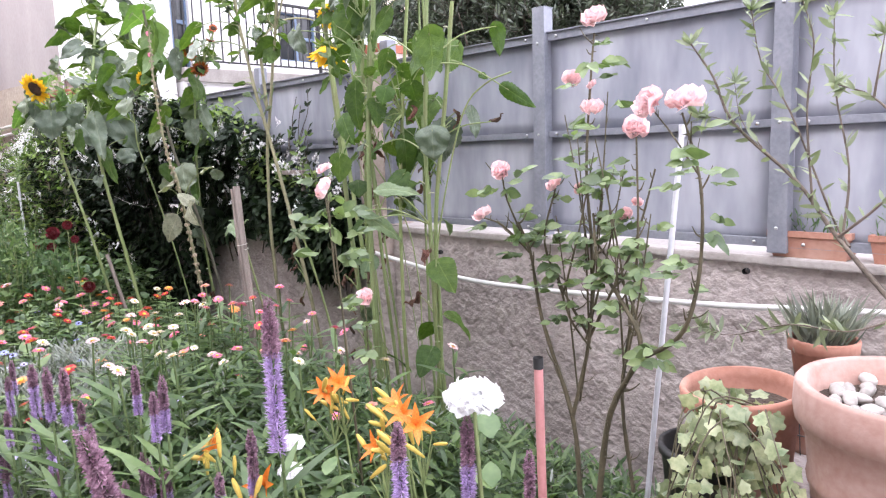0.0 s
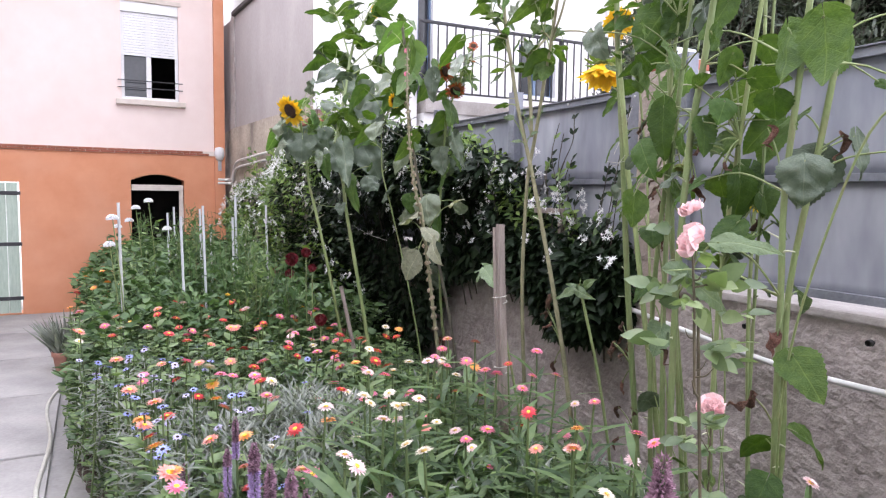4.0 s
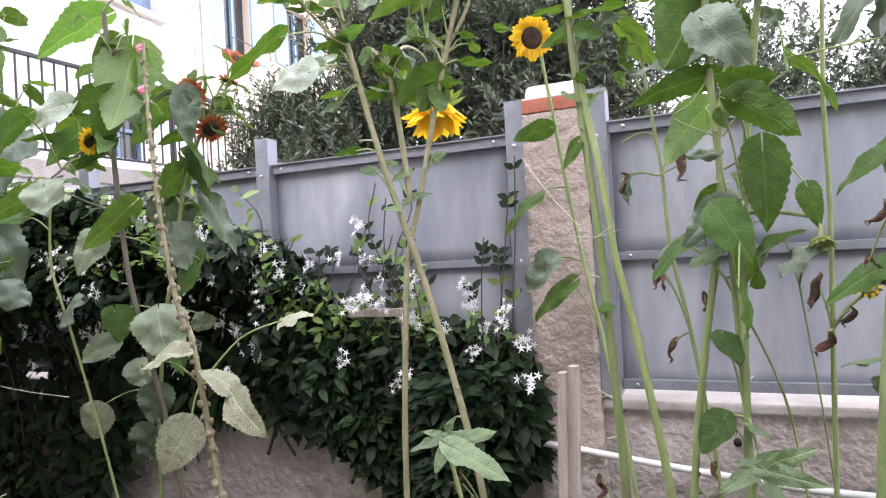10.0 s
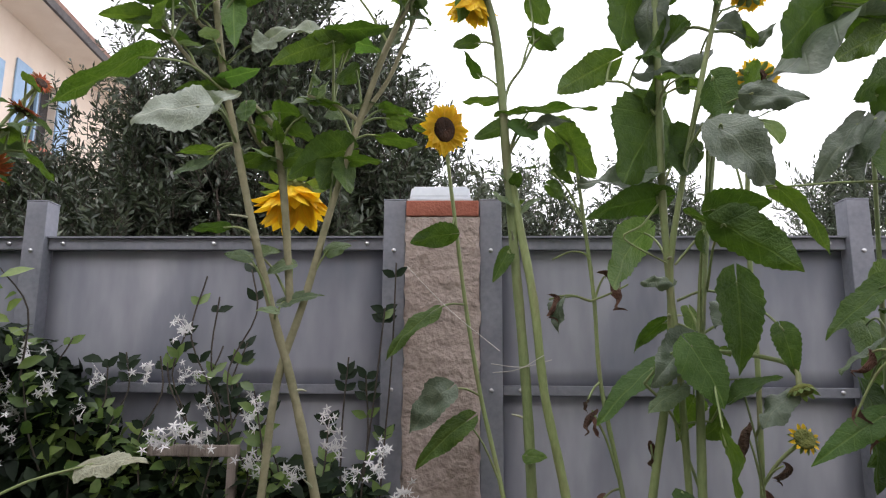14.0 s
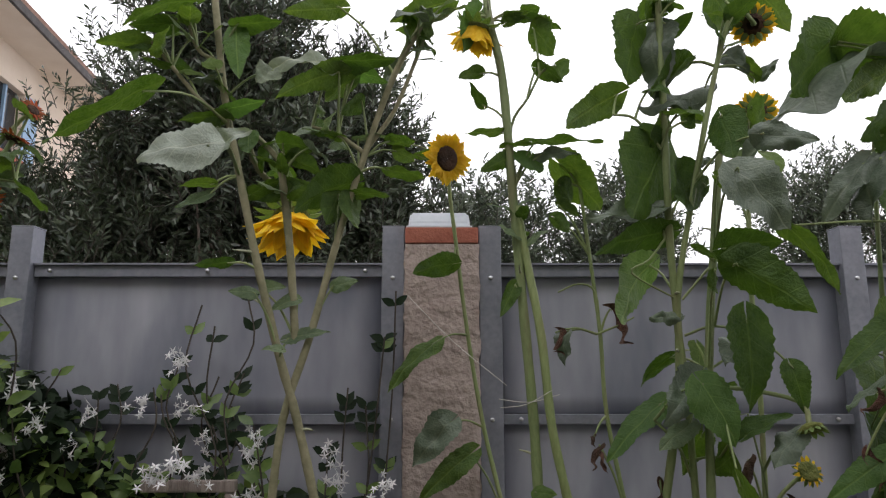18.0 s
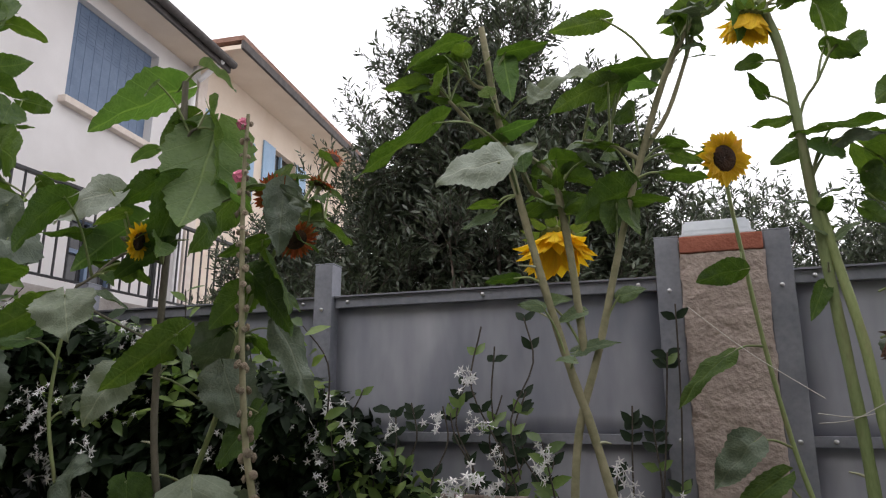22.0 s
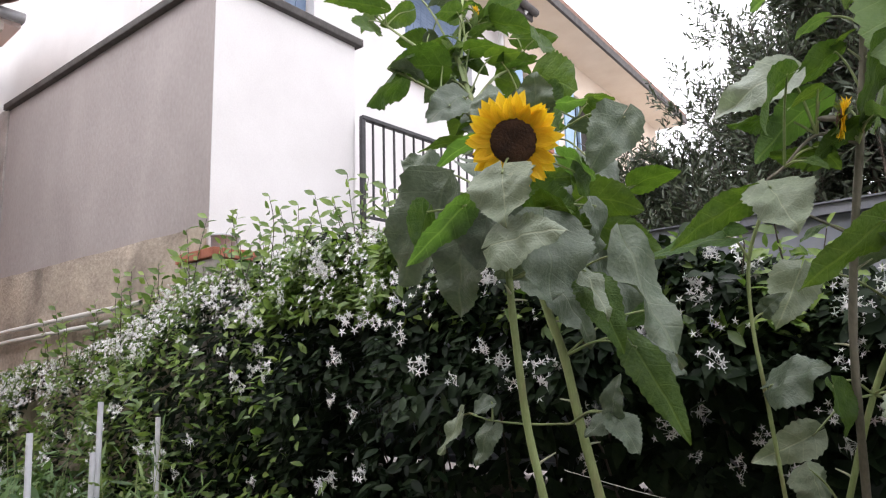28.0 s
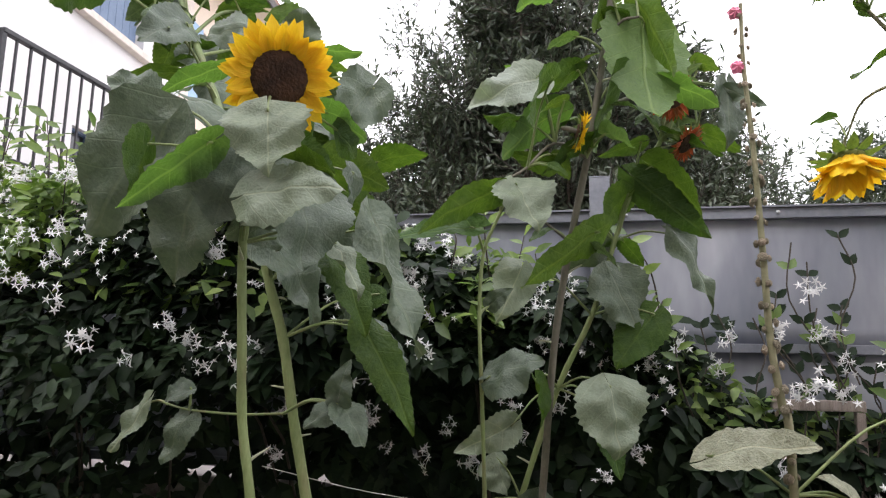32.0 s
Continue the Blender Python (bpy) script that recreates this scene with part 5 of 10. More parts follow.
def flower_head(plant, place, face, radius, style):
    """A head with a domed seed disc, two rings of petals and green bracts behind."""
    rng = random.Random(int(place[0] * 100) + int(place[2] * 1000))
    base = plant.ob.location
    y = Vector(face).normalized()
    x = y.orthogonal().normalized()
    z = x.cross(y)
    turn = Matrix((x, z, y)).transposed().to_4x4()
    if style == "nod":
        radius *= 1.35
    turn.translation = Vector(place) - base
    r = radius * (.52 if style in ("gold", "rust") else .42 if style == "nod" else .8)
    bm = lathe([(r * .55, -r * .45), (r * .95, -r * .2), (r * 1.02, 0), (r * .92, r * .16), (r * .55, r * .24), (r * .2, r * .17), (0.0005, r * .14)], 22)
    head = part("head", bm, DISC if style in ("gold", "rust") else DISCGREEN, plant.ob)
    head.matrix_basis = turn
    if style in PETALS:
        n = 25 if style == "gold" else 18 if style != "bloom" else 12
        for ring in range(2 if style != "bloom" else 1):
            for k in range(n):
                a = 2 * math.pi * (k + .5 * ring) / n + rng.uniform(-.09, .09)
                ob = link("petal", PETALS[style][rng.randrange(3)], None, head)
                ln = radius * (.8 if style == "nod" else .58 if style != "bloom" else .5) * rng.uniform(.86, 1.18)
                lift = rng.uniform(-.15, .35) + .12 * ring + (.85 if style == "nod" else 0)
                ob.matrix_basis = Matrix.Rotation(a, 4, "Z") @ Matrix.Translation((0, r * .86, -.02 * radius * ring)) @ Matrix.Rotation(lift, 4, "X") @ Matrix.Rotation(rng.uniform(-.3, .3), 4, "Y") @ Matrix.Scale(ln, 4)
    n = 12
    for k in range(n):
        a = 2 * math.pi * k / n + .2
        ob = link("bract", BRACT_MESH, None, head)
        up = rng.uniform(.9, 1.25) if style == "bud" else rng.uniform(-.5, .2)
        ob.matrix_basis = Matrix.Rotation(a, 4, "Z") @ Matrix.Translation((0, r * .8, -r * .25)) @ Matrix.Rotation(up, 4, "X") @ Matrix.Scale(radius * (.75 if style == "bud" else .55), 4)
    # bent neck down to the nearest point of the plant
    P = Vector(place) - Vector(face).normalized() * r * .4
    near = min(plant.points, key=lambda p: (p - P).length + (.2 if p.z > P.z + .12 else 0))
    if .012 < (near - P).length < .45:
        back = P - Vector(face).normalized() * min(.05, (near - P).length * .4)
        link("neck", tube([tuple(near - base), tuple((near + back) / 2 + Vector((0, 0, .01)) - base), tuple(back - base), tuple(P - base)], [.005, .0048, .005, .006], 7), plant.mat, plant.ob)


HOLLYHOCK = None


def hollyhock(points):
    """A faded hollyhock spike with round seed heads along its upper stem."""
    global HOLLYHOCK
    rng = random.Random(9)
    base = Vector(points[0])
    ob = thing("hollyhock", "tall faded hollyhock spike with round seed heads", "hollyhock", base)
    local = [Vector(p) - base for p in points]
    link("stem", tube([tuple(p) for p in local], list(np.linspace(.010, .004, len(local))), 8), STEMGREY, ob)
    seed = lathe([(0.0005, 0), (.55, .08), (.95, .35), (1.0, .6), (.7, .85), (.3, .95), (.12, 1.15), (0.0005, 1.2)], 10)
    me = bpy.data.meshes.new("seed_head")
    seed.to_mesh(me)
    seed.free()
    me.materials.append(material("hollyhock_seed_case", (.24, .20, .13), (.42, .35, .25), .85, 60, 190, .9, .004, vary=.35))
    L = [p.z for p in local]
    for k in range(104):
        z = .95 + (L[-1] - .95) * ((k - k % 3) / 104) ** .9 + rng.uniform(-.008, .008)
        i = max(0, min(len(local) - 2, sum(v < z for v in L) - 1))
        c = local[i].lerp(local[i + 1], (z - L[i]) / (L[i + 1] - L[i]))
        a = k * 2.09 + k // 3 * .8 + rng.uniform(-.5, .5)
        d = Vector((math.cos(a), math.sin(a), rng.uniform(-.1, .5))).normalized()
        o = link("seed_head", me, None, ob)
        size = .0098 * (1.2 - .5 * k / 104) * rng.uniform(.7, 1.2)
        x = d.orthogonal().normalized()
        m = Matrix((x, d.cross(x), d)).transposed().to_4x4()
        m.translation = c + d * .008
        o.matrix_basis = m @ Matrix.Scale(size, 4)
    # last two pink flowers near the top
    v, f = blade(1, .9, 2, 4, .2, -.1, .6, .6)
    pm = mesh_of(v, f)
    pm.materials.append(FLOWERS["pink"])
    for z in (L[-1] - .02, L[-1] - .14):
        i = max(0, min(len(local) - 2, sum(v < z for v in L) - 1))
        for k in range(5):
            o = link("petal", pm, None, ob)
            o.matrix_basis = Matrix.Translation(local[i].lerp(local[i + 1], (z - L[i]) / (L[i + 1] - L[i])) + Vector((-.012, -.012, 0))) @ Matrix.Rotation(k * 1.256, 4, "Y") @ Matrix.Rotation(.7, 4, "X") @ Matrix.Scale(.022, 4)
    HOLLYHOCK = Plant(ob, points, STEMGREY)


sun_main = sunflower_plant("sunflower with a large yellow head and drooping green leaves with painted grey sheen", [(-1.91, -0.81, -0.05), (-1.92, -1.05, 1.39), (-1.93, -1.08, 1.53), (-1.92, -1.12, 1.68), (-1.92, -1.14, 1.86), (-1.89, -1.17, 1.97), (-1.85, -1.20, 2.10)], 0.011, 0.008)
flower_head(sun_main, (-1.803, -1.268, 2.120), (0.38, -0.78, -0.49), 0.094, "gold")
sun_tall = sunflower_plant("tall branching sunflower with buds and green leaves with painted grey sheen", [(-1.77, -0.68, -0.05), (-1.89, -0.85, 1.35), (-1.92, -0.87, 1.52), (-1.95, -0.88, 1.69), (-1.98, -0.90, 1.81), (-2.00, -0.92, 1.93)], 0.013, 0.011)
branch(sun_tall, [(-2.01, -0.91, 1.95), (-2.11, -0.85, 2.12), (-2.23, -0.77, 2.32), (-2.37, -0.69, 2.56), (-2.50, -0.60, 2.79)], 0.012, 0.0090)
branch(sun_tall, [(-2.47, -0.61, 2.74), (-2.51, -0.53, 2.87), (-2.52, -0.47, 2.93), (-2.52, -0.45, 2.97)], 0.006, 0.0040)
branch(sun_tall, [(-2.48, -0.61, 2.75), (-2.61, -0.42, 3.06), (-2.70, -0.29, 3.27), (-2.80, -0.20, 3.44)], 0.006, 0.0040)
branch(sun_tall, [(-2.42, -0.65, 2.64), (-2.62, -0.56, 2.97), (-2.75, -0.53, 3.15), (-2.84, -0.54, 3.27)], 0.005, 0.0030)
branch(sun_tall, [(-2.38, -0.68, 2.57), (-2.59, -0.66, 2.79), (-2.81, -0.64, 2.99), (-2.99, -0.62, 3.17)], 0.006, 0.0040)
branch(sun_tall, [(-2.34, -0.71, 2.50), (-2.42, -0.78, 2.55), (-2.51, -0.85, 2.62), (-2.53, -0.91, 2.63)], 0.005, 0.0035)
branch(sun_tall, [(-2.35, -0.69, 2.53), (-2.37, -0.54, 2.67), (-2.37, -0.42, 2.74), (-2.38, -0.34, 2.79)], 0.006, 0.0040)
branch(sun_tall, [(-2.30, -0.72, 2.45), (-2.24, -0.58, 2.53), (-2.16, -0.51, 2.50), (-2.10, -0.47, 2.46)], 0.005, 0.0030)
branch(sun_tall, [(-2.23, -0.77, 2.32), (-2.30, -0.78, 2.44), (-2.33, -0.83, 2.48), (-2.29, -0.89, 2.44)], 0.004, 0.0030)
branch(sun_tall, [(-2.20, -0.78, 2.27), (-2.12, -0.76, 2.28), (-2.05, -0.72, 2.32), (-2.01, -0.70, 2.35)], 0.004, 0.0030)
flower_head(sun_tall, (-2.530, -0.435, 2.986), (0.72, 0.68, 0.05), 0.054, "gold")
flower_head(sun_tall, (-2.792, -0.150, 3.484), (0.00, -0.29, 0.96), 0.022, "bud")
flower_head(sun_tall, (-2.867, -0.539, 3.292), (0.10, -0.29, 0.96), 0.024, "bud")
branch(sun_tall, [(-1.93, -0.90, 1.53), (-2.01, -0.95, 1.53), (-2.09, -1.00, 1.54), (-2.14, -1.00, 1.55)], 0.003, 0.002)
sun_thin = sunflower_plant("thin young sunflower stem tied with string", [(-1.54, -0.41, -0.04), (-1.53, -0.66, 1.34), (-1.53, -0.72, 1.57), (-1.53, -0.77, 1.75), (-1.52, -0.78, 1.89), (-1.48, -0.80, 1.98)], 0.006, 0.004)
sun_dark = sunflower_plant("sunflower with a dark purple stem and a small yellow flower", [(-1.49, -0.18, -0.04), (-1.40, -0.50, 1.41), (-1.37, -0.60, 1.70), (-1.33, -0.66, 1.93), (-1.28, -0.72, 2.16), (-1.24, -0.75, 2.41), (-1.22, -0.78, 2.56)], 0.011, 0.008)
flower_head(sun_dark, (-1.303, -0.790, 2.160), (0.93, 0.22, -0.20), 0.044, "gold")
branch(sun_dark, [(-1.29, -0.72, 2.12), (-1.36, -0.75, 2.15), (-1.42, -0.80, 2.08), (-1.46, -0.80, 2.03)], 0.004, 0.003)
branch(sun_dark, [(-1.27, -0.72, 2.23), (-1.18, -0.65, 2.29), (-1.07, -0.55, 2.37)], 0.005, 0.004)
branch(sun_dark, [(-1.25, -0.75, 2.37), (-1.21, -0.76, 2.43), (-1.17, -0.78, 2.43)], 0.004, 0.003)
sun_red = sunflower_plant("branching sunflower with rust-red heads", [(-1.67, -0.20, -0.04), (-1.47, -0.40, 1.29), (-1.37, -0.45, 1.58), (-1.28, -0.48, 1.77), (-1.22, -0.50, 1.96), (-1.17, -0.50, 2.10), (-1.10, -0.50, 2.22)], 0.010, 0.006)
flower_head(sun_red, (-1.078, -0.575, 2.315), (0.10, -0.92, -0.30), 0.060, "rust")
flower_head(sun_red, (-1.022, -0.450, 2.380), (0.31, 0.21, 0.93), 0.040, "rust")
flower_head(sun_red, (-1.040, -0.530, 2.205), (0.64, -0.35, -0.62), 0.056, "rust")
flower_head(sun_red, (-0.983, -0.450, 2.451), (0.81, -0.35, 0.46), 0.030, "rust")
branch(sun_red, [(-1.10, -0.50, 2.22), (-1.07, -0.48, 2.27), (-1.06, -0.49, 2.32)], 0.005, 0.004)
branch(sun_red, [(-1.10, -0.50, 2.22), (-1.05, -0.46, 2.27), (-1.00, -0.46, 2.27)], 0.004, 0.003)
branch(sun_red, [(-1.06, -0.48, 2.30), (-1.02, -0.45, 2.37), (-0.99, -0.45, 2.44)], 0.004, 0.003)
sun_nodding = sunflower_plant("forked sunflower with a nodding yellow head", [(-0.10, -0.31, -0.03), (-0.26, -0.48, 1.52), (-0.31, -0.50, 1.73), (-0.35, -0.51, 1.86), (-0.40, -0.53, 2.05), (-0.45, -0.54, 2.26), (-0.49, -0.55, 2.44), (-0.53, -0.55, 2.70)], 0.012, 0.008)
branch(sun_nodding, [(-0.36, -0.50, 1.52), (-0.34, -0.50, 1.73), (-0.29, -0.50, 1.90), (-0.24, -0.50, 2.10), (-0.19, -0.50, 2.28), (-0.11, -0.52, 2.51), (-0.03, -0.55, 2.65)], 0.011, 0.007)
branch(sun_nodding, [(-0.32, -0.50, 1.90), (-0.34, -0.50, 2.10), (-0.36, -0.50, 2.24), (-0.37, -0.50, 2.31)], 0.009, 0.009)
branch(sun_nodding, [(-0.36, -0.50, 2.29), (-0.40, -0.48, 2.34), (-0.46, -0.46, 2.39), (-0.45, -0.40, 2.32), (-0.39, -0.36, 2.27)], 0.007, 0.008)
branch(sun_nodding, [(-0.48, -0.55, 2.38), (-0.55, -0.55, 2.44), (-0.61, -0.56, 2.51), (-0.66, -0.56, 2.57)], 0.006, 0.004)
branch(sun_nodding, [(-0.51, -0.55, 2.52), (-0.56, -0.55, 2.56), (-0.59, -0.56, 2.65)], 0.006, 0.004)
branch(sun_nodding, [(-0.17, -0.50, 2.34), (-0.11, -0.50, 2.43), (-0.06, -0.50, 2.56), (-0.03, -0.50, 2.65)], 0.006, 0.004)
branch(sun_nodding, [(-0.17, -0.50, 2.32), (-0.24, -0.50, 2.37), (-0.30, -0.50, 2.39)], 0.006, 0.004)
branch(sun_nodding, [(-0.36, -0.50, 2.28), (-0.41, -0.32, 2.42), (-0.45, -0.08, 2.46), (-0.465, 0.04, 2.38)], 0.007, 0.003)
flower_head(sun_nodding, (-0.465, 0.05, 2.305), (0.06, -0.22, -0.97), 0.098, "nod")
sun_pillar = sunflower_plant("slender sunflower leaning on the pillar", [(0.31, -0.19, -0.03), (0.16, -0.20, 1.47), (0.11, -0.17, 1.69), (0.07, -0.17, 1.93), (0.04, -0.18, 2.17), (0.02, -0.20, 2.34), (0.03, -0.20, 2.38)], 0.007, 0.005)
flower_head(sun_pillar, (0.013, -0.280, 2.385), (0.45, -0.62, -0.10), 0.066, "gold")
sun_pair = sunflower_plant("pair of thick sunflower stems tied together", [(0.24, -0.25, -0.03), (0.22, -0.39, 1.51), (0.21, -0.40, 1.73), (0.19, -0.41, 1.99), (0.17, -0.42, 2.26), (0.15, -0.42, 2.55), (0.12, -0.42, 2.70), (0.11, -0.42, 2.81)], 0.014, 0.010)
branch(sun_pair, [(0.30, -0.40, 1.45), (0.28, -0.40, 1.56), (0.25, -0.41, 1.71), (0.23, -0.42, 1.91), (0.20, -0.42, 2.09), (0.18, -0.42, 2.22)], 0.012, 0.010)
flower_head(sun_pair, (0.089, -0.420, 2.682), (-0.16, 0.21, -0.96), 0.055, "nod")
branch(sun_pair, [(0.17, -0.42, 2.42), (0.21, -0.43, 2.49), (0.24, -0.44, 2.55)], 0.004, 0.003)
sun_slender = sunflower_plant("slender sunflower with dried brown lower leaves", [(0.52, -0.25, -0.03), (0.43, -0.35, 1.49), (0.39, -0.35, 1.73), (0.38, -0.36, 1.92), (0.36, -0.37, 2.11), (0.34, -0.38, 2.28), (0.33, -0.38, 2.35)], 0.007, 0.004)
branch(sun_slender, [(0.37, -0.37, 2.02), (0.33, -0.37, 2.04), (0.28, -0.37, 2.02)], 0.003, 0.002)
branch(sun_slender, [(0.37, -0.37, 1.92), (0.42, -0.37, 1.94), (0.46, -0.37, 1.96)], 0.003, 0.002)
sun_forked = sunflower_plant("tall forked sunflower with broad green leaves", [(0.36, -0.31, -0.03), (0.48, -0.45, 1.52), (0.52, -0.46, 1.75), (0.53, -0.47, 1.91), (0.52, -0.48, 2.12), (0.52, -0.49, 2.38), (0.52, -0.50, 2.66), (0.52, -0.50, 2.77)], 0.011, 0.008)
branch(sun_forked, [(0.55, -0.46, 1.51), (0.54, -0.47, 1.80), (0.53, -0.48, 1.99), (0.58, -0.50, 2.26), (0.64, -0.52, 2.53), (0.68, -0.54, 2.67)], 0.010, 0.006)
branch(sun_forked, [(0.77, -0.30, 1.49), (0.78, -0.30, 1.80), (0.78, -0.30, 2.08), (0.79, -0.32, 2.38), (0.79, -0.32, 2.48)], 0.008, 0.006)
flower_head(sun_forked, (0.817, -0.330, 2.499), (0.33, 0.94, 0.11), 0.052, "gold")
flower_head(sun_forked, (0.744, -0.500, 2.649), (0.37, 0.86, 0.37), 0.050, "gold")
flower_head(sun_forked, (0.731, -0.616, 1.718), (0.10, -0.45, -0.89), 0.030, "bud")
flower_head(sun_forked, (0.842, -0.373, 1.606), (0.00, -0.9, 0.4), 0.030, "bloom")
branch(sun_forked, [(0.51, -0.48, 2.13), (0.47, -0.48, 2.08), (0.43, -0.48, 2.05)], 0.003, 0.002)
branch(sun_forked, [(0.51, -0.49, 2.34), (0.45, -0.50, 2.41), (0.40, -0.50, 2.42)], 0.004, 0.003)
branch(sun_forked, [(0.54, -0.46, 1.61), (0.50, -0.50, 1.68), (0.45, -0.52, 1.73)], 0.004, 0.003)
branch(sun_forked, [(0.53, -0.46, 1.64), (0.60, -0.48, 1.65), (0.69, -0.48, 1.62)], 0.003, 0.002)
branch(sun_forked, [(0.54, -0.48, 1.99), (0.61, -0.50, 2.07), (0.69, -0.52, 2.12)], 0.003, 0.003)
branch(sun_forked, [(0.54, -0.48, 1.91), (0.60, -0.50, 1.93), (0.67, -0.50, 1.90)], 0.003, 0.003)
sun_near = sunflower_plant("tall sunflower with broad dark leaves near the roses", [(1.15, -0.57, -0.02), (1.16, -0.66, 0.97), (1.17, -0.68, 1.35), (1.18, -0.70, 1.64), (1.23, -0.73, 1.97), (1.27, -0.75, 2.23)], 0.011, 0.008)
auto_leaves(sun_near, 6, 0.50, 1.30, 0.10, 5)
sun_back = sunflower_plant("sunflower stem with hanging leaves beside the roses", [(0.77, -0.61, -0.02), (0.79, -0.68, 0.82), (0.81, -0.70, 1.30), (0.86, -0.72, 1.79), (0.91, -0.73, 2.02), (0.97, -0.75, 2.30)], 0.013, 0.010)
branch(sun_back, [(1.31, -0.72, 1.51), (1.41, -0.72, 1.78), (1.51, -0.71, 1.87), (1.62, -0.70, 1.90)], 0.004, 0.003)
sun_bare = sunflower_plant("bare green sunflower stem with few leaves", [(0.56, -0.42, -0.02), (0.56, -0.46, 0.37), (0.56, -0.48, 0.73), (0.56, -0.50, 1.30), (0.58, -0.50, 1.83), (0.64, -0.50, 2.33)], 0.011, 0.009)
auto_leaves(sun_bare, 5, 0.50, 2.00, 0.09, 11)
sun_bare_twin = sunflower_plant("bare sunflower stem with dried leaves hanging", [(1.07, -0.57, -0.02), (1.11, -0.62, 0.50), (1.17, -0.64, 0.87), (1.17, -0.65, 1.34), (1.25, -0.66, 1.79), (1.31, -0.66, 2.19)], 0.010, 0.008)
auto_leaves(sun_bare_twin, 5, 0.50, 1.90, 0.09, 12)
sun_stray = sunflower_plant("green sunflower stem leaning over the roses", [(0.84, -0.50, -0.02), (0.87, -0.58, 1.00), (0.90, -0.60, 1.40), (0.96, -0.62, 1.80), (1.06, -0.64, 2.40)], 0.010, 0.007)
sun_stray_twin = sunflower_plant("slender sunflower stem with a few hanging leaves", [(0.93, -0.42, -0.02), (0.93, -0.48, 1.00), (0.95, -0.50, 1.50), (0.98, -0.52, 2.30)], 0.008, 0.005)
sun_young = sunflower_plant("young sunflower seedling with a rosette of pale green leaves", [(0.04, -0.66, -0.03), (-0.08, -0.84, 1.25), (-0.09, -0.85, 1.31)], 0.006, 0.005)
put_leaves(sun_young, [((-0.09, -0.86, 1.31), (-0.16, -0.90, 1.29), (0.29, -0.78, 0.55), 0.45, "s"),
    ((-0.09, -0.84, 1.31), (-0.06, -0.88, 1.36), (0.26, -0.80, 0.54), 0.50, "s"),
    ((-0.10, -0.84, 1.31), (-0.13, -0.88, 1.33), (0.29, -0.79, 0.54), 0.50, "s"),
    ((-0.08, -0.86, 1.31), (0.01, -0.90, 1.30), (0.24, -0.80, 0.56), 0.40, "s"),
    ((-0.08, -0.84, 1.30), (0.05, -0.88, 1.34), (0.23, -0.81, 0.55), 0.40, "s"),
    ((-0.06, -0.90, 1.30), (-0.08, -0.94, 1.26), (0.26, -0.78, 0.57), 0.60, "s"),
    ((-0.05, -0.90, 1.30), (0.10, -0.94, 1.26), (0.21, -0.79, 0.58), 0.40, "s")])
sun_young_right = sunflower_plant("young sunflower seedling with pale green leaves", [(0.50, -0.60, -0.02), (0.57, -0.88, 1.25), (0.57, -0.90, 1.31)], 0.006, 0.005)
put_leaves(sun_young_right, [((0.58, -0.92, 1.31), (0.51, -0.96, 1.27), (0.16, -0.82, 0.55), 0.50, "s"),
    ((0.58, -0.90, 1.31), (0.55, -0.94, 1.33), (0.15, -0.83, 0.54), 0.40, "s"),
    ((0.58, -0.90, 1.31), (0.61, -0.94, 1.35), (0.14, -0.84, 0.53), 0.50, "s"),
    ((0.59, -0.93, 1.31), (0.68, -0.97, 1.30), (0.11, -0.83, 0.55), 0.45, "s"),
    ((0.58, -0.90, 1.30), (0.61, -0.94, 1.33), (0.13, -0.83, 0.54), 0.60, "s"),
    ((0.59, -0.90, 1.31), (0.67, -0.94, 1.35), (0.12, -0.84, 0.53), 0.40, "s")])
hollyhock([(-0.85, -0.60, -0.06), (-0.90, -0.78, 1.40), (-0.92, -0.81, 1.57), (-0.94, -0.83, 1.70), (-0.95, -0.85, 1.88), (-0.96, -0.86, 2.09), (-0.97, -0.86, 2.26), (-0.97, -0.86, 2.40)])
put_leaves(HOLLYHOCK, [((-1.06, -0.80, 1.47), (-0.87, -0.85, 1.52), (0.2, -0.8, 0.55), 0.60, "h"),
    ((-0.78, -0.78, 1.39), (-0.84, -0.83, 1.46), (0.2, -0.8, 0.55), 0.90, "h"),
    ((-0.91, -0.82, 1.29), (-0.98, -0.87, 1.15), (0.2, -0.8, 0.55), 0.80, "h"),
    ((-0.76, -0.80, 1.37), (-0.66, -0.85, 1.28), (0.2, -0.8, 0.55), 0.80, "h"),
    ((-0.61, -0.75, 1.58), (-0.48, -0.80, 1.60), (0.2, -0.8, 0.55), 0.60, "h")])
put_leaves(sun_forked, [((0.470, -0.480, 2.657), (0.419, -0.510, 2.483), (-0.44, 0.90, -0.03), 0.80, "m"),
    ((0.524, -0.480, 2.650), (0.472, -0.510, 2.477), (-0.66, -0.68, 0.32), 0.60, "d"),
    ((0.586, -0.480, 2.555), (0.465, -0.510, 2.470), (-0.54, 0.65, 0.54), 0.60, "m"),
    ((0.416, -0.480, 2.478), (0.245, -0.510, 2.382), (-0.37, 0.84, 0.40), 0.40, "m"),
    ((0.623, -0.480, 2.490), (0.457, -0.510, 2.440), (-0.15, -0.54, 0.83), 0.40, "d"),
    ((0.521, -0.480, 2.338), (0.394, -0.510, 2.172), (-0.54, 0.80, 0.27), 1.00, "m"),
    ((0.491, -0.480, 2.193), (0.329, -0.510, 2.189), (0.12, -0.70, 0.70), 0.40, "d"),
    ((0.514, -0.480, 2.146), (0.320, -0.510, 2.114), (-0.22, 0.75, 0.63), 0.40, "m")], True)
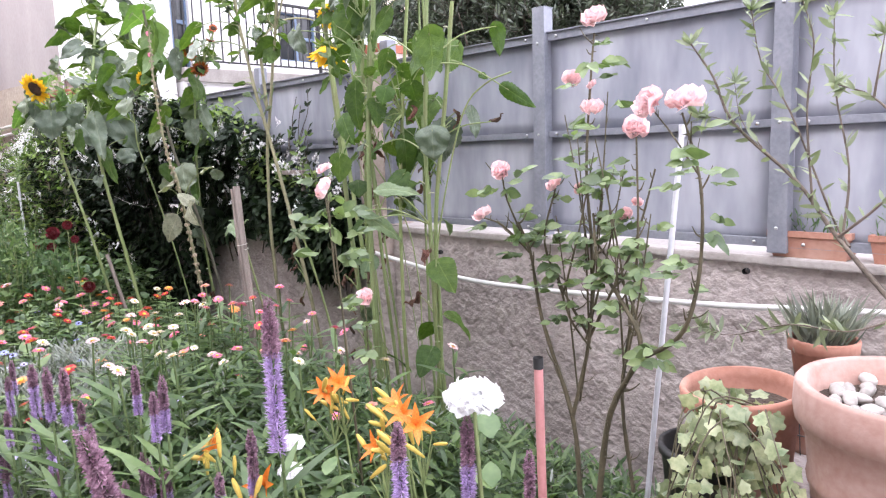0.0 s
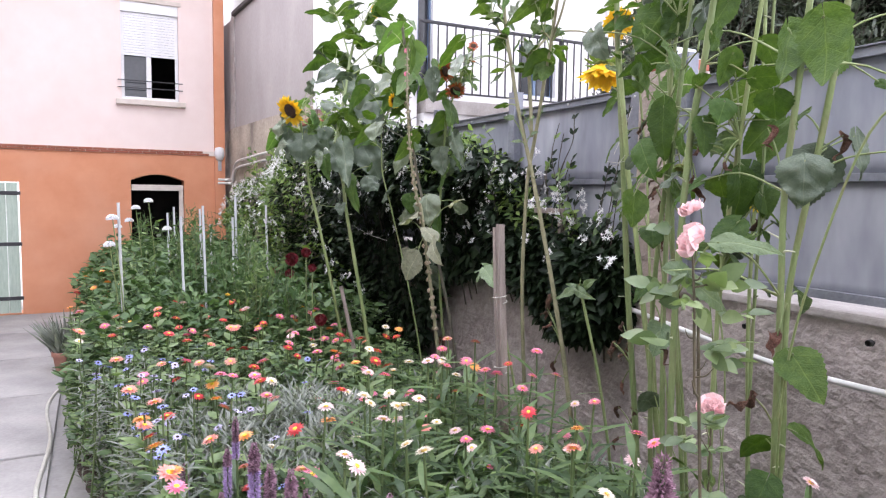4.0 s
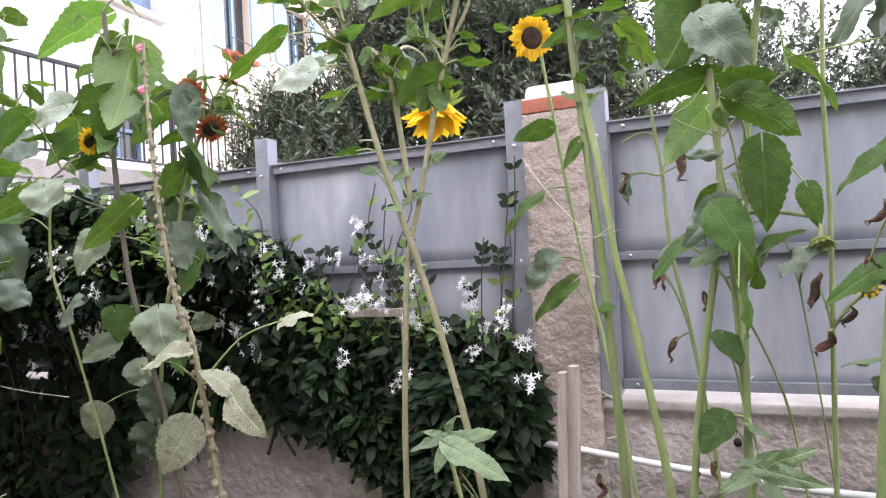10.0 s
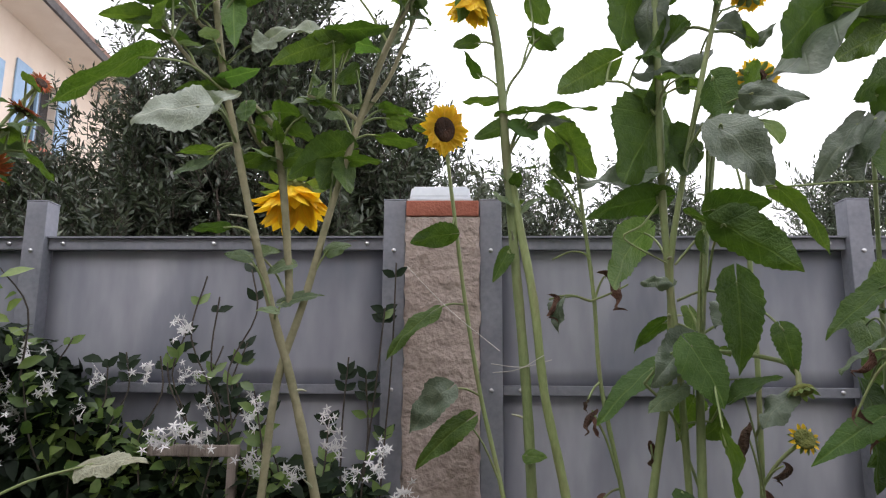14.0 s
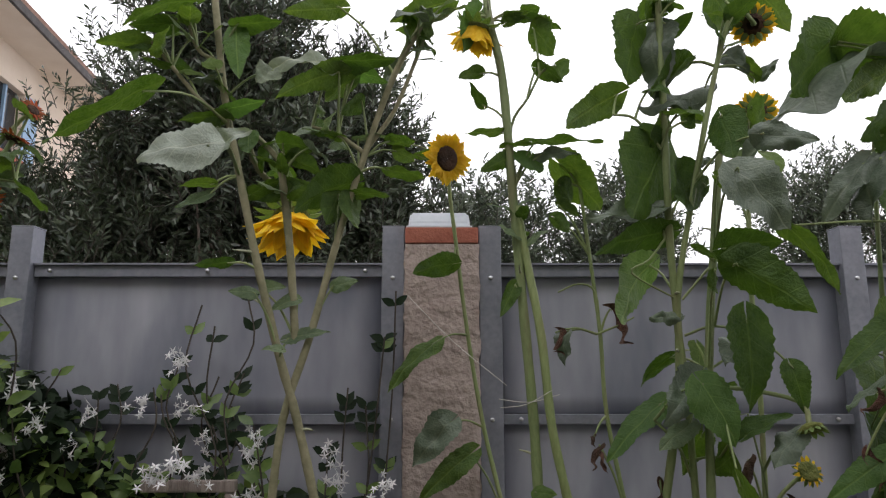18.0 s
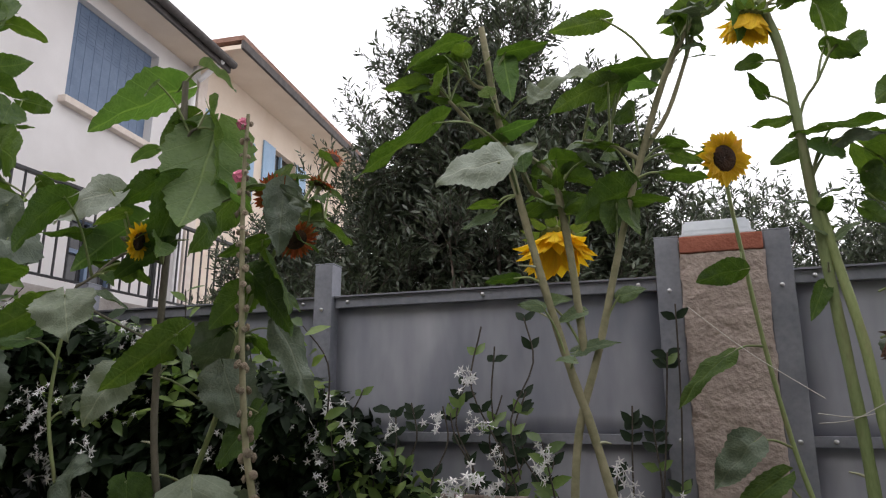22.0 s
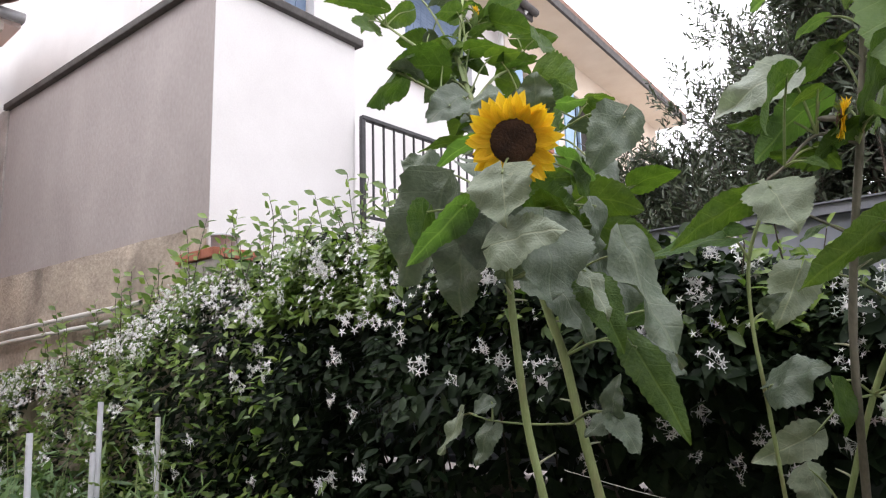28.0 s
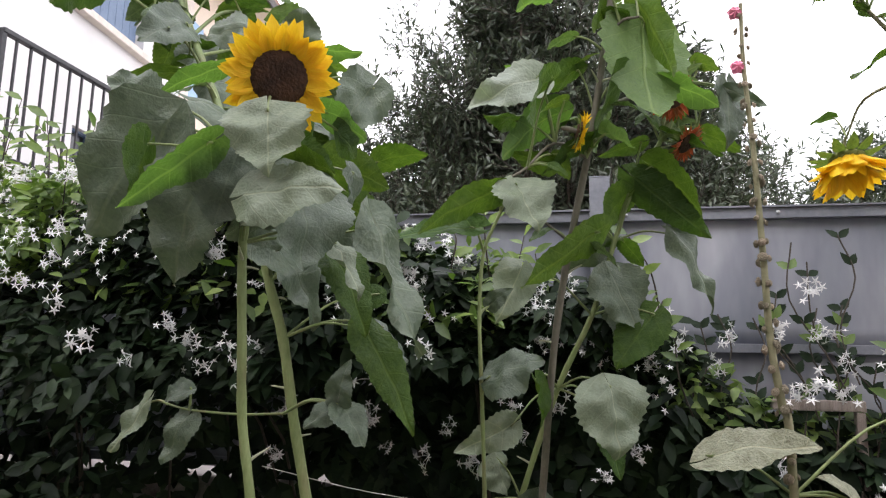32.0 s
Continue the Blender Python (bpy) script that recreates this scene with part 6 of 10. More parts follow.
put_leaves(sun_forked, [((0.598, -0.620, 2.370), (0.618, -0.650, 2.262), (0.86, 0.51, 0.02), 0.80, "m"),
    ((0.733, -0.480, 2.447), (0.757, -0.510, 2.394), (0.93, 0.19, 0.31), 1.20, "m"),
    ((0.630, -0.720, 2.292), (0.731, -0.750, 2.271), (-0.28, -0.96, 0.03), 0.60, "d"),
    ((0.523, -0.840, 2.182), (0.608, -0.870, 2.080), (-0.14, -0.98, 0.17), 0.80, "d"),
    ((0.565, -0.660, 2.220), (0.627, -0.690, 2.164), (0.67, 0.61, 0.42), 0.40, "m"),
    ((0.589, -0.480, 2.287), (0.520, -0.510, 2.188), (-0.46, 0.89, 0.05), 1.00, "m"),
    ((0.683, -0.480, 2.579), (0.722, -0.510, 2.533), (-0.27, -0.89, 0.36), 1.00, "d"),
    ((0.746, -0.480, 2.519), (0.730, -0.510, 2.570), (0.66, 0.55, 0.52), 0.60, "m")], True)
put_leaves(sun_forked, [((0.760, -0.480, 2.524), (0.793, -0.510, 2.556), (-0.69, -0.72, 0.03), 0.60, "d"),
    ((0.663, -0.480, 2.732), (0.708, -0.510, 2.631), (0.90, 0.29, 0.32), 1.00, "m"),
    ((0.785, -0.480, 2.732), (0.837, -0.510, 2.625), (0.84, 0.47, 0.28), 0.60, "m"),
    ((0.565, -0.660, 2.073), (0.663, -0.690, 2.093), (0.14, 0.81, 0.56), 0.80, "m"),
    ((0.572, -0.690, 2.036), (0.710, -0.720, 1.951), (0.46, 0.74, 0.48), 0.60, "m"),
    ((0.500, -0.380, 2.084), (0.370, -0.410, 1.956), (-0.46, 0.84, 0.27), 0.60, "l"),
    ((0.528, -0.480, 1.953), (0.456, -0.510, 1.948), (0.33, -0.86, 0.39), 0.40, "d"),
    ((0.626, -0.600, 1.937), (0.633, -0.630, 1.755), (0.22, -0.96, 0.17), 0.60, "m")], True)
put_leaves(sun_forked, [((0.635, -0.550, 1.899), (0.585, -0.580, 1.849), (-0.40, -0.56, 0.73), 1.00, "d"),
    ((0.524, -0.600, 1.806), (0.595, -0.630, 1.696), (0.22, -0.89, 0.39), 0.80, "u"),
    ((0.615, -0.580, 1.702), (0.693, -0.610, 1.757), (-0.61, -0.53, 0.59), 0.60, "m"),
    ((0.710, -0.600, 1.842), (0.723, -0.630, 1.758), (-0.14, -0.94, 0.31), 0.60, "m"),
    ((0.711, -0.600, 1.713), (0.643, -0.630, 1.648), (-0.51, -0.43, 0.74), 0.60, "d"),
    ((0.479, -0.480, 1.761), (0.341, -0.510, 1.668), (-0.28, -0.72, 0.64), 0.40, "u"),
    ((0.738, -0.300, 1.622), (0.716, -0.330, 1.512), (-0.92, -0.28, 0.26), 0.40, "dry"),
    ((0.528, -0.480, 2.717), (0.462, -0.510, 2.662), (-0.67, 0.54, 0.52), 0.80, "m")], True)
put_leaves(sun_forked, [((0.558, -0.480, 2.635), (0.597, -0.510, 2.677), (-0.02, 0.81, 0.59), 0.60, "m"),
    ((0.610, -0.480, 2.412), (0.581, -0.510, 2.435), (0.34, 0.34, 0.88), 1.00, "m"),
    ((0.530, -0.480, 2.412), (0.471, -0.510, 2.345), (-0.62, 0.76, 0.21), 0.80, "m"),
    ((0.546, -0.480, 2.447), (0.602, -0.510, 2.451), (-0.46, -0.88, -0.14), 0.40, "d"),
    ((0.572, -0.480, 2.433), (0.587, -0.510, 2.382), (0.93, 0.36, 0.06), 0.80, "m"),
    ((0.612, -0.480, 2.253), (0.547, -0.510, 2.218), (-0.55, 0.73, 0.40), 0.80, "m"),
    ((0.678, -0.480, 2.253), (0.629, -0.510, 2.285), (0.37, -0.89, -0.26), 0.60, "d"),
    ((0.597, -0.480, 2.308), (0.618, -0.510, 2.312), (-0.79, -0.52, 0.33), 1.00, "d")], True)
put_leaves(sun_forked, [((0.547, -0.480, 2.694), (0.505, -0.510, 2.707), (0.21, 0.10, 0.97), 1.00, "m")], True)
put_leaves(sun_near, [((0.828, -0.660, 2.524), (0.698, -0.690, 2.385), (-0.42, 0.89, 0.20), 0.80, "m"),
    ((0.848, -0.660, 2.513), (0.969, -0.690, 2.516), (0.17, 0.73, 0.66), 1.20, "m"),
    ((0.939, -0.660, 2.452), (0.795, -0.690, 2.373), (-0.36, 0.88, 0.32), 0.40, "m"),
    ((0.903, -0.660, 2.485), (0.588, -0.690, 2.361), (-0.29, -0.46, 0.84), 0.40, "d"),
    ((0.941, -0.660, 2.364), (0.841, -0.690, 2.289), (-0.41, 0.90, 0.18), 0.60, "m"),
    ((0.869, -0.660, 2.251), (0.756, -0.690, 2.145), (-0.24, -0.84, 0.50), 0.40, "d"),
    ((0.887, -0.660, 2.258), (0.837, -0.690, 2.117), (-0.87, -0.32, 0.38), 0.60, "d"),
    ((0.696, -0.660, 2.120), (0.803, -0.690, 2.007), (0.73, 0.27, 0.62), 0.40, "m")], True)
put_leaves(sun_near, [((0.889, -0.660, 1.922), (0.750, -0.690, 1.836), (-0.26, -0.70, 0.66), 0.40, "m"),
    ((0.852, -0.660, 1.672), (0.724, -0.690, 1.611), (-0.06, -0.83, 0.55), 0.40, "u"),
    ((0.911, -0.660, 2.312), (0.931, -0.690, 2.253), (0.94, 0.31, 0.15), 0.80, "m"),
    ((0.934, -0.660, 2.215), (0.877, -0.690, 2.090), (-0.16, 0.97, -0.16), 0.60, "m")], True)
put_leaves(sun_near, [((1.175, -0.758, 1.900), (1.152, -0.717, 1.831), (0.53, -0.64, -0.55), 1.20, "m"),
    ((1.257, -0.735, 1.720), (1.271, -0.745, 1.608), (0.56, -0.82, 0.15), 1.20, "d"),
    ((1.199, -0.747, 2.065), (1.233, -0.781, 1.911), (0.00, 0.98, -0.21), 0.60, "m"),
    ((1.267, -0.708, 2.005), (1.255, -0.700, 1.935), (-0.94, 0.27, 0.19), 1.00, "m"),
    ((1.290, -0.640, 1.786), (1.274, -0.600, 1.698), (0.83, -0.44, -0.35), 0.40, "dry"),
    ((1.152, -0.742, 1.807), (1.188, -0.770, 1.728), (0.47, -0.75, 0.47), 0.40, "dry")], True)
put_leaves(sun_near, [((1.207, -0.585, 1.741), (1.135, -0.601, 1.593), (0.24, -0.97, -0.01), 1.00, "d"),
    ((1.339, -0.812, 2.056), (1.362, -0.796, 1.889), (-0.06, 0.99, 0.09), 0.80, "m"),
    ((1.250, -0.575, 2.045), (1.249, -0.664, 1.936), (-1.00, 0.06, -0.05), 0.80, "m"),
    ((1.421, -0.543, 2.095), (1.421, -0.510, 1.994), (-0.30, 0.91, 0.29), 0.60, "m"),
    ((1.447, -0.525, 1.868), (1.499, -0.401, 1.794), (0.89, -0.44, -0.11), 0.40, "m"),
    ((1.238, -0.498, 1.797), (1.286, -0.499, 1.684), (0.90, -0.22, 0.38), 0.60, "d"),
    ((1.430, -0.590, 1.744), (1.502, -0.587, 1.785), (0.22, -0.92, -0.33), 0.40, "dry"),
    ((1.007, -0.845, 1.379), (1.064, -0.706, 1.291), (0.91, -0.13, 0.38), 0.40, "s")], True)
put_leaves(sun_near, [((0.970, -0.896, 1.411), (1.031, -0.804, 1.380), (0.65, -0.18, 0.74), 0.60, "s"),
    ((1.156, -0.917, 1.503), (1.290, -0.851, 1.519), (0.27, -0.70, 0.66), 0.40, "s"),
    ((1.279, -0.477, 1.940), (1.312, -0.473, 1.917), (0.49, -0.67, 0.56), 0.80, "m")], True)
put_leaves(sun_slender, [((0.294, -0.370, 2.343), (0.394, -0.400, 2.222), (0.68, 0.61, 0.41), 0.80, "m"),
    ((0.292, -0.370, 2.287), (0.328, -0.400, 2.235), (0.81, 0.52, 0.26), 1.00, "m"),
    ((0.290, -0.370, 2.235), (0.340, -0.400, 2.207), (0.63, 0.46, 0.63), 0.60, "m"),
    ((0.276, -0.370, 2.205), (0.322, -0.400, 2.162), (0.68, 0.69, 0.25), 0.60, "m"),
    ((0.404, -0.370, 1.979), (0.470, -0.400, 1.869), (0.56, -0.65, 0.51), 0.40, "dry"),
    ((0.274, -0.370, 1.925), (0.288, -0.400, 1.847), (-0.25, -0.92, 0.31), 0.40, "dry"),
    ((0.367, -0.370, 1.662), (0.342, -0.400, 1.591), (-0.30, -0.84, 0.46), 0.40, "dry"),
    ((0.371, -0.370, 1.650), (0.377, -0.400, 1.588), (-0.26, -0.88, 0.40), 0.40, "dry")], True)
put_leaves(sun_slender, [((0.355, -0.370, 1.687), (0.339, -0.400, 1.653), (-0.20, -0.69, 0.69), 0.40, "dry"),
    ((0.294, -0.370, 1.925), (0.273, -0.400, 1.855), (-0.60, -0.65, 0.46), 0.60, "d")], True)
put_leaves(sun_pair, [((0.225, -0.420, 2.378), (0.385, -0.450, 2.391), (-0.07, 0.05, 1.00), 0.40, "m"),
    ((0.238, -0.420, 2.348), (0.325, -0.450, 2.357), (-0.33, -0.89, 0.31), 0.40, "d"),
    ((0.169, -0.420, 2.344), (0.083, -0.450, 2.298), (-0.45, 0.85, 0.27), 0.40, "m"),
    ((0.217, -0.420, 2.347), (0.205, -0.450, 2.284), (-0.47, 0.83, -0.30), 1.20, "u"),
    ((0.172, -0.420, 2.031), (0.132, -0.450, 1.952), (-0.11, 0.95, -0.30), 0.40, "m"),
    ((0.176, -0.420, 2.713), (0.300, -0.450, 2.693), (0.18, 0.11, 0.98), 0.40, "m"),
    ((0.232, -0.420, 2.679), (0.283, -0.450, 2.598), (0.84, 0.40, 0.38), 1.00, "m"),
    ((0.236, -0.420, 2.573), (0.306, -0.450, 2.541), (0.52, 0.41, 0.75), 0.80, "m")], True)
put_leaves(sun_pair, [((0.286, -0.420, 2.579), (0.300, -0.450, 2.523), (0.92, 0.39, 0.02), 1.00, "m"),
    ((0.096, -0.420, 2.560), (0.031, -0.450, 2.552), (-0.29, 0.38, 0.88), 0.60, "m"),
    ((0.102, -0.420, 2.477), (0.069, -0.450, 2.526), (0.46, 0.59, 0.67), 0.60, "m"),
    ((0.097, -0.420, 2.725), (0.023, -0.450, 2.597), (-0.76, 0.57, 0.31), 0.60, "u"),
    ((0.142, -0.420, 2.404), (0.055, -0.450, 2.402), (-0.12, 0.28, 0.95), 0.40, "m"),
    ((0.212, -0.420, 2.728), (0.243, -0.450, 2.734), (0.08, 0.27, 0.96), 1.20, "m"),
    ((0.156, -0.420, 2.367), (0.241, -0.450, 2.379), (-0.06, 0.22, 0.97), 0.40, "m"),
    ((0.161, -0.420, 2.697), (0.215, -0.450, 2.719), (0.01, 0.59, 0.81), 0.60, "m")], True)
put_leaves(sun_pair, [((0.208, -0.420, 1.568), (0.250, -0.450, 1.569), (-0.43, -0.56, 0.71), 0.80, "m")], True)
put_leaves(sun_pillar, [((0.031, -0.200, 2.119), (-0.081, -0.230, 2.093), (-0.33, 0.81, 0.48), 0.60, "m"),
    ((-0.020, -0.200, 1.906), (-0.155, -0.230, 1.812), (-0.28, -0.72, 0.63), 0.40, "m"),
    ((0.023, -0.200, 1.705), (-0.077, -0.230, 1.605), (-0.19, -0.87, 0.45), 0.60, "d"),
    ((0.073, -0.200, 1.626), (-0.066, -0.230, 1.531), (-0.03, -0.94, 0.34), 0.40, "m"),
    ((-0.065, -0.200, 2.421), (0.007, -0.230, 2.432), (0.04, 0.42, 0.90), 0.40, "m"),
    ((-0.120, -0.200, 2.459), (-0.070, -0.230, 2.461), (0.26, 0.50, 0.82), 0.80, "m")], True)
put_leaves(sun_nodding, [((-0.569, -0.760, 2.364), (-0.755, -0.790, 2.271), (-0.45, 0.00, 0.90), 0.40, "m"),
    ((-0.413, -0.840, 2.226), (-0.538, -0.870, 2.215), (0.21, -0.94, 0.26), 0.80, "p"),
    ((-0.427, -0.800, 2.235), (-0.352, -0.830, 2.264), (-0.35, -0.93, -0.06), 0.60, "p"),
    ((-0.481, -0.560, 2.387), (-0.574, -0.590, 2.394), (-0.08, 0.47, 0.88), 0.40, "m"),
    ((-0.482, -0.560, 2.407), (-0.387, -0.590, 2.420), (0.05, 0.51, 0.86), 0.40, "u"),
    ((-0.499, -0.560, 2.367), (-0.538, -0.590, 2.333), (-0.75, 0.35, 0.56), 1.00, "m"),
    ((-0.447, -0.500, 2.372), (-0.435, -0.530, 2.312), (0.22, 0.89, -0.41), 0.80, "u"),
    ((-0.367, -0.500, 2.348), (-0.281, -0.530, 2.339), (0.26, 0.52, 0.82), 0.80, "m")], True)
put_leaves(sun_nodding, [((-0.346, -0.500, 2.309), (-0.260, -0.530, 2.278), (0.44, 0.56, 0.70), 0.60, "m"),
    ((-0.202, -0.500, 2.254), (-0.339, -0.530, 2.219), (-0.32, 0.65, 0.69), 0.80, "m"),
    ((-0.439, -0.500, 2.226), (-0.365, -0.530, 2.256), (-0.21, 0.37, 0.90), 0.60, "m"),
    ((-0.503, -0.560, 2.235), (-0.567, -0.590, 2.235), (-0.21, 0.45, 0.87), 0.60, "m"),
    ((-0.508, -0.560, 2.211), (-0.570, -0.590, 2.180), (0.29, -0.91, 0.31), 0.40, "s"),
    ((-0.616, -0.560, 2.611), (-0.702, -0.590, 2.611), (-0.20, 0.57, 0.80), 0.60, "m"),
    ((-0.677, -0.560, 2.563), (-0.771, -0.590, 2.564), (-0.14, 0.47, 0.87), 0.60, "m"),
    ((-0.589, -0.560, 2.670), (-0.731, -0.590, 2.647), (-0.17, 0.01, 0.99), 0.40, "m")], True)
put_leaves(sun_nodding, [((-0.469, -0.560, 2.614), (-0.357, -0.590, 2.610), (0.15, 0.45, 0.88), 0.40, "m"),
    ((-0.234, -0.560, 2.656), (-0.361, -0.590, 2.630), (-0.29, 0.83, 0.47), 0.40, "m"),
    ((-0.473, -0.560, 2.605), (-0.444, -0.590, 2.458), (0.02, 0.98, -0.20), 0.40, "u"),
    ((-0.246, -0.560, 2.522), (-0.400, -0.590, 2.532), (0.19, -0.81, 0.55), 0.40, "g"),
    ((-0.383, -0.560, 2.501), (-0.408, -0.590, 2.467), (0.34, -0.82, 0.47), 1.20, "g"),
    ((-0.232, -0.560, 2.495), (-0.379, -0.590, 2.451), (-0.34, 0.51, 0.79), 0.40, "m"),
    ((-0.230, -0.560, 2.522), (-0.100, -0.590, 2.521), (0.06, 0.22, 0.97), 0.40, "m"),
    ((-0.213, -0.500, 2.526), (-0.117, -0.530, 2.506), (0.30, 0.37, 0.88), 0.80, "u")], True)
put_leaves(sun_nodding, [((-0.207, -0.500, 2.509), (-0.275, -0.530, 2.444), (-0.68, 0.56, 0.46), 0.60, "m"),
    ((0.014, -0.500, 2.706), (-0.136, -0.530, 2.652), (-0.38, 0.56, 0.74), 0.40, "m"),
    ((-0.048, -0.500, 2.656), (-0.102, -0.530, 2.579), (-0.79, 0.48, 0.37), 0.80, "m"),
    ((-0.120, -0.500, 2.355), (-0.057, -0.530, 2.350), (0.28, 0.44, 0.85), 0.60, "m"),
    ((-0.106, -0.500, 2.331), (-0.058, -0.530, 2.299), (0.67, 0.57, 0.48), 0.60, "m"),
    ((-0.200, -0.500, 2.227), (-0.113, -0.530, 2.232), (0.12, 0.49, 0.86), 0.40, "m"),
    ((-0.456, -0.560, 2.060), (-0.523, -0.590, 2.055), (-0.33, 0.60, 0.73), 0.40, "m"),
    ((-0.398, -0.560, 1.994), (-0.440, -0.590, 2.002), (0.59, -0.72, 0.36), 0.60, "s")], True)
put_leaves(sun_nodding, [((-0.397, -0.500, 2.011), (-0.345, -0.530, 2.016), (-0.49, -0.79, 0.36), 0.60, "s"),
    ((-0.319, -0.500, 1.989), (-0.372, -0.530, 1.973), (0.23, -0.74, 0.64), 0.60, "s"),
    ((-0.240, -0.500, 2.019), (-0.183, -0.530, 2.026), (-0.47, -0.86, 0.19), 0.60, "s"),
    ((-0.336, -0.500, 1.902), (-0.250, -0.530, 1.927), (-0.40, -0.82, 0.41), 0.40, "s"),
    ((-0.333, -0.560, 1.877), (-0.368, -0.590, 1.878), (0.52, -0.58, 0.63), 0.60, "s"),
    ((-0.574, -0.560, 2.647), (-0.606, -0.590, 2.613), (-0.81, 0.28, 0.51), 0.80, "m"),
    ((-0.234, -0.500, 2.227), (-0.264, -0.530, 2.148), (-0.68, 0.73, -0.01), 0.80, "m"),
    ((-0.201, -0.500, 2.221), (-0.214, -0.530, 2.135), (-0.76, 0.64, -0.11), 0.80, "m")], True)
put_leaves(sun_nodding, [((-0.187, -0.500, 2.452), (-0.234, -0.530, 2.412), (-0.73, 0.46, 0.51), 0.80, "m")], True)
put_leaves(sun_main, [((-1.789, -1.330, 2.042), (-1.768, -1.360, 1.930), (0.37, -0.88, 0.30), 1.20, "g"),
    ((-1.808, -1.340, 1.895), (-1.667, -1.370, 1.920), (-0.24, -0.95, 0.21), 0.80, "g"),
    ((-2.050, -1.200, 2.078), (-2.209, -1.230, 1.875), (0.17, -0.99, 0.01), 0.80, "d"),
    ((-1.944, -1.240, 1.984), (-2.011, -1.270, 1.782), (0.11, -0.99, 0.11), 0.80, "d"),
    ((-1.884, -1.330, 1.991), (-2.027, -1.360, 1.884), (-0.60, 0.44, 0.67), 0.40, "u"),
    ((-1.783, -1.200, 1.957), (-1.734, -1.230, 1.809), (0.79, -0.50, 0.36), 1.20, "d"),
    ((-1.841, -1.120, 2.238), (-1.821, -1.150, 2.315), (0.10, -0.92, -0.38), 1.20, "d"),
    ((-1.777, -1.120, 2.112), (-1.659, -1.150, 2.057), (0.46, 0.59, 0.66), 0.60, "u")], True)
put_leaves(sun_main, [((-1.753, -1.120, 2.076), (-1.687, -1.150, 2.010), (0.62, 0.73, 0.28), 0.80, "m"),
    ((-1.833, -1.120, 2.010), (-1.722, -1.150, 2.011), (0.16, 0.63, 0.76), 0.80, "m"),
    ((-1.802, -1.100, 2.248), (-1.702, -1.130, 2.227), (0.26, 0.18, 0.95), 0.40, "u"),
    ((-1.994, -1.120, 2.217), (-2.140, -1.150, 2.180), (-0.26, 0.10, 0.96), 0.40, "u"),
    ((-2.139, -1.140, 2.157), (-2.222, -1.170, 2.202), (0.50, -0.77, 0.41), 1.00, "d"),
    ((-1.977, -1.080, 2.319), (-2.055, -1.110, 2.308), (0.33, -0.93, 0.17), 1.20, "d"),
    ((-1.758, -1.100, 1.866), (-1.679, -1.130, 1.769), (0.63, -0.43, 0.65), 0.40, "g"),
    ((-1.769, -1.060, 1.844), (-1.675, -1.090, 1.724), (0.53, -0.63, 0.57), 0.60, "m")], True)
put_leaves(sun_main, [((-1.894, -1.148, 2.005), (-1.881, -1.044, 1.858), (1.00, -0.04, 0.06), 1.20, "d"),
    ((-1.866, -1.271, 2.002), (-1.893, -1.295, 1.870), (0.45, -0.89, 0.07), 1.20, "d"),
    ((-2.036, -1.276, 2.013), (-2.034, -1.327, 1.904), (-0.93, -0.34, 0.14), 1.00, "m"),
    ((-1.737, -1.075, 2.006), (-1.738, -1.032, 1.898), (1.00, 0.04, 0.01), 1.00, "d"),
    ((-1.872, -1.238, 2.012), (-1.962, -1.268, 1.932), (-0.66, -0.01, 0.75), 1.00, "m"),
    ((-1.879, -1.124, 2.051), (-1.764, -1.075, 2.010), (-0.21, 0.87, 0.44), 0.80, "m"),
    ((-1.804, -1.181, 1.943), (-1.854, -1.273, 1.867), (0.66, -0.66, 0.36), 0.60, "g")], True)
put_leaves(sun_tall, [((-2.181, -1.000, 1.552), (-2.256, -1.030, 1.457), (-0.04, -0.94, 0.33), 0.40, "g"),
    ((-2.090, -1.000, 1.527), (-2.138, -1.030, 1.437), (0.05, -0.96, 0.29), 0.60, "d"),
    ((-2.090, -1.000, 1.584), (-2.131, -1.030, 1.566), (0.20, -0.69, 0.69), 1.00, "d"),
    ((-1.789, -0.950, 1.559), (-1.777, -0.980, 1.634), (-0.21, -0.92, -0.33), 0.80, "d"),
    ((-1.795, -0.950, 1.555), (-1.852, -0.980, 1.514), (-0.09, -0.74, 0.67), 0.80, "d"),
    ((-1.783, -0.950, 1.555), (-1.716, -0.980, 1.493), (0.43, -0.54, 0.72), 0.80, "d"),
    ((-1.738, -0.950, 1.918), (-1.586, -0.980, 1.676), (0.73, -0.46, 0.51), 0.40, "d"),
    ((-1.754, -0.900, 1.709), (-1.621, -0.930, 1.522), (0.48, -0.74, 0.46), 0.40, "m")], True)
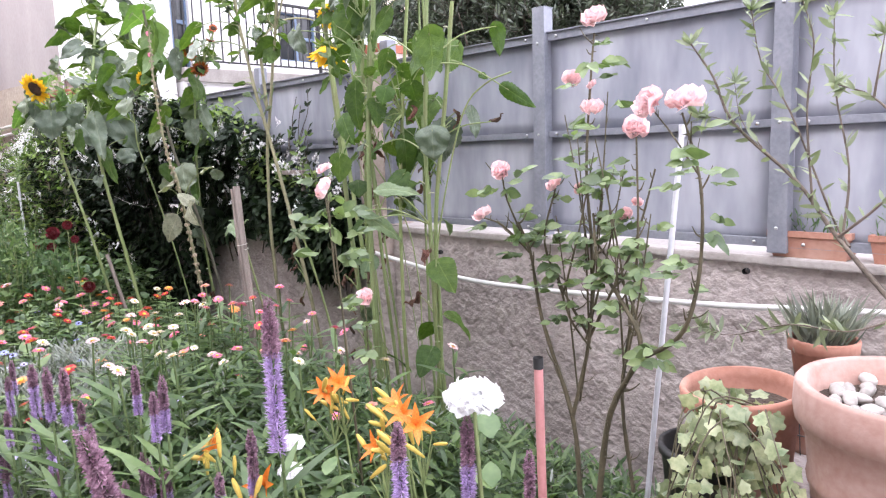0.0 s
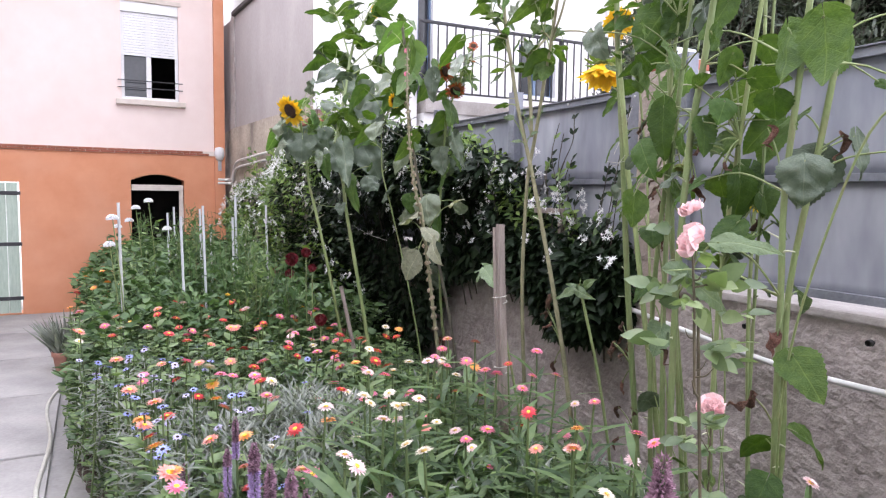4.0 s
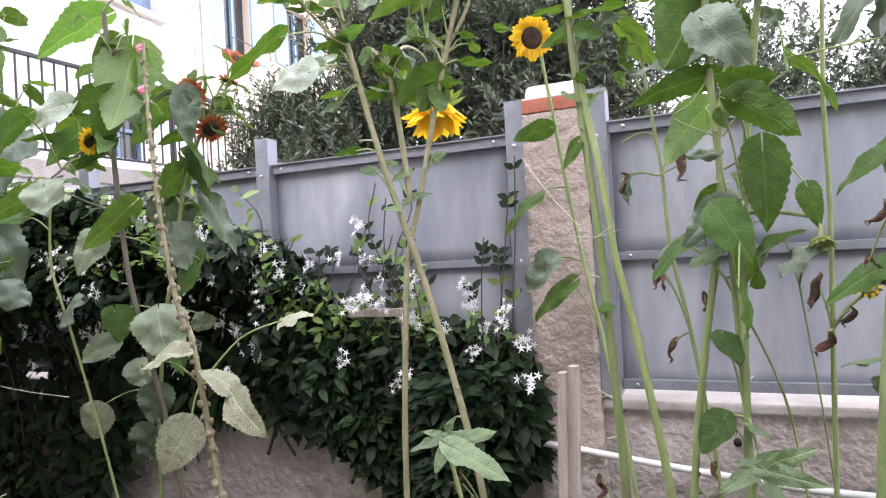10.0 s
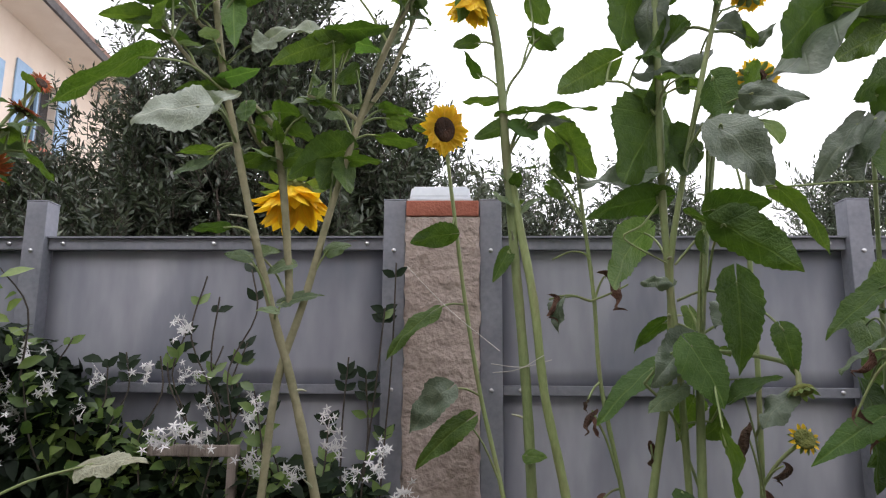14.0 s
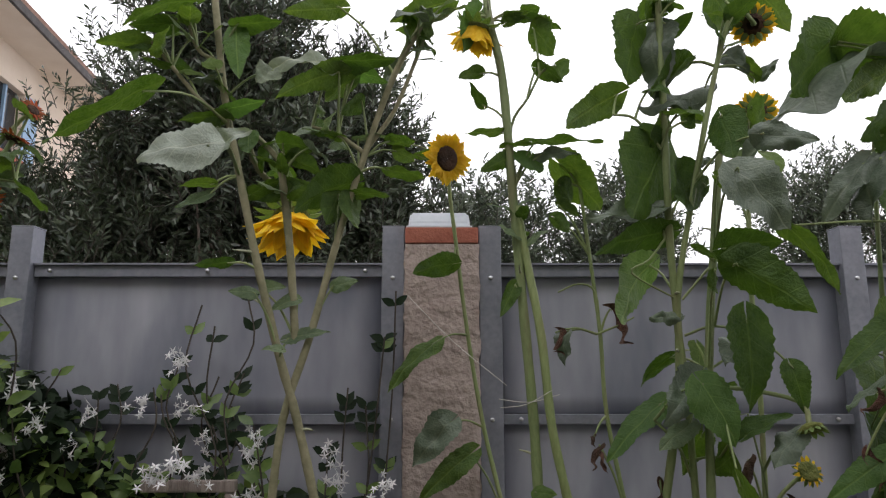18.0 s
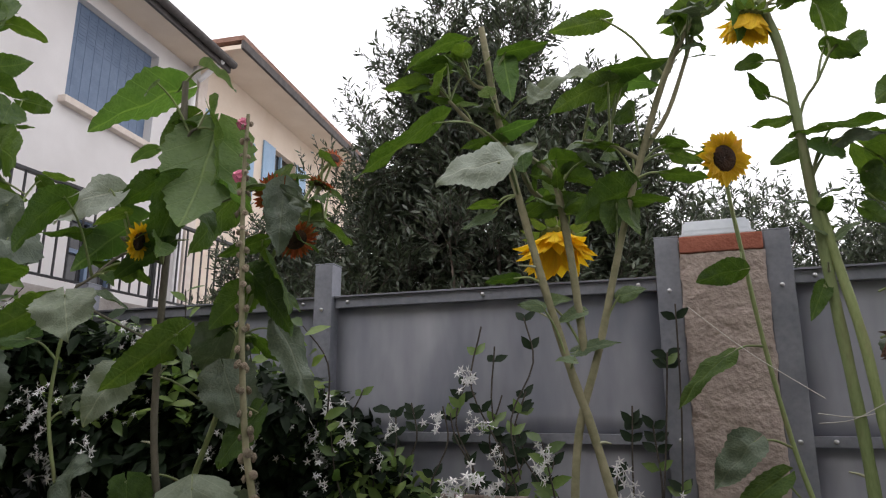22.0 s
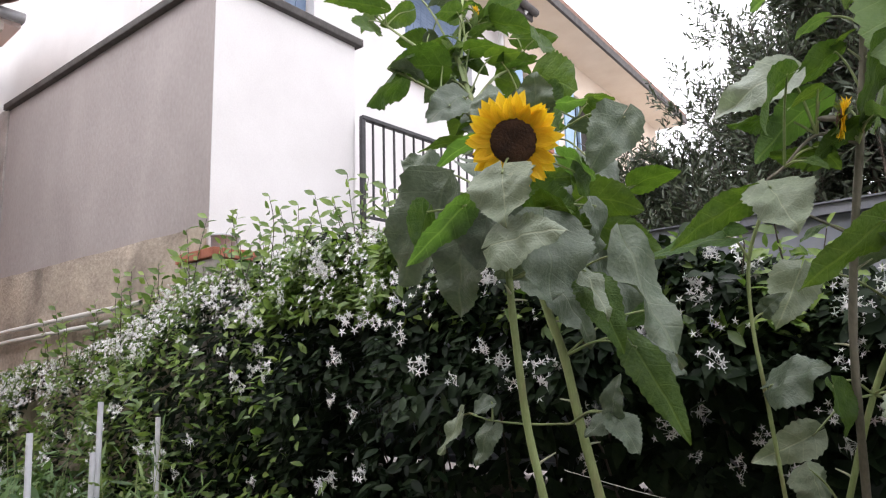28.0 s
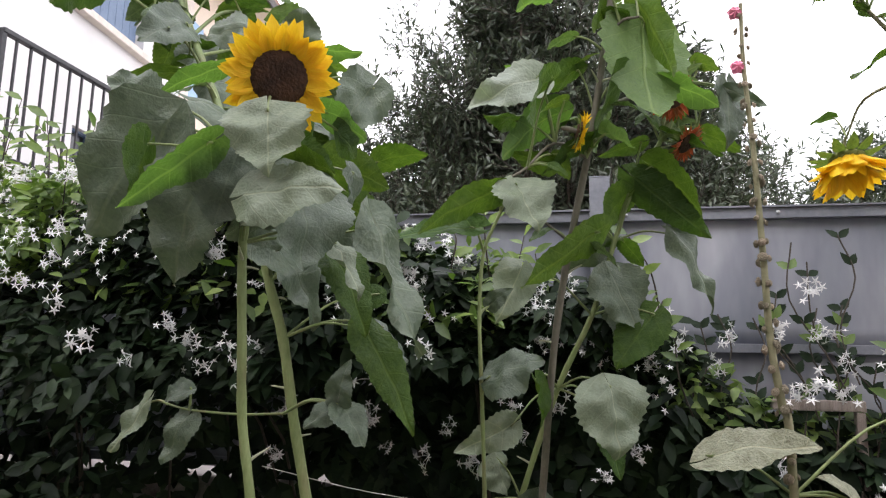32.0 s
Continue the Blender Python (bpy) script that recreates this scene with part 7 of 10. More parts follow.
put_leaves(sun_tall, [((-3.034, -0.385, 3.436), (-3.001, -0.240, 3.514), (-0.52, -0.31, 0.80), 0.60, "m"),
    ((-2.795, -0.597, 3.256), (-2.810, -0.676, 3.234), (-0.44, -0.16, 0.88), 0.60, "m"),
    ((-2.808, -0.139, 3.448), (-2.868, -0.278, 3.459), (-0.45, 0.26, 0.85), 1.00, "m"),
    ((-2.628, -0.240, 3.325), (-2.513, -0.145, 3.301), (-0.15, 0.41, 0.90), 0.60, "m"),
    ((-2.604, -0.274, 3.326), (-2.727, -0.212, 3.488), (0.08, 0.95, -0.31), 0.60, "m"),
    ((-3.032, -0.535, 3.224), (-3.126, -0.702, 3.223), (-0.40, 0.22, 0.89), 0.40, "m"),
    ((-2.707, -0.758, 2.975), (-2.798, -0.894, 2.998), (-0.44, 0.43, 0.79), 0.40, "m"),
    ((-2.872, -0.676, 3.018), (-2.837, -0.708, 2.915), (-0.93, 0.10, -0.34), 1.20, "m")], True)
put_leaves(sun_tall, [((-2.790, -0.528, 3.087), (-2.834, -0.659, 2.992), (-0.90, -0.02, 0.44), 0.60, "m"),
    ((-2.494, -0.588, 2.943), (-2.504, -0.726, 2.907), (-0.71, -0.13, 0.69), 0.60, "m"),
    ((-2.698, -0.319, 3.117), (-2.790, -0.338, 3.231), (-0.05, 0.99, 0.12), 0.80, "m"),
    ((-2.449, -0.452, 2.972), (-2.459, -0.299, 3.102), (-0.90, -0.32, 0.30), 0.60, "m"),
    ((-2.471, -0.447, 2.951), (-2.299, -0.360, 2.907), (-0.05, 0.52, 0.85), 0.60, "m"),
    ((-2.452, -0.270, 2.942), (-2.254, -0.230, 2.886), (-0.06, 0.90, 0.43), 0.40, "m"),
    ((-2.219, -0.485, 2.788), (-2.174, -0.538, 2.688), (-0.93, -0.14, -0.35), 1.00, "m"),
    ((-2.667, -0.545, 2.898), (-2.794, -0.577, 2.957), (0.09, 0.78, 0.62), 0.80, "m")], True)
put_leaves(sun_tall, [((-2.550, -0.604, 2.820), (-2.603, -0.789, 2.749), (-0.53, -0.16, 0.83), 0.40, "m"),
    ((-2.395, -0.651, 2.741), (-2.291, -0.616, 2.755), (-0.21, 0.24, 0.95), 0.80, "m"),
    ((-2.596, -0.407, 2.912), (-2.513, -0.335, 2.876), (0.69, -0.60, 0.41), 0.60, "d"),
    ((-2.418, -0.768, 2.650), (-2.558, -0.854, 2.691), (-0.21, 0.68, 0.70), 1.00, "m"),
    ((-2.596, -0.766, 2.678), (-2.558, -0.990, 2.497), (-0.73, -0.50, 0.47), 0.60, "m"),
    ((-2.438, -0.658, 2.557), (-2.487, -0.732, 2.579), (-0.56, 0.56, 0.61), 0.80, "m"),
    ((-2.265, -0.650, 2.657), (-2.217, -0.531, 2.691), (-0.55, -0.02, 0.84), 0.60, "m"),
    ((-2.420, -0.446, 2.713), (-2.312, -0.427, 2.650), (0.11, 0.88, 0.47), 1.00, "m")], True)
put_leaves(sun_tall, [((-2.209, -0.510, 2.633), (-2.026, -0.537, 2.521), (0.34, 0.87, 0.35), 0.80, "m"),
    ((-2.155, -0.565, 2.539), (-2.069, -0.555, 2.475), (0.07, 0.96, 0.25), 1.00, "m"),
    ((-2.368, -0.513, 2.579), (-2.179, -0.394, 2.475), (0.03, 0.63, 0.77), 0.40, "m"),
    ((-2.287, -0.822, 2.489), (-2.295, -0.968, 2.404), (0.84, -0.30, 0.44), 0.80, "d"),
    ((-2.353, -0.702, 2.441), (-2.311, -0.641, 2.554), (0.58, -0.79, 0.21), 0.80, "d"),
    ((-2.303, -0.698, 2.431), (-2.159, -0.698, 2.265), (0.74, -0.21, 0.64), 1.00, "d"),
    ((-2.048, -0.669, 2.391), (-2.080, -0.758, 2.311), (-0.86, -0.14, 0.50), 1.20, "m"),
    ((-2.103, -0.507, 2.306), (-2.015, -0.646, 2.159), (0.43, -0.51, 0.74), 1.00, "d")], True)
put_leaves(sun_tall, [((-2.194, -0.919, 2.234), (-1.962, -0.816, 2.169), (0.40, -0.38, 0.83), 0.40, "d"),
    ((-2.287, -0.812, 2.352), (-2.418, -0.893, 2.357), (-0.09, 0.21, 0.97), 0.40, "m"),
    ((-2.535, -0.547, 2.746), (-2.602, -0.572, 2.804), (0.02, 0.91, 0.42), 1.00, "m"),
    ((-2.296, -0.666, 2.675), (-2.179, -0.648, 2.678), (-0.12, 0.63, 0.77), 0.60, "m")], True)
put_leaves(sun_tall, [((-1.904, -0.767, 1.951), (-1.826, -0.660, 1.717), (0.93, -0.31, 0.17), 0.80, "d"),
    ((-1.957, -0.970, 1.892), (-1.817, -0.886, 1.761), (0.74, -0.47, 0.49), 0.80, "d"),
    ((-1.979, -0.828, 1.973), (-1.868, -0.817, 1.855), (0.72, -0.19, 0.66), 1.00, "d"),
    ((-1.872, -0.811, 2.023), (-1.753, -0.693, 1.952), (-0.37, 0.72, 0.58), 0.60, "m"),
    ((-1.939, -0.906, 2.076), (-1.906, -0.849, 1.974), (-0.42, 0.84, 0.33), 0.80, "m"),
    ((-1.922, -0.749, 2.230), (-1.808, -0.721, 2.083), (0.78, -0.31, 0.55), 1.00, "d"),
    ((-1.872, -0.873, 2.086), (-1.735, -0.814, 2.056), (-0.15, 0.70, 0.70), 0.80, "m"),
    ((-1.875, -0.766, 2.043), (-1.975, -0.831, 2.009), (-0.51, 0.37, 0.78), 0.80, "m")], True)
put_leaves(sun_tall, [((-1.992, -0.871, 2.156), (-1.890, -0.774, 2.171), (-0.68, 0.65, 0.35), 0.40, "m"),
    ((-1.774, -0.780, 2.114), (-1.663, -0.767, 2.149), (-0.31, 0.50, 0.81), 0.80, "m"),
    ((-2.048, -0.874, 2.128), (-2.081, -0.944, 2.091), (-0.81, 0.06, 0.59), 1.00, "m"),
    ((-1.770, -0.750, 1.800), (-1.841, -0.777, 1.771), (0.22, -0.92, 0.33), 0.80, "m"),
    ((-1.810, -0.746, 2.317), (-1.864, -0.837, 2.174), (0.51, -0.80, 0.32), 0.80, "d"),
    ((-1.945, -0.787, 2.175), (-1.931, -0.871, 2.094), (-0.93, -0.33, 0.18), 1.00, "m"),
    ((-1.757, -0.784, 1.722), (-1.697, -0.733, 1.641), (0.85, -0.25, 0.47), 1.20, "d")], True)
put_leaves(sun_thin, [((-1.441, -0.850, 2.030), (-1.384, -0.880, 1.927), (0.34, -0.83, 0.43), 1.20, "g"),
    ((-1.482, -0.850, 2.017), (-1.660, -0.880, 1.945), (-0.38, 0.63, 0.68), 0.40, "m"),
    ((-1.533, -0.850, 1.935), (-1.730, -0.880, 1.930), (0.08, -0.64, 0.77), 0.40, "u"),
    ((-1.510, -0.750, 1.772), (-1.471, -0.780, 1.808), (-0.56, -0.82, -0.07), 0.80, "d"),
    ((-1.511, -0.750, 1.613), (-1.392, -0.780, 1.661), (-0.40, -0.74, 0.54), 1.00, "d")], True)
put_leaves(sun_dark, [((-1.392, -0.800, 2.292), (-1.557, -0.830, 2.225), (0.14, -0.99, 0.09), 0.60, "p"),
    ((-1.407, -0.740, 2.301), (-1.473, -0.770, 2.347), (0.13, 0.74, 0.67), 0.60, "u"),
    ((-1.305, -0.740, 2.328), (-1.409, -0.770, 2.262), (-0.56, 0.54, 0.63), 0.60, "m"),
    ((-1.350, -0.740, 2.227), (-1.508, -0.770, 2.146), (-0.46, 0.55, 0.69), 0.60, "u"),
    ((-1.368, -0.740, 2.099), (-1.465, -0.770, 2.127), (-0.06, 0.78, 0.63), 0.60, "m"),
    ((-1.268, -0.740, 2.159), (-1.406, -0.770, 2.093), (-0.47, 0.37, 0.80), 0.40, "m"),
    ((-1.261, -0.680, 1.952), (-1.453, -0.710, 1.831), (-0.46, 0.70, 0.55), 0.40, "m"),
    ((-1.154, -0.740, 2.435), (-1.178, -0.770, 2.161), (-0.53, 0.84, -0.05), 0.80, "l")], True)
put_leaves(sun_dark, [((-1.171, -0.740, 2.496), (-1.071, -0.770, 2.282), (0.65, 0.73, 0.20), 0.40, "m"),
    ((-1.218, -0.740, 2.488), (-1.299, -0.770, 2.421), (-0.65, 0.52, 0.55), 0.60, "m"),
    ((-1.111, -0.740, 2.290), (-0.998, -0.770, 2.213), (0.58, 0.37, 0.72), 0.60, "u"),
    ((-0.974, -0.700, 2.282), (-0.959, -0.730, 2.129), (0.47, -0.86, 0.21), 0.60, "d"),
    ((-0.966, -0.700, 2.274), (-0.897, -0.730, 2.221), (-0.39, -0.92, 0.02), 0.40, "d"),
    ((-1.203, -0.740, 2.441), (-1.247, -0.770, 2.473), (0.25, 0.51, 0.82), 1.00, "m")], True)
put_leaves(sun_dark, [((-1.277, -0.736, 2.566), (-1.465, -0.836, 2.466), (-0.52, 0.14, 0.84), 0.60, "u"),
    ((-1.359, -0.952, 2.223), (-1.436, -1.033, 2.125), (-0.81, 0.08, 0.58), 0.60, "m"),
    ((-1.451, -0.746, 2.209), (-1.511, -0.885, 2.183), (-0.49, 0.05, 0.87), 0.40, "m"),
    ((-1.337, -0.802, 2.230), (-1.401, -0.846, 2.204), (-0.49, 0.21, 0.84), 0.60, "m"),
    ((-1.209, -0.765, 2.303), (-1.295, -0.758, 2.141), (-0.88, 0.09, 0.47), 0.80, "m"),
    ((-1.215, -0.542, 2.337), (-1.319, -0.656, 2.178), (-0.86, 0.10, 0.49), 0.60, "m")], True)
put_leaves(sun_red, [((-1.084, -0.520, 2.234), (-0.951, -0.550, 2.175), (0.44, 0.25, 0.86), 0.40, "m"),
    ((-1.128, -0.520, 2.149), (-0.984, -0.550, 2.033), (0.59, 0.56, 0.58), 0.80, "m"),
    ((-1.169, -0.520, 2.122), (-0.989, -0.550, 1.951), (0.25, 0.96, 0.10), 0.40, "m"),
    ((-1.184, -0.520, 2.079), (-1.277, -0.550, 1.998), (-0.61, 0.65, 0.46), 0.80, "m"),
    ((-1.149, -0.520, 2.215), (-1.265, -0.550, 2.175), (-0.38, 0.74, 0.55), 0.40, "m"),
    ((-1.236, -0.520, 1.875), (-1.159, -0.550, 1.741), (0.37, -0.83, 0.40), 1.00, "d"),
    ((-1.132, -0.520, 1.772), (-1.229, -0.550, 1.642), (-0.36, -0.82, 0.45), 0.80, "m"),
    ((-1.245, -0.600, 1.597), (-1.204, -0.630, 1.440), (0.55, -0.78, 0.30), 1.20, "g")], True)
put_leaves(sun_red, [((-1.258, -0.520, 1.501), (-1.212, -0.550, 1.378), (0.25, -0.91, 0.32), 0.60, "u"),
    ((-1.078, -0.520, 1.970), (-0.950, -0.550, 1.817), (0.52, -0.64, 0.56), 0.40, "d"),
    ((-1.064, -0.520, 2.374), (-1.041, -0.550, 2.286), (0.72, 0.70, -0.04), 0.80, "u")], True)
put_leaves(sun_red, [((-1.267, -0.489, 1.989), (-1.341, -0.462, 1.864), (0.75, -0.39, -0.53), 1.20, "d"),
    ((-1.209, -0.486, 1.821), (-1.217, -0.488, 1.718), (0.61, -0.80, -0.03), 1.20, "d"),
    ((-1.450, -0.654, 1.869), (-1.477, -0.731, 1.754), (0.59, -0.72, 0.35), 0.80, "g"),
    ((-1.291, -0.343, 1.561), (-1.327, -0.341, 1.491), (0.76, -0.49, -0.41), 1.20, "g"),
    ((-1.471, -0.595, 1.499), (-1.580, -0.670, 1.435), (0.50, -0.85, 0.15), 0.60, "g"),
    ((-1.530, -0.444, 1.396), (-1.499, -0.434, 1.301), (0.86, -0.45, 0.23), 1.20, "g"),
    ((-1.430, -0.453, 1.305), (-1.441, -0.469, 1.171), (0.59, -0.81, 0.05), 1.00, "d"),
    ((-1.554, -0.374, 1.126), (-1.626, -0.347, 0.989), (0.42, -0.83, -0.38), 1.00, "d")], True)
put_leaves(sun_red, [((-1.625, -0.545, 1.246), (-1.690, -0.544, 1.102), (0.42, -0.89, -0.20), 0.80, "h"),
    ((-1.416, -0.629, 1.608), (-1.384, -0.633, 1.502), (0.95, -0.07, 0.29), 1.20, "m")], True)
put_leaves(sun_bare, [((0.541, -0.538, 1.820), (0.455, -0.630, 1.747), (0.37, -0.77, 0.52), 0.60, "d"),
    ((0.560, -0.662, 1.629), (0.581, -0.676, 1.516), (0.98, -0.11, 0.19), 1.00, "m"),
    ((0.516, -0.527, 1.509), (0.567, -0.563, 1.453), (0.56, -0.36, 0.74), 1.20, "m"),
    ((0.548, -0.652, 2.027), (0.550, -0.633, 1.987), (-0.73, 0.62, 0.27), 1.20, "m"),
    ((0.606, -0.526, 1.661), (0.614, -0.462, 1.621), (0.98, -0.01, 0.17), 1.00, "m")], True)
put_leaves(sun_stray, [((0.908, -0.639, 1.682), (0.888, -0.594, 1.619), (0.62, -0.53, -0.58), 1.20, "m"),
    ((0.993, -0.729, 1.901), (1.004, -0.761, 1.841), (0.68, -0.59, 0.44), 1.20, "u"),
    ((0.894, -0.705, 1.852), (0.938, -0.732, 1.752), (0.89, -0.16, 0.44), 0.80, "m"),
    ((0.968, -0.622, 1.692), (0.959, -0.582, 1.537), (0.88, -0.44, -0.17), 0.60, "m"),
    ((0.956, -0.623, 1.485), (0.953, -0.568, 1.431), (0.78, -0.42, -0.47), 1.20, "d"),
    ((0.958, -0.496, 1.639), (0.996, -0.524, 1.580), (0.39, -0.71, 0.59), 1.20, "m"),
    ((0.974, -0.702, 1.726), (1.023, -0.706, 1.690), (0.21, -0.90, 0.38), 0.40, "dry"),
    ((0.954, -0.645, 1.876), (0.927, -0.634, 1.830), (0.49, -0.74, -0.47), 0.40, "dry")], True)
put_leaves(sun_stray, [((0.907, -0.759, 1.958), (0.929, -0.727, 1.991), (-0.87, 0.09, 0.49), 1.00, "m"),
    ((0.987, -0.788, 2.088), (1.054, -0.794, 2.043), (0.29, 0.91, 0.29), 1.00, "m"),
    ((0.944, -0.638, 2.014), (0.984, -0.611, 1.985), (-0.10, 0.79, 0.60), 1.00, "m")], True)
put_leaves(sun_back, [((0.952, -0.546, 1.953), (0.834, -0.634, 1.863), (-0.73, 0.55, 0.42), 0.60, "m"),
    ((1.073, -0.713, 1.958), (1.155, -0.658, 1.965), (-0.43, 0.55, 0.72), 0.80, "m"),
    ((0.911, -0.513, 1.711), (0.902, -0.589, 1.529), (0.51, -0.80, 0.31), 0.60, "m"),
    ((1.041, -0.564, 1.853), (0.970, -0.632, 1.770), (0.37, -0.85, 0.38), 0.80, "m"),
    ((1.012, -0.727, 2.036), (0.968, -0.731, 1.948), (-0.86, 0.29, 0.42), 0.80, "m"),
    ((0.968, -0.441, 1.862), (0.950, -0.526, 1.738), (0.21, -0.82, 0.53), 0.80, "m"),
    ((1.009, -0.670, 1.551), (0.992, -0.758, 1.468), (0.36, -0.68, 0.64), 0.80, "m"),
    ((0.960, -0.514, 1.636), (0.969, -0.442, 1.561), (0.99, 0.04, 0.16), 1.00, "m")], True)
put_leaves(sun_back, [((0.997, -0.580, 2.090), (1.014, -0.536, 2.017), (-0.09, 0.86, 0.49), 1.00, "m")], True)
crown_leaves(sun_tall, 40, 2.1, 3.1, .10, "mmmsd", 3)
crown_leaves(sun_dark, 14, 1.9, 2.6, .085, "mmsl", 4)
crown_leaves(sun_red, 12, 1.7, 2.4, .08, "mms", 5)
crown_leaves(sun_nodding, 16, 2.1, 2.75, .075, "mmsd", 6)
crown_leaves(sun_forked, 14, 2.0, 2.8, .08, "mms", 7)
crown_leaves(sun_stray, 12, 1.3, 2.4, .10, "mmsd", 8)
crown_leaves(sun_stray_twin, 10, 1.2, 2.3, .10, "mmsd", 9)
crown_leaves(sun_bare, 8, 1.2, 2.3, .09, "mms", 10)
dry_bunch(sun_pair, 0.20, -0.33, 0.55, 1.08, 11, 1)
dry_bunch(sun_nodding, -0.24, -0.45, 0.80, 1.30, 5, 2)
dry_bunch(sun_forked, 0.50, -0.42, 0.90, 1.60, 3, 3)
dry_bunch(sun_forked, 0.78, -0.30, 1.30, 1.75, 2, 4)
dry_bunch(sun_back, 0.80, -0.66, 0.80, 1.90, 3, 5)
dry_bunch(sun_slender, 0.42, -0.33, 0.90, 1.60, 3, 6)
dry_bunch(sun_main, -1.97, -0.80, 0.30, 0.90, 4, 7)
dry_bunch(sun_red, -1.55, -0.30, 0.50, 0.90, 4, 8)

# ---- terracotta pots and the potted shrub ----
def pot_profile(r, h, t=.018):
    return [(0.001, .0), (r * .66, 0), (r * .70, .004), (r * .90, h * .74), (r * .955, h * .76), (r * 1.0, h * .78), (r * 1.02, h * .97), (r * .99, h), (r * .92, h * .995), (r * .88, h * .9), (r * .84, h * .72), (r * .80, h * .70), (0.001, h * .69)]


def pot(label, place, r, h, mat, tilt=(0, 0, 0), soil=True, bands=False):
    p = thing("plant_pot", label, "pot", place, "pots")
    p.rotation_euler = tilt
    prof = pot_profile(r, h)
    if bands:
        prof = [(0.001, 0), (r * .70, 0), (r * .74, .006), (r * .84, h * .45), (r * .865, h * .47), (r * .875, h * .50), (r * .86, h * .53), (r * .90, h * .72), (r * .93, h * .74), (r * .94, h * .78), (r * 1.0, h * .80), (r * 1.02, h * .86), (r * 1.01, h * .98), (r * .98, h), (r * .90, h * .99), (r * .87, h * .85), (0.001, h * .84)]
    part("body", lathe(prof, 40), mat, p)
    if soil:
        part("soil", lathe([(0.001, h * (.86 if bands else .8)), (r * .87, h * (.855 if bands else .79))], 24), SOIL, p)
    return p


plinth = thing("block_plinth", "low concrete block plinth under the pots", "plinth", (2.75, -.72, 0))
part("block", box(-.34, .0, -.36, .30, -.05, .80, .008), STUCCO, plinth)
part("block", box(.004, .62, -.42, .30, -.05, .78, .008), STUCCO, plinth)

pot("wide terracotta pot with a moulded rim above the ivy", (2.53, -.93, .80), .138, .26, TERRA, (.06, -.05, 0), True)
BIG = pot("large limed terracotta pot filled with pebbles", (2.875, -1.0, .74), .21, .41, TERRAPALE, (0, 0, 0), True, True)
pot("small terracotta pot with lavender", (2.60, -.62, .97), .085, .15, TERRA)
pot("terracotta pot in a wire holder", (2.57, -.60, .80), .09, .165, TERRA)
pot("old red flowerpot at the edge of the bed", (-4.7, -2.62, ground_z(-4.7)), .11, .19, TERRA)
for k, x in enumerate((2.36, 2.68, 3.0)):
    tr = thing("window_box", "terracotta trough of heather on the wall", "planter", (x, .12, 1.2255), "troughs")
    bm = bmesh.new()
    for z, g in ((0, .012), (.07, .0), (.075, -.006), (.095, -.006), (.095, .006), (.06, .010)):
        for sx, sy in ((-1, -1), (1, -1), (1, 1), (-1, 1)):
            bm.verts.new((sx * (.13 - g), sy * (.062 - g), z))
    bm.verts.ensure_lookup_table()
    for j in range(5):
        for i in range(4):
            bm.faces.new([bm.verts[j * 4 + i], bm.verts[j * 4 + (i + 1) % 4], bm.verts[j * 4 + 4 + (i + 1) % 4], bm.verts[j * 4 + 4 + i]])
    bm.faces.new([bm.verts[20 + i] for i in range(4)])
    tr.location.y = .06
    part("trough", bm, TERRA, tr)
    rng = np.random.default_rng(60 + k)
    n = 420
    pl = np.stack([rng.uniform(-.12, .12, n), rng.uniform(-.05, .05, n), rng.uniform(.06, .15, n)], -1)
    dd = unit(rng, n) * .7 + np.array([0, 0, .9])
    link("heather", scatter(blade(1, .16, 1, 2, 0, .1), pl, dd, unit(rng, n), rng.uniform(.02, .045, n)), FEATHER, tr, kind="stuff")
# wire ring of the holder
wire = thing("wire_holder", "thin wire holder round a pot", "holder", (2.57, -.60, .80))
for z, r in ((.13, .094), (.06, .083)):
    link("ring", tube([(r * math.cos(a), r * math.sin(a), z) for a in np.linspace(0, 2 * math.pi, 17)], .002, 5), IRON, wire)
for a in (0, 1.57, 3.14, 4.71):
    link("wire", tube([(.068 * math.cos(a), .068 * math.sin(a), 0), (.096 * math.cos(a), .096 * math.sin(a), .15)], .0015, 5), IRON, wire)
# pebbles and a rusty vent cap in the big pot
rng = random.Random(77)
for k in range(46):
    a, d = rng.uniform(0, 6.28), .165 * math.sqrt(rng.random())
    bm = bmesh.new()
    bmesh.ops.create_icosphere(bm, subdivisions=2, radius=1)
    sx, sy, sz = rng.uniform(.016, .034), rng.uniform(.013, .024), rng.uniform(.009, .015)
    for v in bm.verts:
        q = 1 + .16 * noise.noise(v.co * 1.3 + Vector((k * 7, 0, 0)))
        v.co = Vector((v.co.x * sx * q, v.co.y * sy * q, v.co.z * sz * q))
    for f in bm.faces:
        f.smooth = True
    s = part("pebble", bm, STONE)
    tagged(s, "smooth grey pebble in the pot", "pebble", "pebbles")
    s.location = (2.875 + d * math.cos(a), -1.0 + d * math.sin(a), .74 + .41 * .86 + .006 + .012 * rng.random())
    s.rotation_euler = (rng.uniform(-.3, .3), rng.uniform(-.3, .3), rng.uniform(0, 6))
shard = thing("pot_shard", "broken red flowerpot base lying on the pebbles", "shard", (2.90, -1.08, 1.125))
part("piece", lathe([(.018, .012), (.05, .0), (.058, .03), (.054, .032), (.046, .008), (.018, .018)], 18), TERRA, shard)
shard.rotation_euler = (.9, .1, .3)


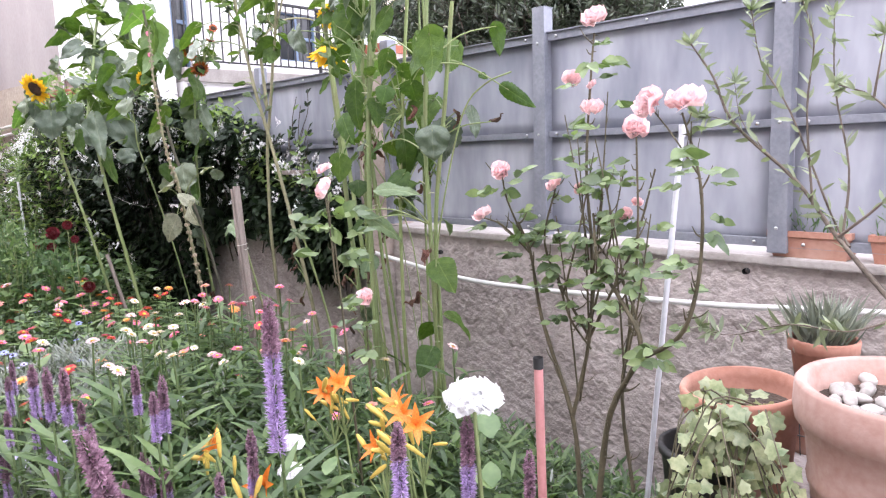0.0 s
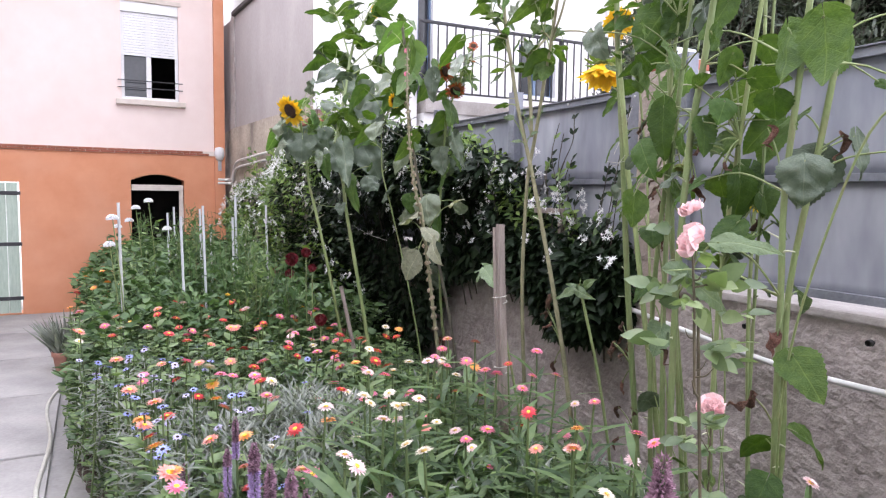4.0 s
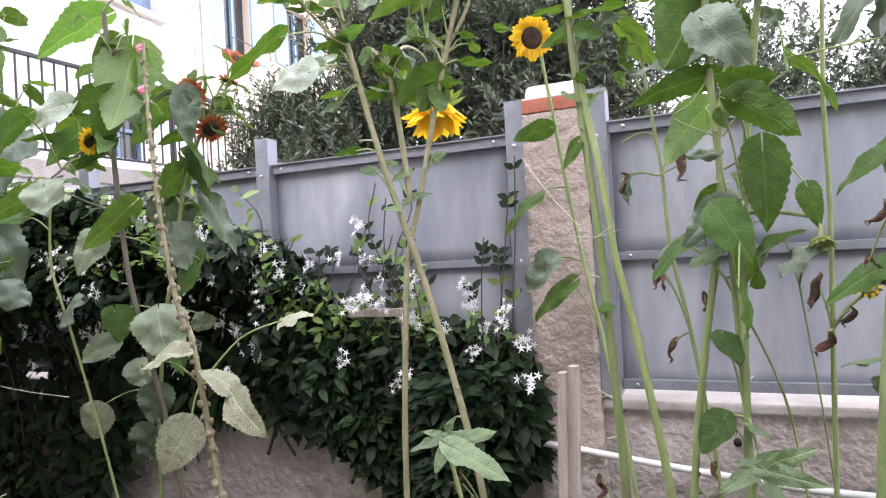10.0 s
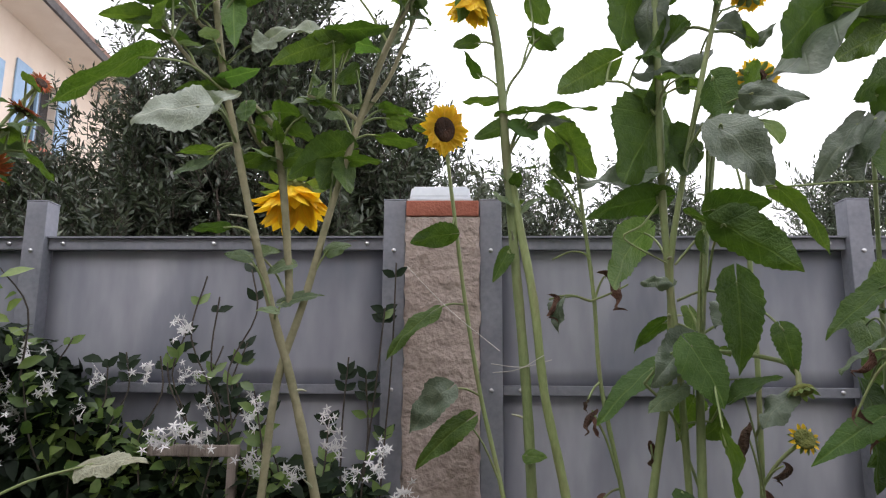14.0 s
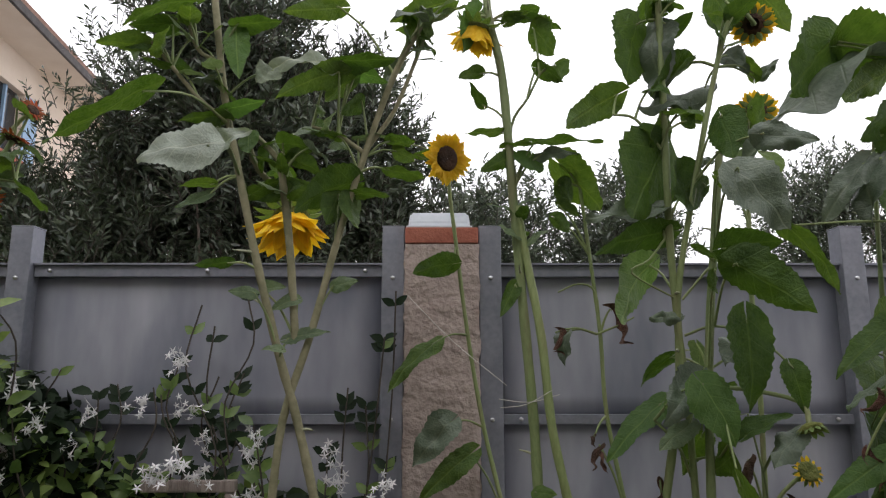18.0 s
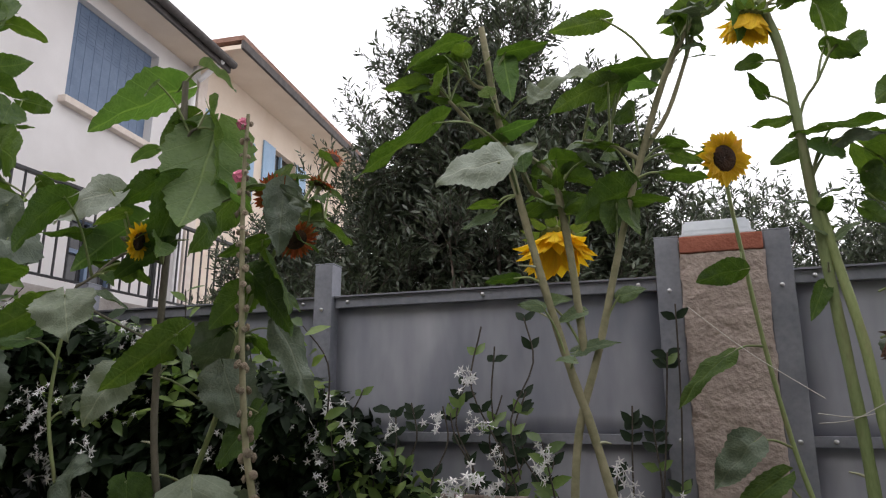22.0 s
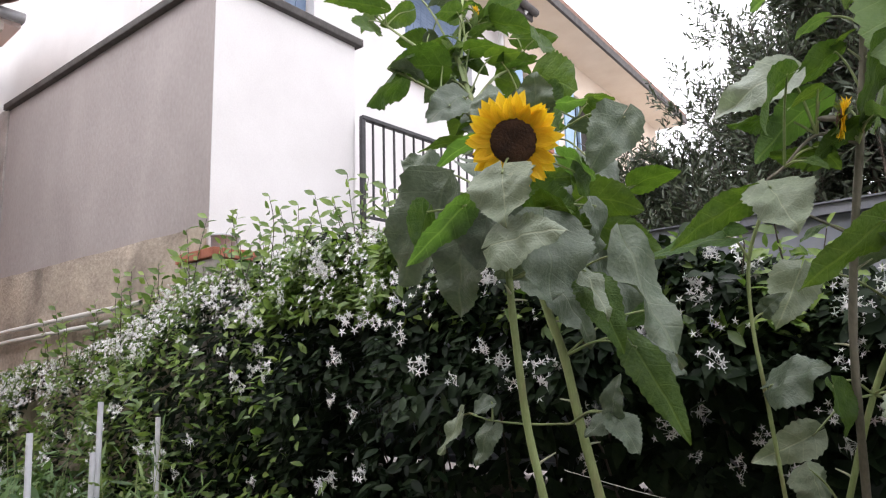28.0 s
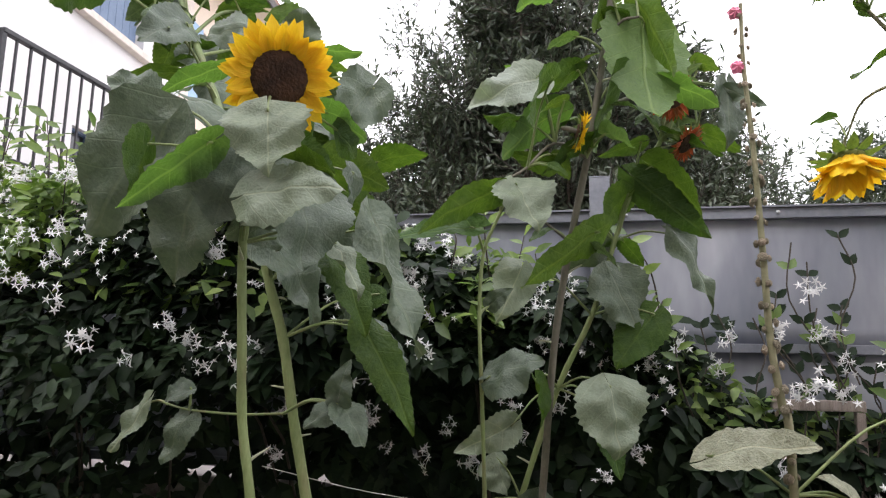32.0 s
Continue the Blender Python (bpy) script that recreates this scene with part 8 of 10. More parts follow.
def lavender(place, seed, n=260, h=.16):
    rng = np.random.default_rng(seed)
    t = thing("lavender", "small lavender plant with narrow grey leaves", "plant", place)
    d = unit(rng, n) * np.array([.8, .8, .2]) + np.array([0, 0, 1.0])
    link("foliage", scatter(blade(1, .07, 1, 3, .1, .12), rng.normal(size=(n, 3)) * np.array([.025, .025, .004]), d, unit(rng, n), rng.uniform(.5, 1.1, n) * h), GREYLEAF, t, kind="stuff")


lavender((2.60, -.62, 1.09), 3)
lavender((-4.7, -2.62, ground_z(-4.7) + .15), 4, 200, .4)

SHRUB = thing("potted_shrub", "potted olive shrub with long bare branches and grey leaves", "shrub", (2.86, -.78, .80))
part("root_ball", lathe([(.001, -.04), (.10, -.03), (.11, .0), (.05, .04), (.001, .05)], 14), SOIL, SHRUB)
link("trunk", tube([(0, 0, 0), (-.02, .02, .2), (-.06, .06, .40)], [.016, .014, .012], 8), BARK, SHRUB)
shrub_leaf = blade(1.0, .24, 2, 4, .25, .1, .85, .8)
shrub_mesh = mesh_of(*shrub_leaf)
shrub_mesh.materials.append(OLIVEPALE)
SHRUB_RNG = np.random.default_rng(5)


def shrub_branch(points, r):
    base = np.array(SHRUB.location)
    P = np.array(points) - base
    link("branch", tube(P, list(np.linspace(r * .6, r * .22, len(P))), 7, .1, 2), BARK, SHRUB)
    rng = SHRUB_RNG
    pl, dr = [], []
    for i in range(len(P) - 1):
        m = 3 if i == 0 else 13
        for k in range(m):
            s = rng.uniform()
            q = P[i] + (P[i + 1] - P[i]) * s
            g = (P[i + 1] - P[i]) / np.linalg.norm(P[i + 1] - P[i])
            pl.append(q), dr.append(g * .5 + unit(rng, 1)[0] * 1.1 + np.array([0, 0, .25]))
    tip = P[-1]
    for k in range(12):
        pl.append(tip), dr.append(unit(rng, 1)[0] + np.array([0, 0, .8]))
    n = len(pl)
    link("foliage", scatter(shrub_leaf, np.array(pl), np.array(dr), unit(rng, n) + np.array([0, -.6, .6]), rng.uniform(.03, .058, n)), OLIVEPALE, SHRUB)


shrub_branch([(2.80, -0.75, 1.23), (2.63, -0.65, 1.39), (2.51, -0.60, 1.53), (2.34, -0.60, 1.69), (2.28, -0.60, 1.82), (2.22, -0.62, 1.92)], 0.011)
shrub_branch([(2.66, -0.66, 1.37), (2.60, -0.60, 1.44), (2.49, -0.60, 1.71), (2.41, -0.60, 1.85), (2.38, -0.60, 1.99)], 0.006)
shrub_branch([(2.56, -0.62, 1.46), (2.53, -0.60, 1.71), (2.54, -0.60, 1.88), (2.51, -0.60, 1.99)], 0.006)
shrub_branch([(2.63, -0.65, 1.39), (2.73, -0.70, 1.48), (2.79, -0.70, 1.56)], 0.007)
shrub_branch([(2.64, -0.65, 1.38), (2.64, -0.62, 1.56), (2.60, -0.62, 1.76), (2.59, -0.62, 1.94)], 0.006)
shrub_branch([(2.79, -0.70, 1.63), (2.70, -0.68, 1.73), (2.61, -0.66, 1.77)], 0.006)
shrub_branch([(2.70, -0.68, 1.73), (2.72, -0.70, 1.87)], 0.005)
shrub_branch([(2.80, -0.75, 1.23), (2.70, -0.80, 1.19), (2.59, -0.85, 1.20), (2.45, -0.85, 1.15), (2.37, -0.85, 1.16)], 0.004)
shrub_branch([(2.34, -0.60, 1.69), (2.28, -0.60, 1.71), (2.24, -0.60, 1.71)], 0.003)
shrub_branch([(2.42, -0.60, 1.62), (2.36, -0.60, 1.70), (2.34, -0.60, 1.80)], 0.003)


def ivy_leaf():
    pts = [(0, 0), (.22, -.12), (.44, .02), (.38, .24), (.50, .46), (.28, .60), (0, .95), (-.28, .60), (-.50, .46), (-.38, .24), (-.44, .02), (-.22, -.12)]
    V = [(0, .35, .05)] + [(x, y, -.12 * x * x) for x, y in pts]
    F = [(0, 1 + k, 1 + (k + 1) % 12, 1 + (k + 1) % 12) for k in range(12)]
    return np.array(V), np.array([(a, b, c) for a, b, c, _ in F])


def ivy():
    rng = np.random.default_rng(31)
    t = thing("ivy", "variegated cream and green ivy trailing over the pots", "ivy", (0, 0, 0))
    P, D, N, S, ST = [], [], [], [], []
    for k in range(27):
        a = rng.uniform(2.6, 5.6)
        s = np.array([2.53 + .10 * math.cos(a), -.93 + .10 * math.sin(a), 1.04])
        e = np.array([2.46 + .36 * rng.uniform(-.1, 1.0), -1.10 - .2 * rng.uniform(), .98 - .42 * rng.uniform()])
        m = (s + e) / 2 + np.array([0, -.06, .09])
        v, f, _ = tube_data([s, m, e], [.0022, .002, .0015], 4)
        ST.append((v, f))
        for i in range(13):
            u = (i + rng.uniform()) / 13
            q = (1 - u) ** 2 * s + 2 * u * (1 - u) * m + u * u * e
            P.append(q + rng.normal(size=3) * .012), D.append(rng.normal(size=3) + np.array([0, -.2, -.5])), N.append(np.array([.25, -.8, .6]) + rng.normal(size=3) * .3), S.append(rng.uniform(.024, .046))
    link("foliage", scatter(ivy_leaf(), np.array(P), np.array(D), np.array(N), np.array(S)), IVY, t, kind="stuff")
    link("runners", mesh_of(*join_data(ST)), CANEROSE, t)


ivy()
blackpot = thing("nursery_pot", "black plastic nursery pot behind the ivy", "pot", (2.46, -1.0, .70))
part("body", lathe([(.001, 0), (.085, 0), (.105, .19), (.112, .19), (.112, .21), (.10, .21), (.09, .05), (.001, .05)], 26), POLYBLACK, blackpot)
part("block", box(2.385, 2.58, -1.10, -.90, -.05, .699, .008), STUCCO).name = "block_pier"
tagged(bpy.data.objects["block_pier"], "concrete block under the nursery pot", "block")

# ---- stakes and canes ----
def stake(label, foot, top, r, mat, name="stake", sides=8, group="stakes"):
    t = thing(name, label, "stake", foot, group)
    link("shaft", tube([(0, 0, -.05), tuple((Vector(top) - Vector(foot)) * .5), tuple(Vector(top) - Vector(foot))], r, sides), mat, t)
    return t


def wooden_stake():
    t = thing("wooden_stake", "split weathered wooden stake with a frayed top", "stake", (.20, -.92, 0))
    for k in range(2):
        bm = bmesh.new()
        x = -.018 + k * .0185
        for j in range(8):
            z0 = -.05 + j * .194
            add_box(bm, x, x + .018, -.012 + .004 * k, .014 + .004 * k, z0, z0 + .194 + (.012 * k if j == 7 else 0))
        bmesh.ops.remove_doubles(bm, verts=bm.verts, dist=1e-4)
        for v in bm.verts:
            v.co.x += .06 * v.co.z / 1.5 + .003 * math.sin(v.co.z * 9)
            v.co.y -= .12 * v.co.z / 1.5
        part("stave", bm, WOOD, t)
    for z in (.95, 1.22):
        link("string", tube([(.06 * z / 1.5 + .028 * math.cos(a), -.12 * z / 1.5 + .028 * math.sin(a), z + .004 * a) for a in np.linspace(0, 7, 12)], .002, 5), STRING, t)


wooden_stake()
st = stake("round wooden stake leaning beside the sunflowers", (-1.75, -.72, -.1), (-1.78, -.95, 1.02), .013, WOOD)
pr = stake("pink painted rod with a black rubber tip", (2.09, -1.15, 0), (2.09, -1.18, 1.075), .0125, PINKROD, "garden_rod")
link("tip", tube([(0, -.03, 1.07), (0, -.031, 1.10)], .0135, 10), RUBBER, pr)
wp = stake("tall white plastic cane among the roses", (2.02, -.55, 0), (2.10, -.42, 1.685), .0098, CANE, "garden_cane")
link("cap", tube([(.08, .13, 1.66), (.08, .13, 1.70)], .0112, 10), CANE, wp)
for k, (x, y, z) in enumerate(((-3.03, -2.2, 1.53), (-3.3, -1.75, 1.42), (-3.55, -1.55, 1.5), (-4.1, -1.5, 1.46), (-3.75, -1.25, 1.58), (-3.72, -1.28, 1.40), (-3.9, -.95, 1.50), (-4.9, -1.7, 1.40), (-5.3, -1.6, 1.45), (-4.5, -1.35, 1.3))):
    c = stake("thin white plant cane supporting garden plants", (x + .05 * math.sin(k), y + .03, ground_z(x)), (x, y, z), .0105, CANE if k % 3 else CANEGREY, "garden_cane", group="white canes")
hose = thing("garden_hose", "pale garden hose lying along the bed edge", "hose", (0, 0, 0))
pts = [(x, bed_edge(x) - .09 - .05 * math.sin(x * 3), ground_z(x) + .016) for x in np.linspace(-6.5, -1.2, 22)] + [(-.6, -2.85, .0), (0, -3.2, .01)]
link("run", tube(pts, .013, 8), HOSE, hose)

# strings tied across the stems
tie = thing("garden_string", "pale string tied between the sunflower stems", "string")
for a, b in (((.13, -.42, 1.77), (.27, -.41, 1.78)), ((.135, -.40, 1.75), (.25, -.43, 1.79)), ((-2.03, -.78, 1.40), (-1.52, -.74, 1.33)), ((.15, -.4, 1.8), (-.1, -.08, 2.05))):
    m = (Vector(a) + Vector(b)) / 2 - Vector((0, 0, .012))
    link("strand", tube([a, tuple(m), b], .0009, 4), STRING, tie)

# ---- roses ----
ROSE = thing("rose_bush", "tall rose bush with bare canes and pale pink roses", "rose", (1.98, -.78, 0))
rose_leaf = blade(1.0, .62, 2, 4, .2, .12, .75, .8)
ROSE_RNG = np.random.default_rng(17)
BLOOMS = []
for s in range(3):
    rr = np.random.default_rng(70 + s)
    pl, dr, nm, sz = [], [], [], []
    for ring in range(5):
        n = (3, 5, 6, 7, 8)[ring]
        for k in range(n):
            a = 2 * math.pi * (k + ring * .37) / n + rr.normal() * .15
            open_ = (.08, .22, .42, .68, .95)[ring] + rr.normal() * .12
            o = np.array([math.cos(a), math.sin(a), 0])
            pl.append(o * (.05 + .05 * ring) + np.array([0, 0, -.05 * ring]))
            dr.append(o * math.sin(open_) + np.array([0, 0, math.cos(open_)]))
            nm.append(-o * math.cos(open_) + np.array([0, 0, math.sin(open_)]))
            sz.append((.60 + .085 * ring) * rr.uniform(.88, 1.1))
    turns = frames_from(np.array(dr), np.array(nm))
    BLOOMS.append([(Matrix(turns[k].tolist()).to_4x4(), Vector(pl[k]), float(sz[k])) for k in range(len(pl))])
rose_petal = mesh_of(*blade(1.0, 1.3, 4, 5, -.3, -.25, .8, .36))
rose_petal.materials.append(ROSEPINK)
bm = lathe([(.001, -.28), (.12, -.2), (.15, .05), (.10, .3), (.001, .36)], 10)
rose_heart = bpy.data.meshes.new("rose_heart")
bm.to_mesh(rose_heart)
bm.free()
rose_heart.materials.append(ROSEPINK)


def leaf_spray(q, size, rng, pl, dr, nm, sz):
    g = unit(rng, 1)[0] * np.array([1, 1, .4])
    side = np.cross(g, (0, 0, 1))
    for j in range(5):
        pl.append(q + g * size * (.5 + .45 * (j // 2 + 1)))
        dr.append(g + side * ((j % 2) * 2 - 1) * (1.2 if j < 4 else 0))
        nm.append(np.array([0, -.55, .8]) + rng.normal(size=3) * .5)
        sz.append(size * rng.uniform(.75, 1.15))


def rose_cane(points, r0, r1):
    base = np.array(ROSE.location)
    P = np.array(points) - base
    link("cane", tube(P, list(np.linspace(r0, r1, len(P)) * .88), 8, .12, 3), CANEROSE, ROSE)
    rng = ROSE_RNG
    pl, dr, nm, sz = [], [], [], []
    th = []
    for i in range(len(P) - 1):
        for k in range(7):
            q = P[i] + (P[i + 1] - P[i]) * rng.uniform()
            z = q[2]
            if rng.uniform() < (.42 if z > 1.2 else .26 if z > 1.0 else .01):
                leaf_spray(q, .046 * rng.uniform(.75, 1.2), rng, pl, dr, nm, sz)
        for k in range(2):
            q = P[i] + (P[i + 1] - P[i]) * rng.uniform()
            d = unit(rng, 1)[0] * np.array([1, .6, .5]) + np.array([0, 0, .5])
            ln = rng.uniform(.02, .07)
            link("twig", tube([q, q + d * ln * .6, q + d * ln + np.array([0, 0, .012])], [r1 * .9, r1 * .7, r1 * .4], 5), CANEROSE, ROSE)
        for k in range(6):
            q = P[i] + (P[i + 1] - P[i]) * rng.uniform()
            d = unit(rng, 1)[0] * np.array([1, 1, .3])
            v, f, _ = tube_data([q, q + d * r0 * 1.9], [r0 * .35, .0004], 4)
            th.append((v, f))
    link("thorn_growth", mesh_of(*join_data(th)), CANEROSE, ROSE, kind="stuff")
    if pl:
        link("foliage", scatter(rose_leaf, np.array(pl), np.array(dr), np.array(nm), np.array(sz)), ROSELEAF, ROSE)


BLOOM_COUNT = [0]


def rose_bloom(place, radius, parent=None):
    parent = parent or ROSE
    k = BLOOM_COUNT[0]
    BLOOM_COUNT[0] += 1
    ob = link("bloom", rose_heart, None, parent)
    for turn, spot, size in BLOOMS[k % 3]:
        petal = link("petal", rose_petal, None, ob)
        petal.matrix_basis = Matrix.Translation(spot) @ turn @ Matrix.Scale(size, 4)
    ob.location = Vector(place) - Vector(parent.location)
    ob.rotation_euler = (Matrix.Rotation(.75 + .35 * math.sin(k * 2.1), 3, "X") @ Matrix.Rotation(.5 * math.sin(k * 1.3), 3, "Y") @ Matrix.Rotation(k, 3, "Z")).to_euler()
    s = radius * .86
    ob.scale = (s, s, s)


def single_rose(foot, top, blooms, label):
    global ROSE
    keep = ROSE
    ROSE = thing("rose", label, "rose", foot, "single rose stems")
    mid = tuple((Vector(foot) + Vector(top)) / 2 + Vector((.04, -.03, 0)))
    rose_cane([foot, mid, top], .006, .003)
    for p, r in blooms:
        rose_bloom(p, r)
        rose_cane([tuple(Vector(top) - Vector((0, 0, .15))), tuple((Vector(top) + Vector(p)) / 2 - Vector((0, 0, .05))), tuple(Vector(p) - Vector((0, 0, .02)))], .003, .002)
    ROSE = keep


# ---- flower bed ----
daisy_cache = {}


def daisy(colour, layers, petals, width):
    key = (colour, layers, petals)
    if key not in daisy_cache:
        pl, dr, nm, sz = [], [], [], []
        rr = np.random.default_rng(petals * 7 + layers)
        for ring in range(layers):
            for k in range(petals):
                a = 2 * math.pi * (k + .5 * ring) / petals + rr.normal() * .06
                o = np.array([math.cos(a), math.sin(a), 0])
                up = .05 + .22 * ring
                pl.append(o * .18 + np.array([0, 0, .06 * ring])), dr.append(o * math.cos(up) + np.array([0, 0, math.sin(up)]))
                nm.append(np.array([0, 0, 1.0]) - o * math.sin(up)), sz.append((1 - .2 * ring) * rr.uniform(.75, .88))
        me = scatter(blade(1.0, width, 2, 3, .2, .08, .6, .6), np.array(pl), np.array(dr), np.array(nm), np.array(sz))
        me.materials.append(FLOWERS[colour])
        daisy_cache[key] = me
    return daisy_cache[key]


bm = lathe([(.34, -.02), (.30, .16), (.16, .24), (.001, .25)], 10)
CENTRE_YELLOW = bpy.data.meshes.new("centre")
bm.to_mesh(CENTRE_YELLOW)
bm.free()
CENTRE_DARK = CENTRE_YELLOW.copy()
CENTRE_YELLOW.materials.append(FLOWERS["yellow"])
CENTRE_DARK.materials.append(DISC)
broad = blade(1.0, .54, 2, 4, .25, .2, .75, .8)
narrow = blade(1.0, .14, 1, 4, .1, .25, .8, .8)
FOOT = {}


def foot_mesh(kind, seed):
    """Stem and leaves of a bed plant one metre high, to be scaled."""
    key = (kind, seed)
    if key not in FOOT:
        rng = np.random.default_rng(seed + 100)
        tpl, mat, n, size = {"zinnia": (broad, BEDLEAF, 34, .09), "straw": (narrow, GRASSLEAF, 34, .16), "corn": (narrow, GREYLEAF, 60, .08)}[kind]
        stem = tube([(rng.normal() * .05, rng.normal() * .05, 0), (rng.normal() * .02, rng.normal() * .02, .5), (0, 0, 1)], [.006, .005, .0035], 5)
        stem.materials.append(BEDSTEM)
        pl, dr = [], []
        for k in range(n):
            z = .15 + .8 * (k // 2) / (n / 2)
            a = (k % 2) * math.pi + (k // 2) * 1.57 + rng.normal() * .3
            pl.append((0, 0, z)), dr.append((math.cos(a), math.sin(a), .45 + rng.normal() * .2))
        leaves = scatter(tpl, np.array(pl), np.array(dr), np.tile([0, 0, 1.0], (n, 1)) + rng.normal(size=(n, 3)) * .1, rng.uniform(.7, 1.2, n) * size)
        leaves.materials.append(mat)
        FOOT[key] = (stem, leaves)
    return FOOT[key]


SEQ = [0]


def bed_flower(name, label, category, group, place, colour, kind, radius, layers, petals, width, dark=False):
    SEQ[0] += 1
    k = SEQ[0]
    x, y, z = place
    y = max(y, bed_edge(x) + .06)
    g = ground_z(x)
    h = z - g
    t = thing(name, label, category, (x, y, g), group)
    stem, leaves = foot_mesh(kind, k % 4)
    for nm, me in (("stem", stem), ("foliage", leaves)):
        ob = link(nm, me, None, t)
        ob.scale = (min(1.0, h * 1.15), min(1.0, h * 1.15), h)
        ob.rotation_euler = (0, 0, k * 1.3)
    fl = link("flower", daisy(colour, layers, petals, width), None, t)
    r = radius * (.85 + .3 * ((k * 37) % 10) / 10)
    fl.location, fl.scale = (0, 0, h), (r, r, r)
    fl.rotation_euler = (.35 * math.sin(k * 1.7) + .15, .3 * math.cos(k * 2.3), k)
    c = link("centre", CENTRE_DARK if dark else CENTRE_YELLOW, None, fl)
    c.scale = (.9, .9, .9)
    return t


NAMES = {"red": "bright red", "pink": "deep pink", "coral": "coral", "orange": "orange", "cream": "cream white", "blush": "pale pink", "blue": "blue", "lilac": "lilac", "yellow": "yellow"}


def zinnia(place, colour):
    bed_flower("zinnia", "%s zinnia with a yellow centre in the bed" % NAMES[colour], "flower", "zinnias", place, colour, "zinnia", .034, 3, 12, .42)


def cornflower(place, colour):
    bed_flower("cornflower", "%s cornflower on a thin grey stem" % NAMES[colour], "flower", "cornflowers", place, colour, "corn", .022, 2, 9, .4, True)


def strawflower(place, colour):
    bed_flower("strawflower", "%s papery strawflower on a leafy stem" % NAMES[colour], "flower", "strawflowers", place, colour, "straw", .025, 4, 14, .34)


def dahlia(place, radius):
    x, y, z = place
    t = thing("dahlia", "dark red pompon dahlia on a tall stem", "flower", (x, y, ground_z(x)), "dahlias")
    h = z - ground_z(x)
    link("stem", tube([(0, .05, 0), (.02, 0, h * .6), (0, 0, h)], [.006, .005, .004], 6), STEM, t)
    rng = np.random.default_rng(int(radius * 1e4))
    n = 130
    i = np.arange(n)
    ph, th = np.arccos(1 - 1.75 * (i + .5) / n), i * 2.39996
    o = np.stack([np.sin(ph) * np.cos(th), np.sin(ph) * np.sin(th), np.cos(ph)], -1)
    fl = link("flower", scatter(blade(1, .8, 2, 3, .8, -.1, .6, .6), o * .62 * radius, o + np.array([0, 0, .15]), np.cross(o, unit(rng, n)) * .3 + np.array([0, 0, 1.0]), np.full(n, radius * .42)), DAHLIA, t)
    bm = bmesh.new()
    bmesh.ops.create_icosphere(bm, subdivisions=2, radius=radius * .7)
    part("heart", bm, DAHLIA, fl)
    fl.location, fl.rotation_euler = (0, 0, h), (.9, .2, .3)
    m = 22
    a = rng.uniform(0, 6.28, m)
    link("foliage", scatter(broad, np.stack([np.zeros(m), np.zeros(m), rng.uniform(.2, .8, m) * h], -1), np.stack([np.cos(a), np.sin(a), np.full(m, .3)], -1), np.tile([0, 0, 1.0], (m, 1)), rng.uniform(.09, .16, m)), BEDLEAF, t)


LIATRIS_MESH = {}


def liatris_spike(seed):
    """A fuzzy spike: spent brown florets above, open purple ones below."""
    if seed not in LIATRIS_MESH:
        rng = np.random.default_rng(seed + 200)
        cut = (.55, .35, .65, .45, .75, .4, .6)[seed]
        made = []
        for lo, hi, mat, fuzz, n in ((0.0, 1 - cut, LIATRIS, 1.0, 1500), (1 - cut, 1.0, LIATRISDRY, .85, 1500)):
            z = rng.uniform(lo, hi, n)
            a = np.round(rng.uniform(0, 6.28, n) * 1.6) / 1.6 + z * 40 + rng.normal(size=n) * .25
            o = np.stack([np.cos(a), np.sin(a), np.zeros(n)], -1)
            pl = o * .018 + np.stack([np.zeros(n), np.zeros(n), z], -1)
            dr = o + np.stack([np.zeros(n), np.zeros(n), .6 + rng.normal(size=n) * .5], -1) + rng.normal(size=(n, 3)) * .4
            taper = np.clip((1.02 - z) * 5, .35, 1)
            me = scatter(blade(1.0, .16 if mat is LIATRIS else .42, 1, 2, 0, .0), pl, dr, unit(rng, n), fuzz * taper * rng.uniform(.045, .075, n))
            me.materials.append(mat)
            made.append(me)
        LIATRIS_MESH[seed] = made
    return LIATRIS_MESH[seed]


def liatris(top, length, seed, lean=0.0):
    """One spike; lean tips it out over the path by so many degrees."""
    x, y, z = top
    y = max(y, bed_edge(x) + .05)
    g = ground_z(x)
    t = thing("liatris", "purple blazing-star flower spike fading to brown at the top", "flower", (x, y, g), "liatris spikes")
    t.rotation_euler.x = radians(lean)
    h = z - g
    link("stem", tube([(0, .03, 0), (.01, .01, h * .5), (0, 0, h - .01)], [.005, .0045, .003], 6), BEDSTEM, t)
    for nm, me in zip(("open_spike", "spent_spike"), liatris_spike(seed)):
        ob = link(nm, me, None, t)
        ob.location = (0, 0, h - length)
        s = .30 if length > .3 else max(.17, min(.23, length * 1.3))
        ob.scale = (s, s, length)
    rng = np.random.default_rng(seed + int(abs(x) * 100))
    n = 30
    a = rng.uniform(0, 6.28, n)
    link("foliage", scatter(narrow, np.stack([np.zeros(n), np.zeros(n), rng.uniform(.1, .95, n) * (h - length)], -1), np.stack([np.cos(a), np.sin(a), np.full(n, .8)], -1), np.tile([0, 0, 1.0], (n, 1)), rng.uniform(.08, .2, n)), GRASSLEAF, t)


tepal = mesh_of(*blade(1.0, .36, 4, 6, .25, .55, .8, .8))
tepal.materials.append(LILY)
lily_bud = bpy.data.meshes.new("lily_bud")
bm = lathe([(.001, 0), (.05, .08), (.085, .4), (.10, .65), (.065, .92), (.001, 1.0)], 8)
bm.to_mesh(lily_bud)
bm.free()
lily_bud.materials.append(LILYBUD)


